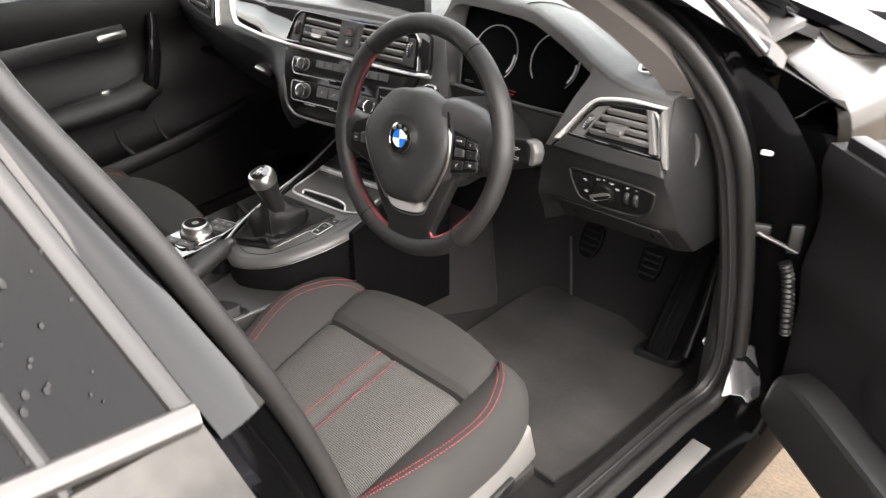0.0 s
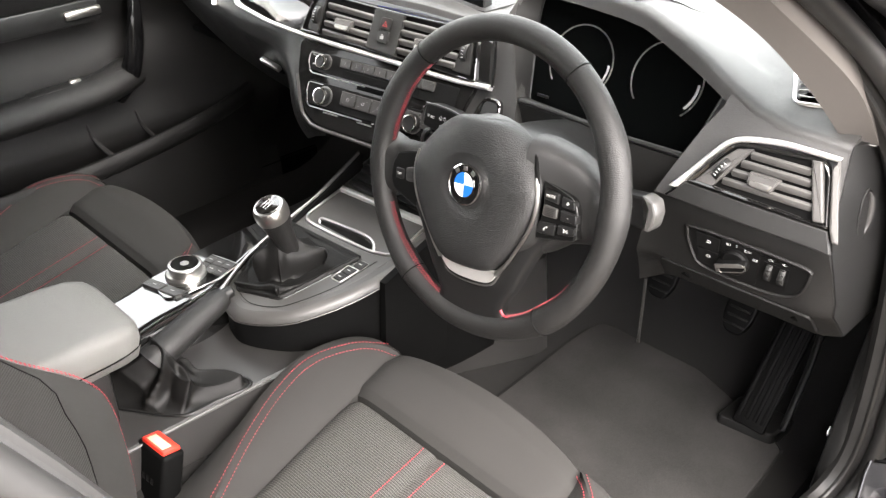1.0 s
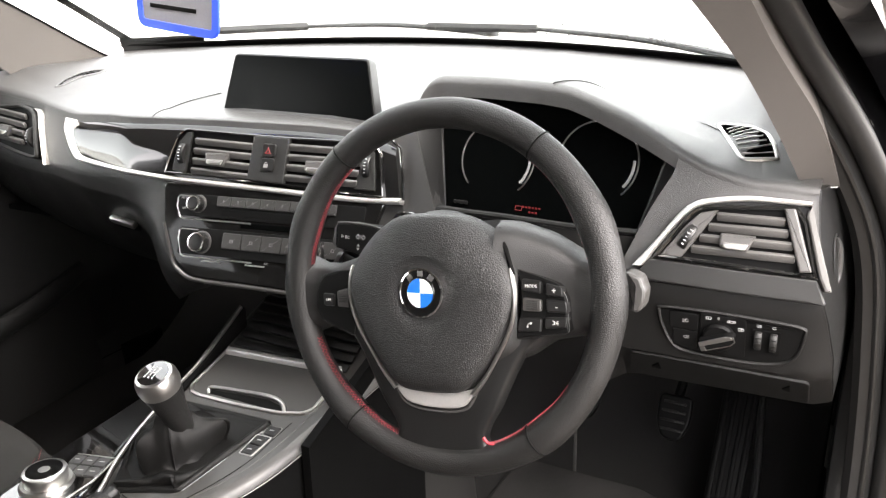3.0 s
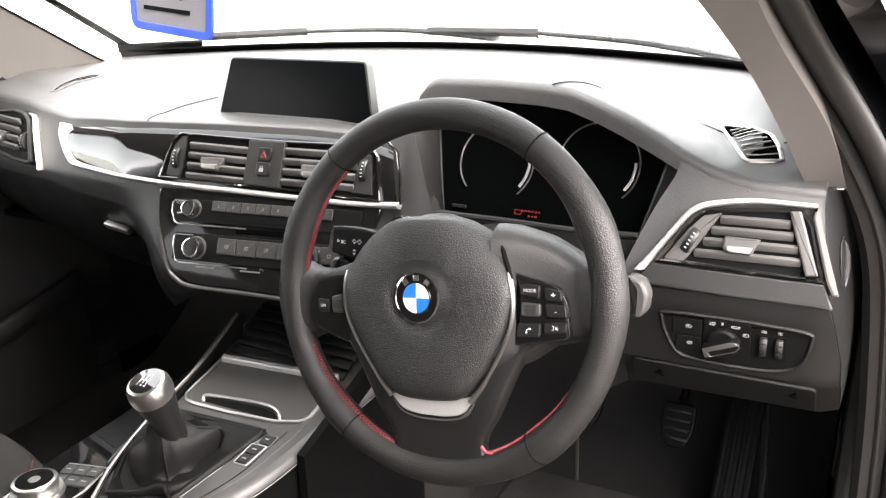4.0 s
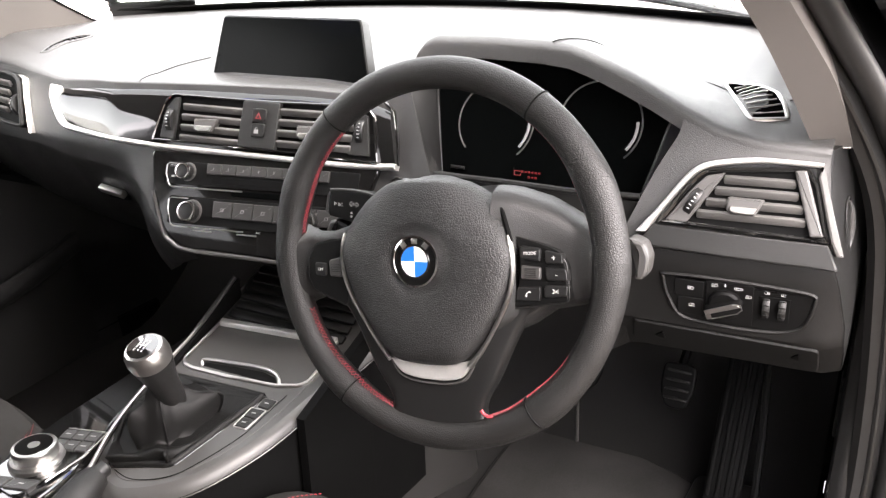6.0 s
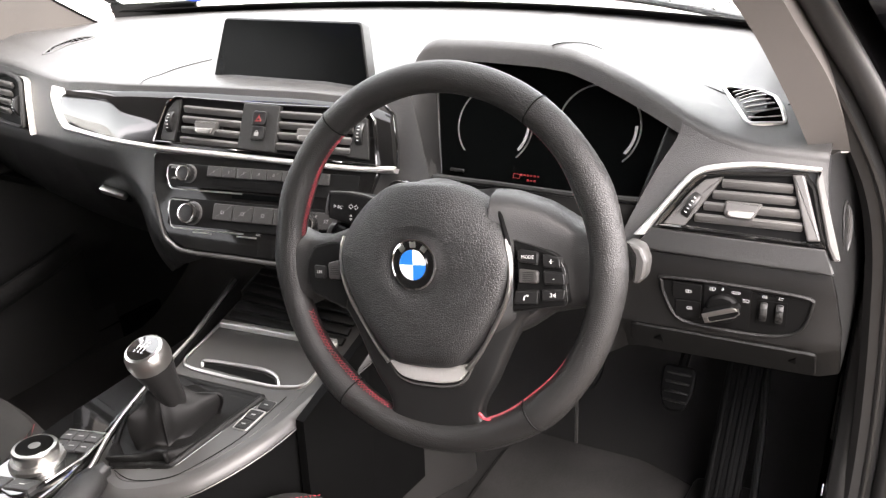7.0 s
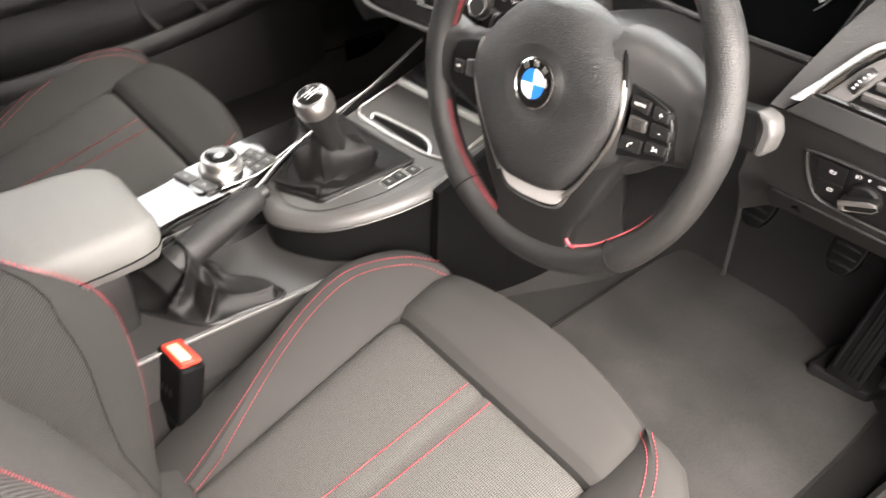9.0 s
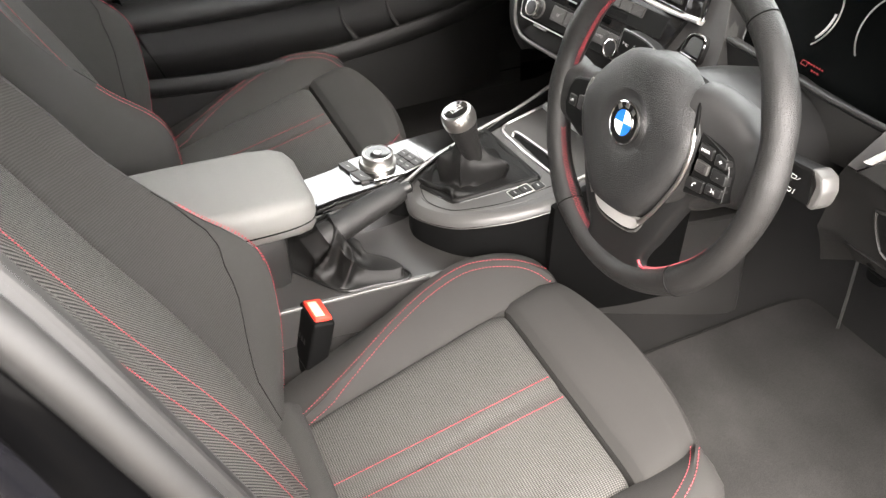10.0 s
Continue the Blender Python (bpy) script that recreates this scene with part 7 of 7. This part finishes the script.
part("strap", moved(box(0.03, 0.16, 0.008, 0.002, Matrix.Translation((0, -0.11, -0.01))), bm4), HARD, bk)

# ---------------------------------------------------------------- floor, mat, pedals
cp = thing("floor_carpet", (0.3, 0.3, 0.3), "black carpet over the car floor", "carpet", kind="structure")
def floor(u, v):
    x, y = lerp(-0.72, 0.72, u), lerp(-1.7, 0.95, v)
    z = 0.318 + max(0, y - 0.56) ** 1.4 * 1.2 + 0.003 * noise.noise((x * 9, y * 9, 0))
    z += 0.19 * math.exp(-((x - 0.02) / 0.15) ** 4) + 0.04 * max(0, (abs(x) - 0.66) / 0.06)
    return (x, y, z)
part("carpet", sheet(floor, 50, 60, 0.02), CARPET, cp)
fm = thing("floor_mat", (0.43, 0.3, 0.325), "black velour driver floor mat", "floor mat")
mo = [(0.222, 0.35), (0.228, 0.14), (0.245, 0.092), (0.60, 0.088), (0.645, 0.108), (0.655, 0.30), (0.652, 0.48), (0.625, 0.535), (0.42, 0.615), (0.28, 0.612), (0.222, 0.575)]
mo = [tuple(p[:2]) for p in spline([(x, y, 0) for x, y in mo], 5, True)]
part("mat_body", moved(prism(mo, 0.320, 0.334, 0.004), Matrix.Identity(4)), MAT, fm)
part("binding", tube([(x, y, 0.3315) for x, y in mo], 0.0032, 6, True), CARPET, fm, "dark bound edge")


def pedal(name, label, lo_p, hi_p, w, ribs, thick=0.014):
    p = thing(name, lo_p, label, "pedal", "pedals")
    lo_p, hi_p = Vector(lo_p), Vector(hi_p)
    d = hi_p - lo_p
    m = axes((lo_p + hi_p) / 2, (1, 0, 0), d)
    if ribs < 4:
        h = d.length / 2
        part("plate", moved(prism(rounded([(-w / 2, h), (-w / 2, -h * 0.4), (-w * 0.28, -h * 1.25), (w * 0.28, -h * 1.25), (w / 2, -h * 0.4), (w / 2, h)], 0.012, 4), -thick / 2, thick / 2, 0.004), m), DARK, p, "rounded black rubber pad")
        for k in range(4):
            part("rib", moved(box(w * 0.7, 0.004, 0.003, 0.001, Matrix.Translation((0, h * 0.6 - k * h * 0.45, thick / 2))), m), KNEE, p)
        return p, m, d.length
    part("plate", moved(box(w, d.length, thick, 0.004), m), DARK, p)
    for k in range(ribs):
        part("rib", moved(box(w / ribs * 0.5, d.length * 0.9, 0.005, 0.0015, Matrix.Translation((-w / 2 + (k + 0.5) * w / ribs, 0, thick / 2 + 0.001))), m), DARK, p)
    return p, m, d.length


acc, _, _ = pedal("accelerator_pedal", "long ribbed black accelerator pedal hinged at the floor", (0.605, 0.505, 0.355), (0.575, 0.66, 0.575), 0.055, 4)
part("pedal_foot", prism(rounded([(0.535, 0.500), (0.632, 0.515), (0.640, 0.59), (0.540, 0.58)], 0.012), 0.326, 0.352, 0.006), HARD, acc, "black pedal base on the floor")
part("side_arm", tube([(0.634, 0.545, 0.35), (0.630, 0.60, 0.44), (0.618, 0.66, 0.54)], 0.006, 8), HARD, acc)
for x, nm, lab in ((0.49, "brake_pedal", "black rubber brake pedal"), (0.335, "clutch_pedal", "black rubber clutch pedal")):
    p, m, ln = pedal(nm, lab, (x, 0.60, 0.46), (x, 0.63, 0.52), 0.055, 3, 0.012)
    part("arm", tube(spline([(x, 0.625, 0.50), (x + 0.005, 0.72, 0.60), (x + 0.01, 0.75, 0.80)], 6), 0.008, 8, flat=1.6), DARK, p)

    if nm == "clutch_pedal":
        part("steel_edge", tube([(0.349, 0.530, 0.388), (0.353, 0.515, 0.470), (0.356, 0.500, 0.550)], 0.0028, 8), STEEL_GREY, p, "bare steel pedal rod")

# ---------------------------------------------------------------- doors
pd = thing("passenger_door", (-0.74, 0.0, 0.4), "closed dark passenger door with armrest and gloss pull handle", "car door")
def pdoor(u, v):
    y, z = lerp(-0.62, 0.50, u), lerp(0.36, 0.985, v)
    x = -0.715 + 0.025 * math.exp(-((z - 0.95) / 0.07) ** 2) - 0.02 * math.exp(-((z - 0.82) / 0.06) ** 2) + 0.018 * math.exp(-((z - 0.60) / 0.05) ** 2) - 0.02 * math.exp(-((z - 0.48) / 0.07) ** 2)
    return (x, y, z)
part("panel", sheet(pdoor, 24, 40, 0.06, (-1, 0, 0)), DOOR, pd)
arm = spline([(-0.70, -0.60, 0.70), (-0.672, -0.35, 0.705), (-0.668, -0.1, 0.712), (-0.675, 0.05, 0.722), (-0.70, 0.13, 0.735)], 6)
part("armrest", tube(arm, 0.042, 14, flat=0.75), DOOR, pd, "padded door armrest")
part("pull_handle", tube(spline([(-0.70, 0.165, 0.90), (-0.672, 0.150, 0.86), (-0.664, 0.135, 0.80), (-0.668, 0.115, 0.74), (-0.695, 0.09, 0.69)], 6), 0.0135, 12, flat=1.5), JAMB, pd, "gloss black pull handle")
part("switch_plate", box(0.03, 0.19, 0.006, 0.003, pose(-0.676, 0.005, 0.7465, 3)), HARD, pd)
part("window_switch", box(0.012, 0.022, 0.01, 0.003, pose(-0.676, 0.005, 0.750)), SATIN, pd)
part("trim_insert", box(0.01, 0.50, 0.045, 0.006, pose(-0.700, -0.16, 0.865, 2)), HARD, pd)
part("door_pull_lever", box(0.012, 0.075, 0.018, 0.005, pose(-0.694, 0.055, 0.872, 3)), SATIN, pd, "satin chrome opening lever")
lip = spline([(-0.70, -0.52, 0.55), (-0.665, -0.3, 0.545), (-0.655, -0.1, 0.553), (-0.655, 0.1, 0.572), (-0.665, 0.28, 0.598), (-0.70, 0.42, 0.62)], 6)
part("pocket_lip", tube(lip, 0.012, 10, flat=1.8), DOOR, pd, "rounded edge of the door pocket")
def pocket(u, v):
    p = lip[round(u * (len(lip) - 1))]
    return (p.x - 0.0 + 0.015 * v, p.y, lerp(p.z, 0.40, v))
part("pocket", sheet(pocket, 24, 4, 0.01, (-1, 0, 0)), DOOR, pd)
for y in (0.02, 0.13):
    part("bottle_rib", tube(spline([(-0.705, y, 0.645), (-0.695, y + 0.006, 0.610), (-0.672, y + 0.03, 0.570)], 5), 0.007, 8, taper=lambda t: 0.3 + 0.7 * t), DOOR, pd)
part("outer_skin", box(0.03, 1.15, 0.66, 0.012, pose(-0.83, -0.06, 0.68)), PAINT, pd)
wg = part("window", sheet(lambda u, v: (lerp(-0.80, -0.66, v), lerp(-0.60, lerp(0.48, -0.1, v), u), lerp(0.985, 1.30, v)), 4, 4, 0.004, (-1, 0, 0)), PANE, pd)
wg.visible_shadow = False
# added to darken the window corner; includes the outline of the outside mirror
sail = [(-0.735, 0.06, 0.985), (-0.735, 0.42, 0.985), (-0.715, 0.33, 1.055), (-0.690, 0.20, 1.135), (-0.690, 0.165, 1.135), (-0.712, 0.10, 1.06)]
part("mirror_panel", loft([[(x - 0.012, y, z) for x, y, z in sail], sail]), HARD, pd, "black triangular mirror panel, also standing for the door mirror outside")

dd = thing("driver_door", (0.86, 0.46, 0.35), "open black driver door with grained inner panel", "car door")
DM = axes((0.868, 0.415, 0.0), (0.80, -0.60, 0), (0, 0, 1))
def ddoor(u, v):
    x, z = lerp(0, 0.95, u), lerp(0.42, 0.93, v)
    h = 0.012 * math.exp(-((z - 0.72) / 0.05) ** 2) + 0.02 * math.exp(-((z - 0.90) / 0.05) ** 2)
    return DM @ Vector((x, z, h))
part("panel", sheet(ddoor, 16, 24, 0.10, (0.6, 0.8, 0)), DOOR, dd)
part("pocket", moved(prism(rounded([(0.02, 0.445), (0.9, 0.425), (0.9, 0.53), (0.12, 0.57), (0.05, 0.555)], 0.03), 0.0, 0.05, 0.012), DM), SOFT, dd, "moulded door pocket")
part("belt_trim", moved(box(0.92, 0.03, 0.03, 0.008, Matrix.Translation((0.48, 0.935, -0.01))), DM), HARD, dd)
part("outer_skin", moved(box(1.0, 0.54, 0.03, 0.012, Matrix.Translation((0.47, 0.69, -0.115))), DM), PAINT, dd)
part("speaker", moved(lathe([(0.0, 0.01), (0.06, 0.008), (0.07, 0.0)], 24, Matrix.Translation((0.25, 0.64, 0.0))), DM), HARD, dd)
for z in (0.52, 0.82):
    part("hinge", box(0.07, 0.05, 0.05, 0.008, pose(0.80, 0.51, z)), STEEL_GREY, dd)
part("check_bracket", box(0.034, 0.012, 0.022, 0.004, pose(0.797, 0.366, 0.778, 0, 0, 26)), HARD, dd, "worn metal check strap bracket")
part("check_strap", tube([(0.797, 0.360, 0.776), (0.824, 0.376, 0.762), (0.852, 0.392, 0.748)], 0.0055, 8, flat=0.6), STEEL_GREY, dd, "steel door check strap")
part("strap_plate", box(0.020, 0.010, 0.050, 0.003, pose(0.846, 0.390, 0.770, 0, 0, 28)), HARD, dd)
wire = spline([(0.838, 0.390, 0.725), (0.848, 0.392, 0.700), (0.853, 0.396, 0.665), (0.856, 0.402, 0.630), (0.858, 0.410, 0.590)], 14)
part("wiring_gaiter", tube(wire, 0.0095, 12, taper=lambda t: 1.0 + 0.16 * math.sin(t * 95)), HARD, dd, "ribbed rubber wiring sleeve")

rd = thing("rear_door", (0.84, -1.0, 0.4), "closed black rear door with wet tinted window", "car door")
def rskin(u, v):
    y, z = lerp(-0.605, -1.5, u), lerp(1.0, 0.40, v)
    return (0.815 + 0.075 * math.sin(min(v * 5.5, 1) * 1.57) - 0.03 * v * v, y + 0.10 * v, z)
part("outer_skin", sheet(rskin, 10, 30, 0.03, (-1, 0, 0)), WET_PAINT, rd, "rain-wet black door skin")
part("belt_strip", tube([(0.812, -0.608, 1.008), (0.805, -0.75, 1.018), (0.79, -1.1, 1.04), (0.76, -1.5, 1.07)], 0.010, 8), STEEL_GREY, rd, "grey belt strip")
def rq(x, y):
    return (0.80 - 0.6 * (y - 1.02), x, y)
def rglass(u, v):
    return rq(lerp(-0.618 - 0.09 * v, -1.45, u), lerp(1.01, 1.32, v))
g = part("window", sheet(rglass, 6, 6, 0.004, (-1, 0, 0)), TINTED, rd, "tinted rear window with raindrops")
part("window_frame", tube([rq(-0.611, 1.005), rq(-0.659, 1.17), rq(-0.70, 1.31), rq(-1.1, 1.35), rq(-1.5, 1.28)], 0.0085, 10, flat=0.6, up=(1, 0, 0.6)), RUBBER, rd, "dull grey window frame")
def cover(u, v):
    z = lerp(0.985, 1.32, v)
    p = Vector(rq(lerp(-0.602 - 0.29 * (z - 1.005), -0.568 - 0.39 * (z - 1.026), u), z))
    return p + Vector((1, 0, 0.6)) * 0.004 * math.sin(u * 3.14) + Vector((-0.012, 0, 0)) * u
part("pillar_cover", sheet(cover, 8, 14, 0.01, (-1, 0, -0.6)), COVER, rd, "gloss black pillar cover")
part("window_channel", tube([rq(-0.70, 1.0), rq(-0.735, 1.17), rq(-0.77, 1.31)], 0.006, 8), RUBBER, rd)
part("inner_panel", box(0.04, 0.8, 0.6, 0.02, pose(0.74, -1.15, 0.68)), SOFT, rd)

# hanging tag behind the windscreen
tag = thing("hanging_tag", (-0.035, 0.131, 1.3), "grey card tag with a bright blue border behind the windscreen", "tag")
TM = axes((-0.035, 0.131, 1.225), (1, 0.0, -0.10), (0.10, 0.05, 1))
to = rounded([(-0.060, -0.085), (0.070, -0.087), (0.072, 0.075), (-0.075, 0.075)], 0.014, 4)
part("card", moved(prism(to, -0.001, 0.001, 0.0003), TM), TAG_GREY, tag)
part("border", moved(frame_ring(to, 0.010, -0.0015, 0.0022, 0.0005), TM), TAG_BLUE, tag, "bright blue tag border")
part("card_number", moved(text_mesh("76", 0.05, Matrix.Translation((0.008, -0.030, 0.0014))), TM), DARK, tag, "handwritten black number")
for k in range(2):
    part("print_bar", moved(box(0.075 - 0.02 * k, 0.005, 0.0006, 0, Matrix.Translation((-0.002, -0.058 + 0.11 * k, 0.0013))), TM), DARK, tag)


def raindrops(parent, place, normal, n, r0, r1, seed):
    """Scattered flat drops on a pane, as one mesh."""
    rng = random.Random(seed)
    bm = bmesh.new()
    w = Vector(normal).normalized()
    for _ in range(n):
        p = Vector(place(rng.random(), rng.random()))
        r = lerp(r0, r1, rng.random() ** 2)
        m = Matrix.Translation(p) @ w.to_track_quat("Z", "Y").to_matrix().to_4x4() @ Matrix.Diagonal((r, r * rng.uniform(1.0, 1.9), r * 0.35, 1))
        bmesh.ops.create_icosphere(bm, subdivisions=1, radius=1, matrix=m)
    ob = part("raindrop", bm, DROP, parent, "small raindrops on the glass")
    tagged(ob, kind="stuff")


raindrops(rd, lambda u, v: Vector(rq(lerp(-0.645, -0.86, u), lerp(1.022, 1.14, v))) + Vector((0.002, 0, 0.001)), (1, 0, 0.6), 70, 0.0009, 0.0028, 3)

# wet lower windscreen and bonnet
rain = lambda u, v: Vector(screen_at(lerp(0.60, 0.93, u), lerp(0.05, 0.16, v * v))) + Vector((0, 0.002, 0.005))
raindrops(car_body, rain, (0, 0.5, 1), 420, 0.0007, 0.0022, 11)
# small white print on the footwell side panel
for k in range(2):
    part("print_mark", box(0.0015, 0.011 - 0.004 * k, 0.0035, 0.0004, pose(0.7275, 0.402 + 0.004 * k, 0.515 - 0.010 * k, 30)), WHITE_MARK, car_body)
# flap and release lever on the footwell side panel
part("fuse_flap", box(0.006, 0.055, 0.075, 0.003, pose(0.7285, 0.470, 0.600, 8)), MID, car_body, "small black access flap")
part("flap_recess", box(0.004, 0.030, 0.022, 0.002, pose(0.7285, 0.455, 0.665, 8)), DARK, car_body)
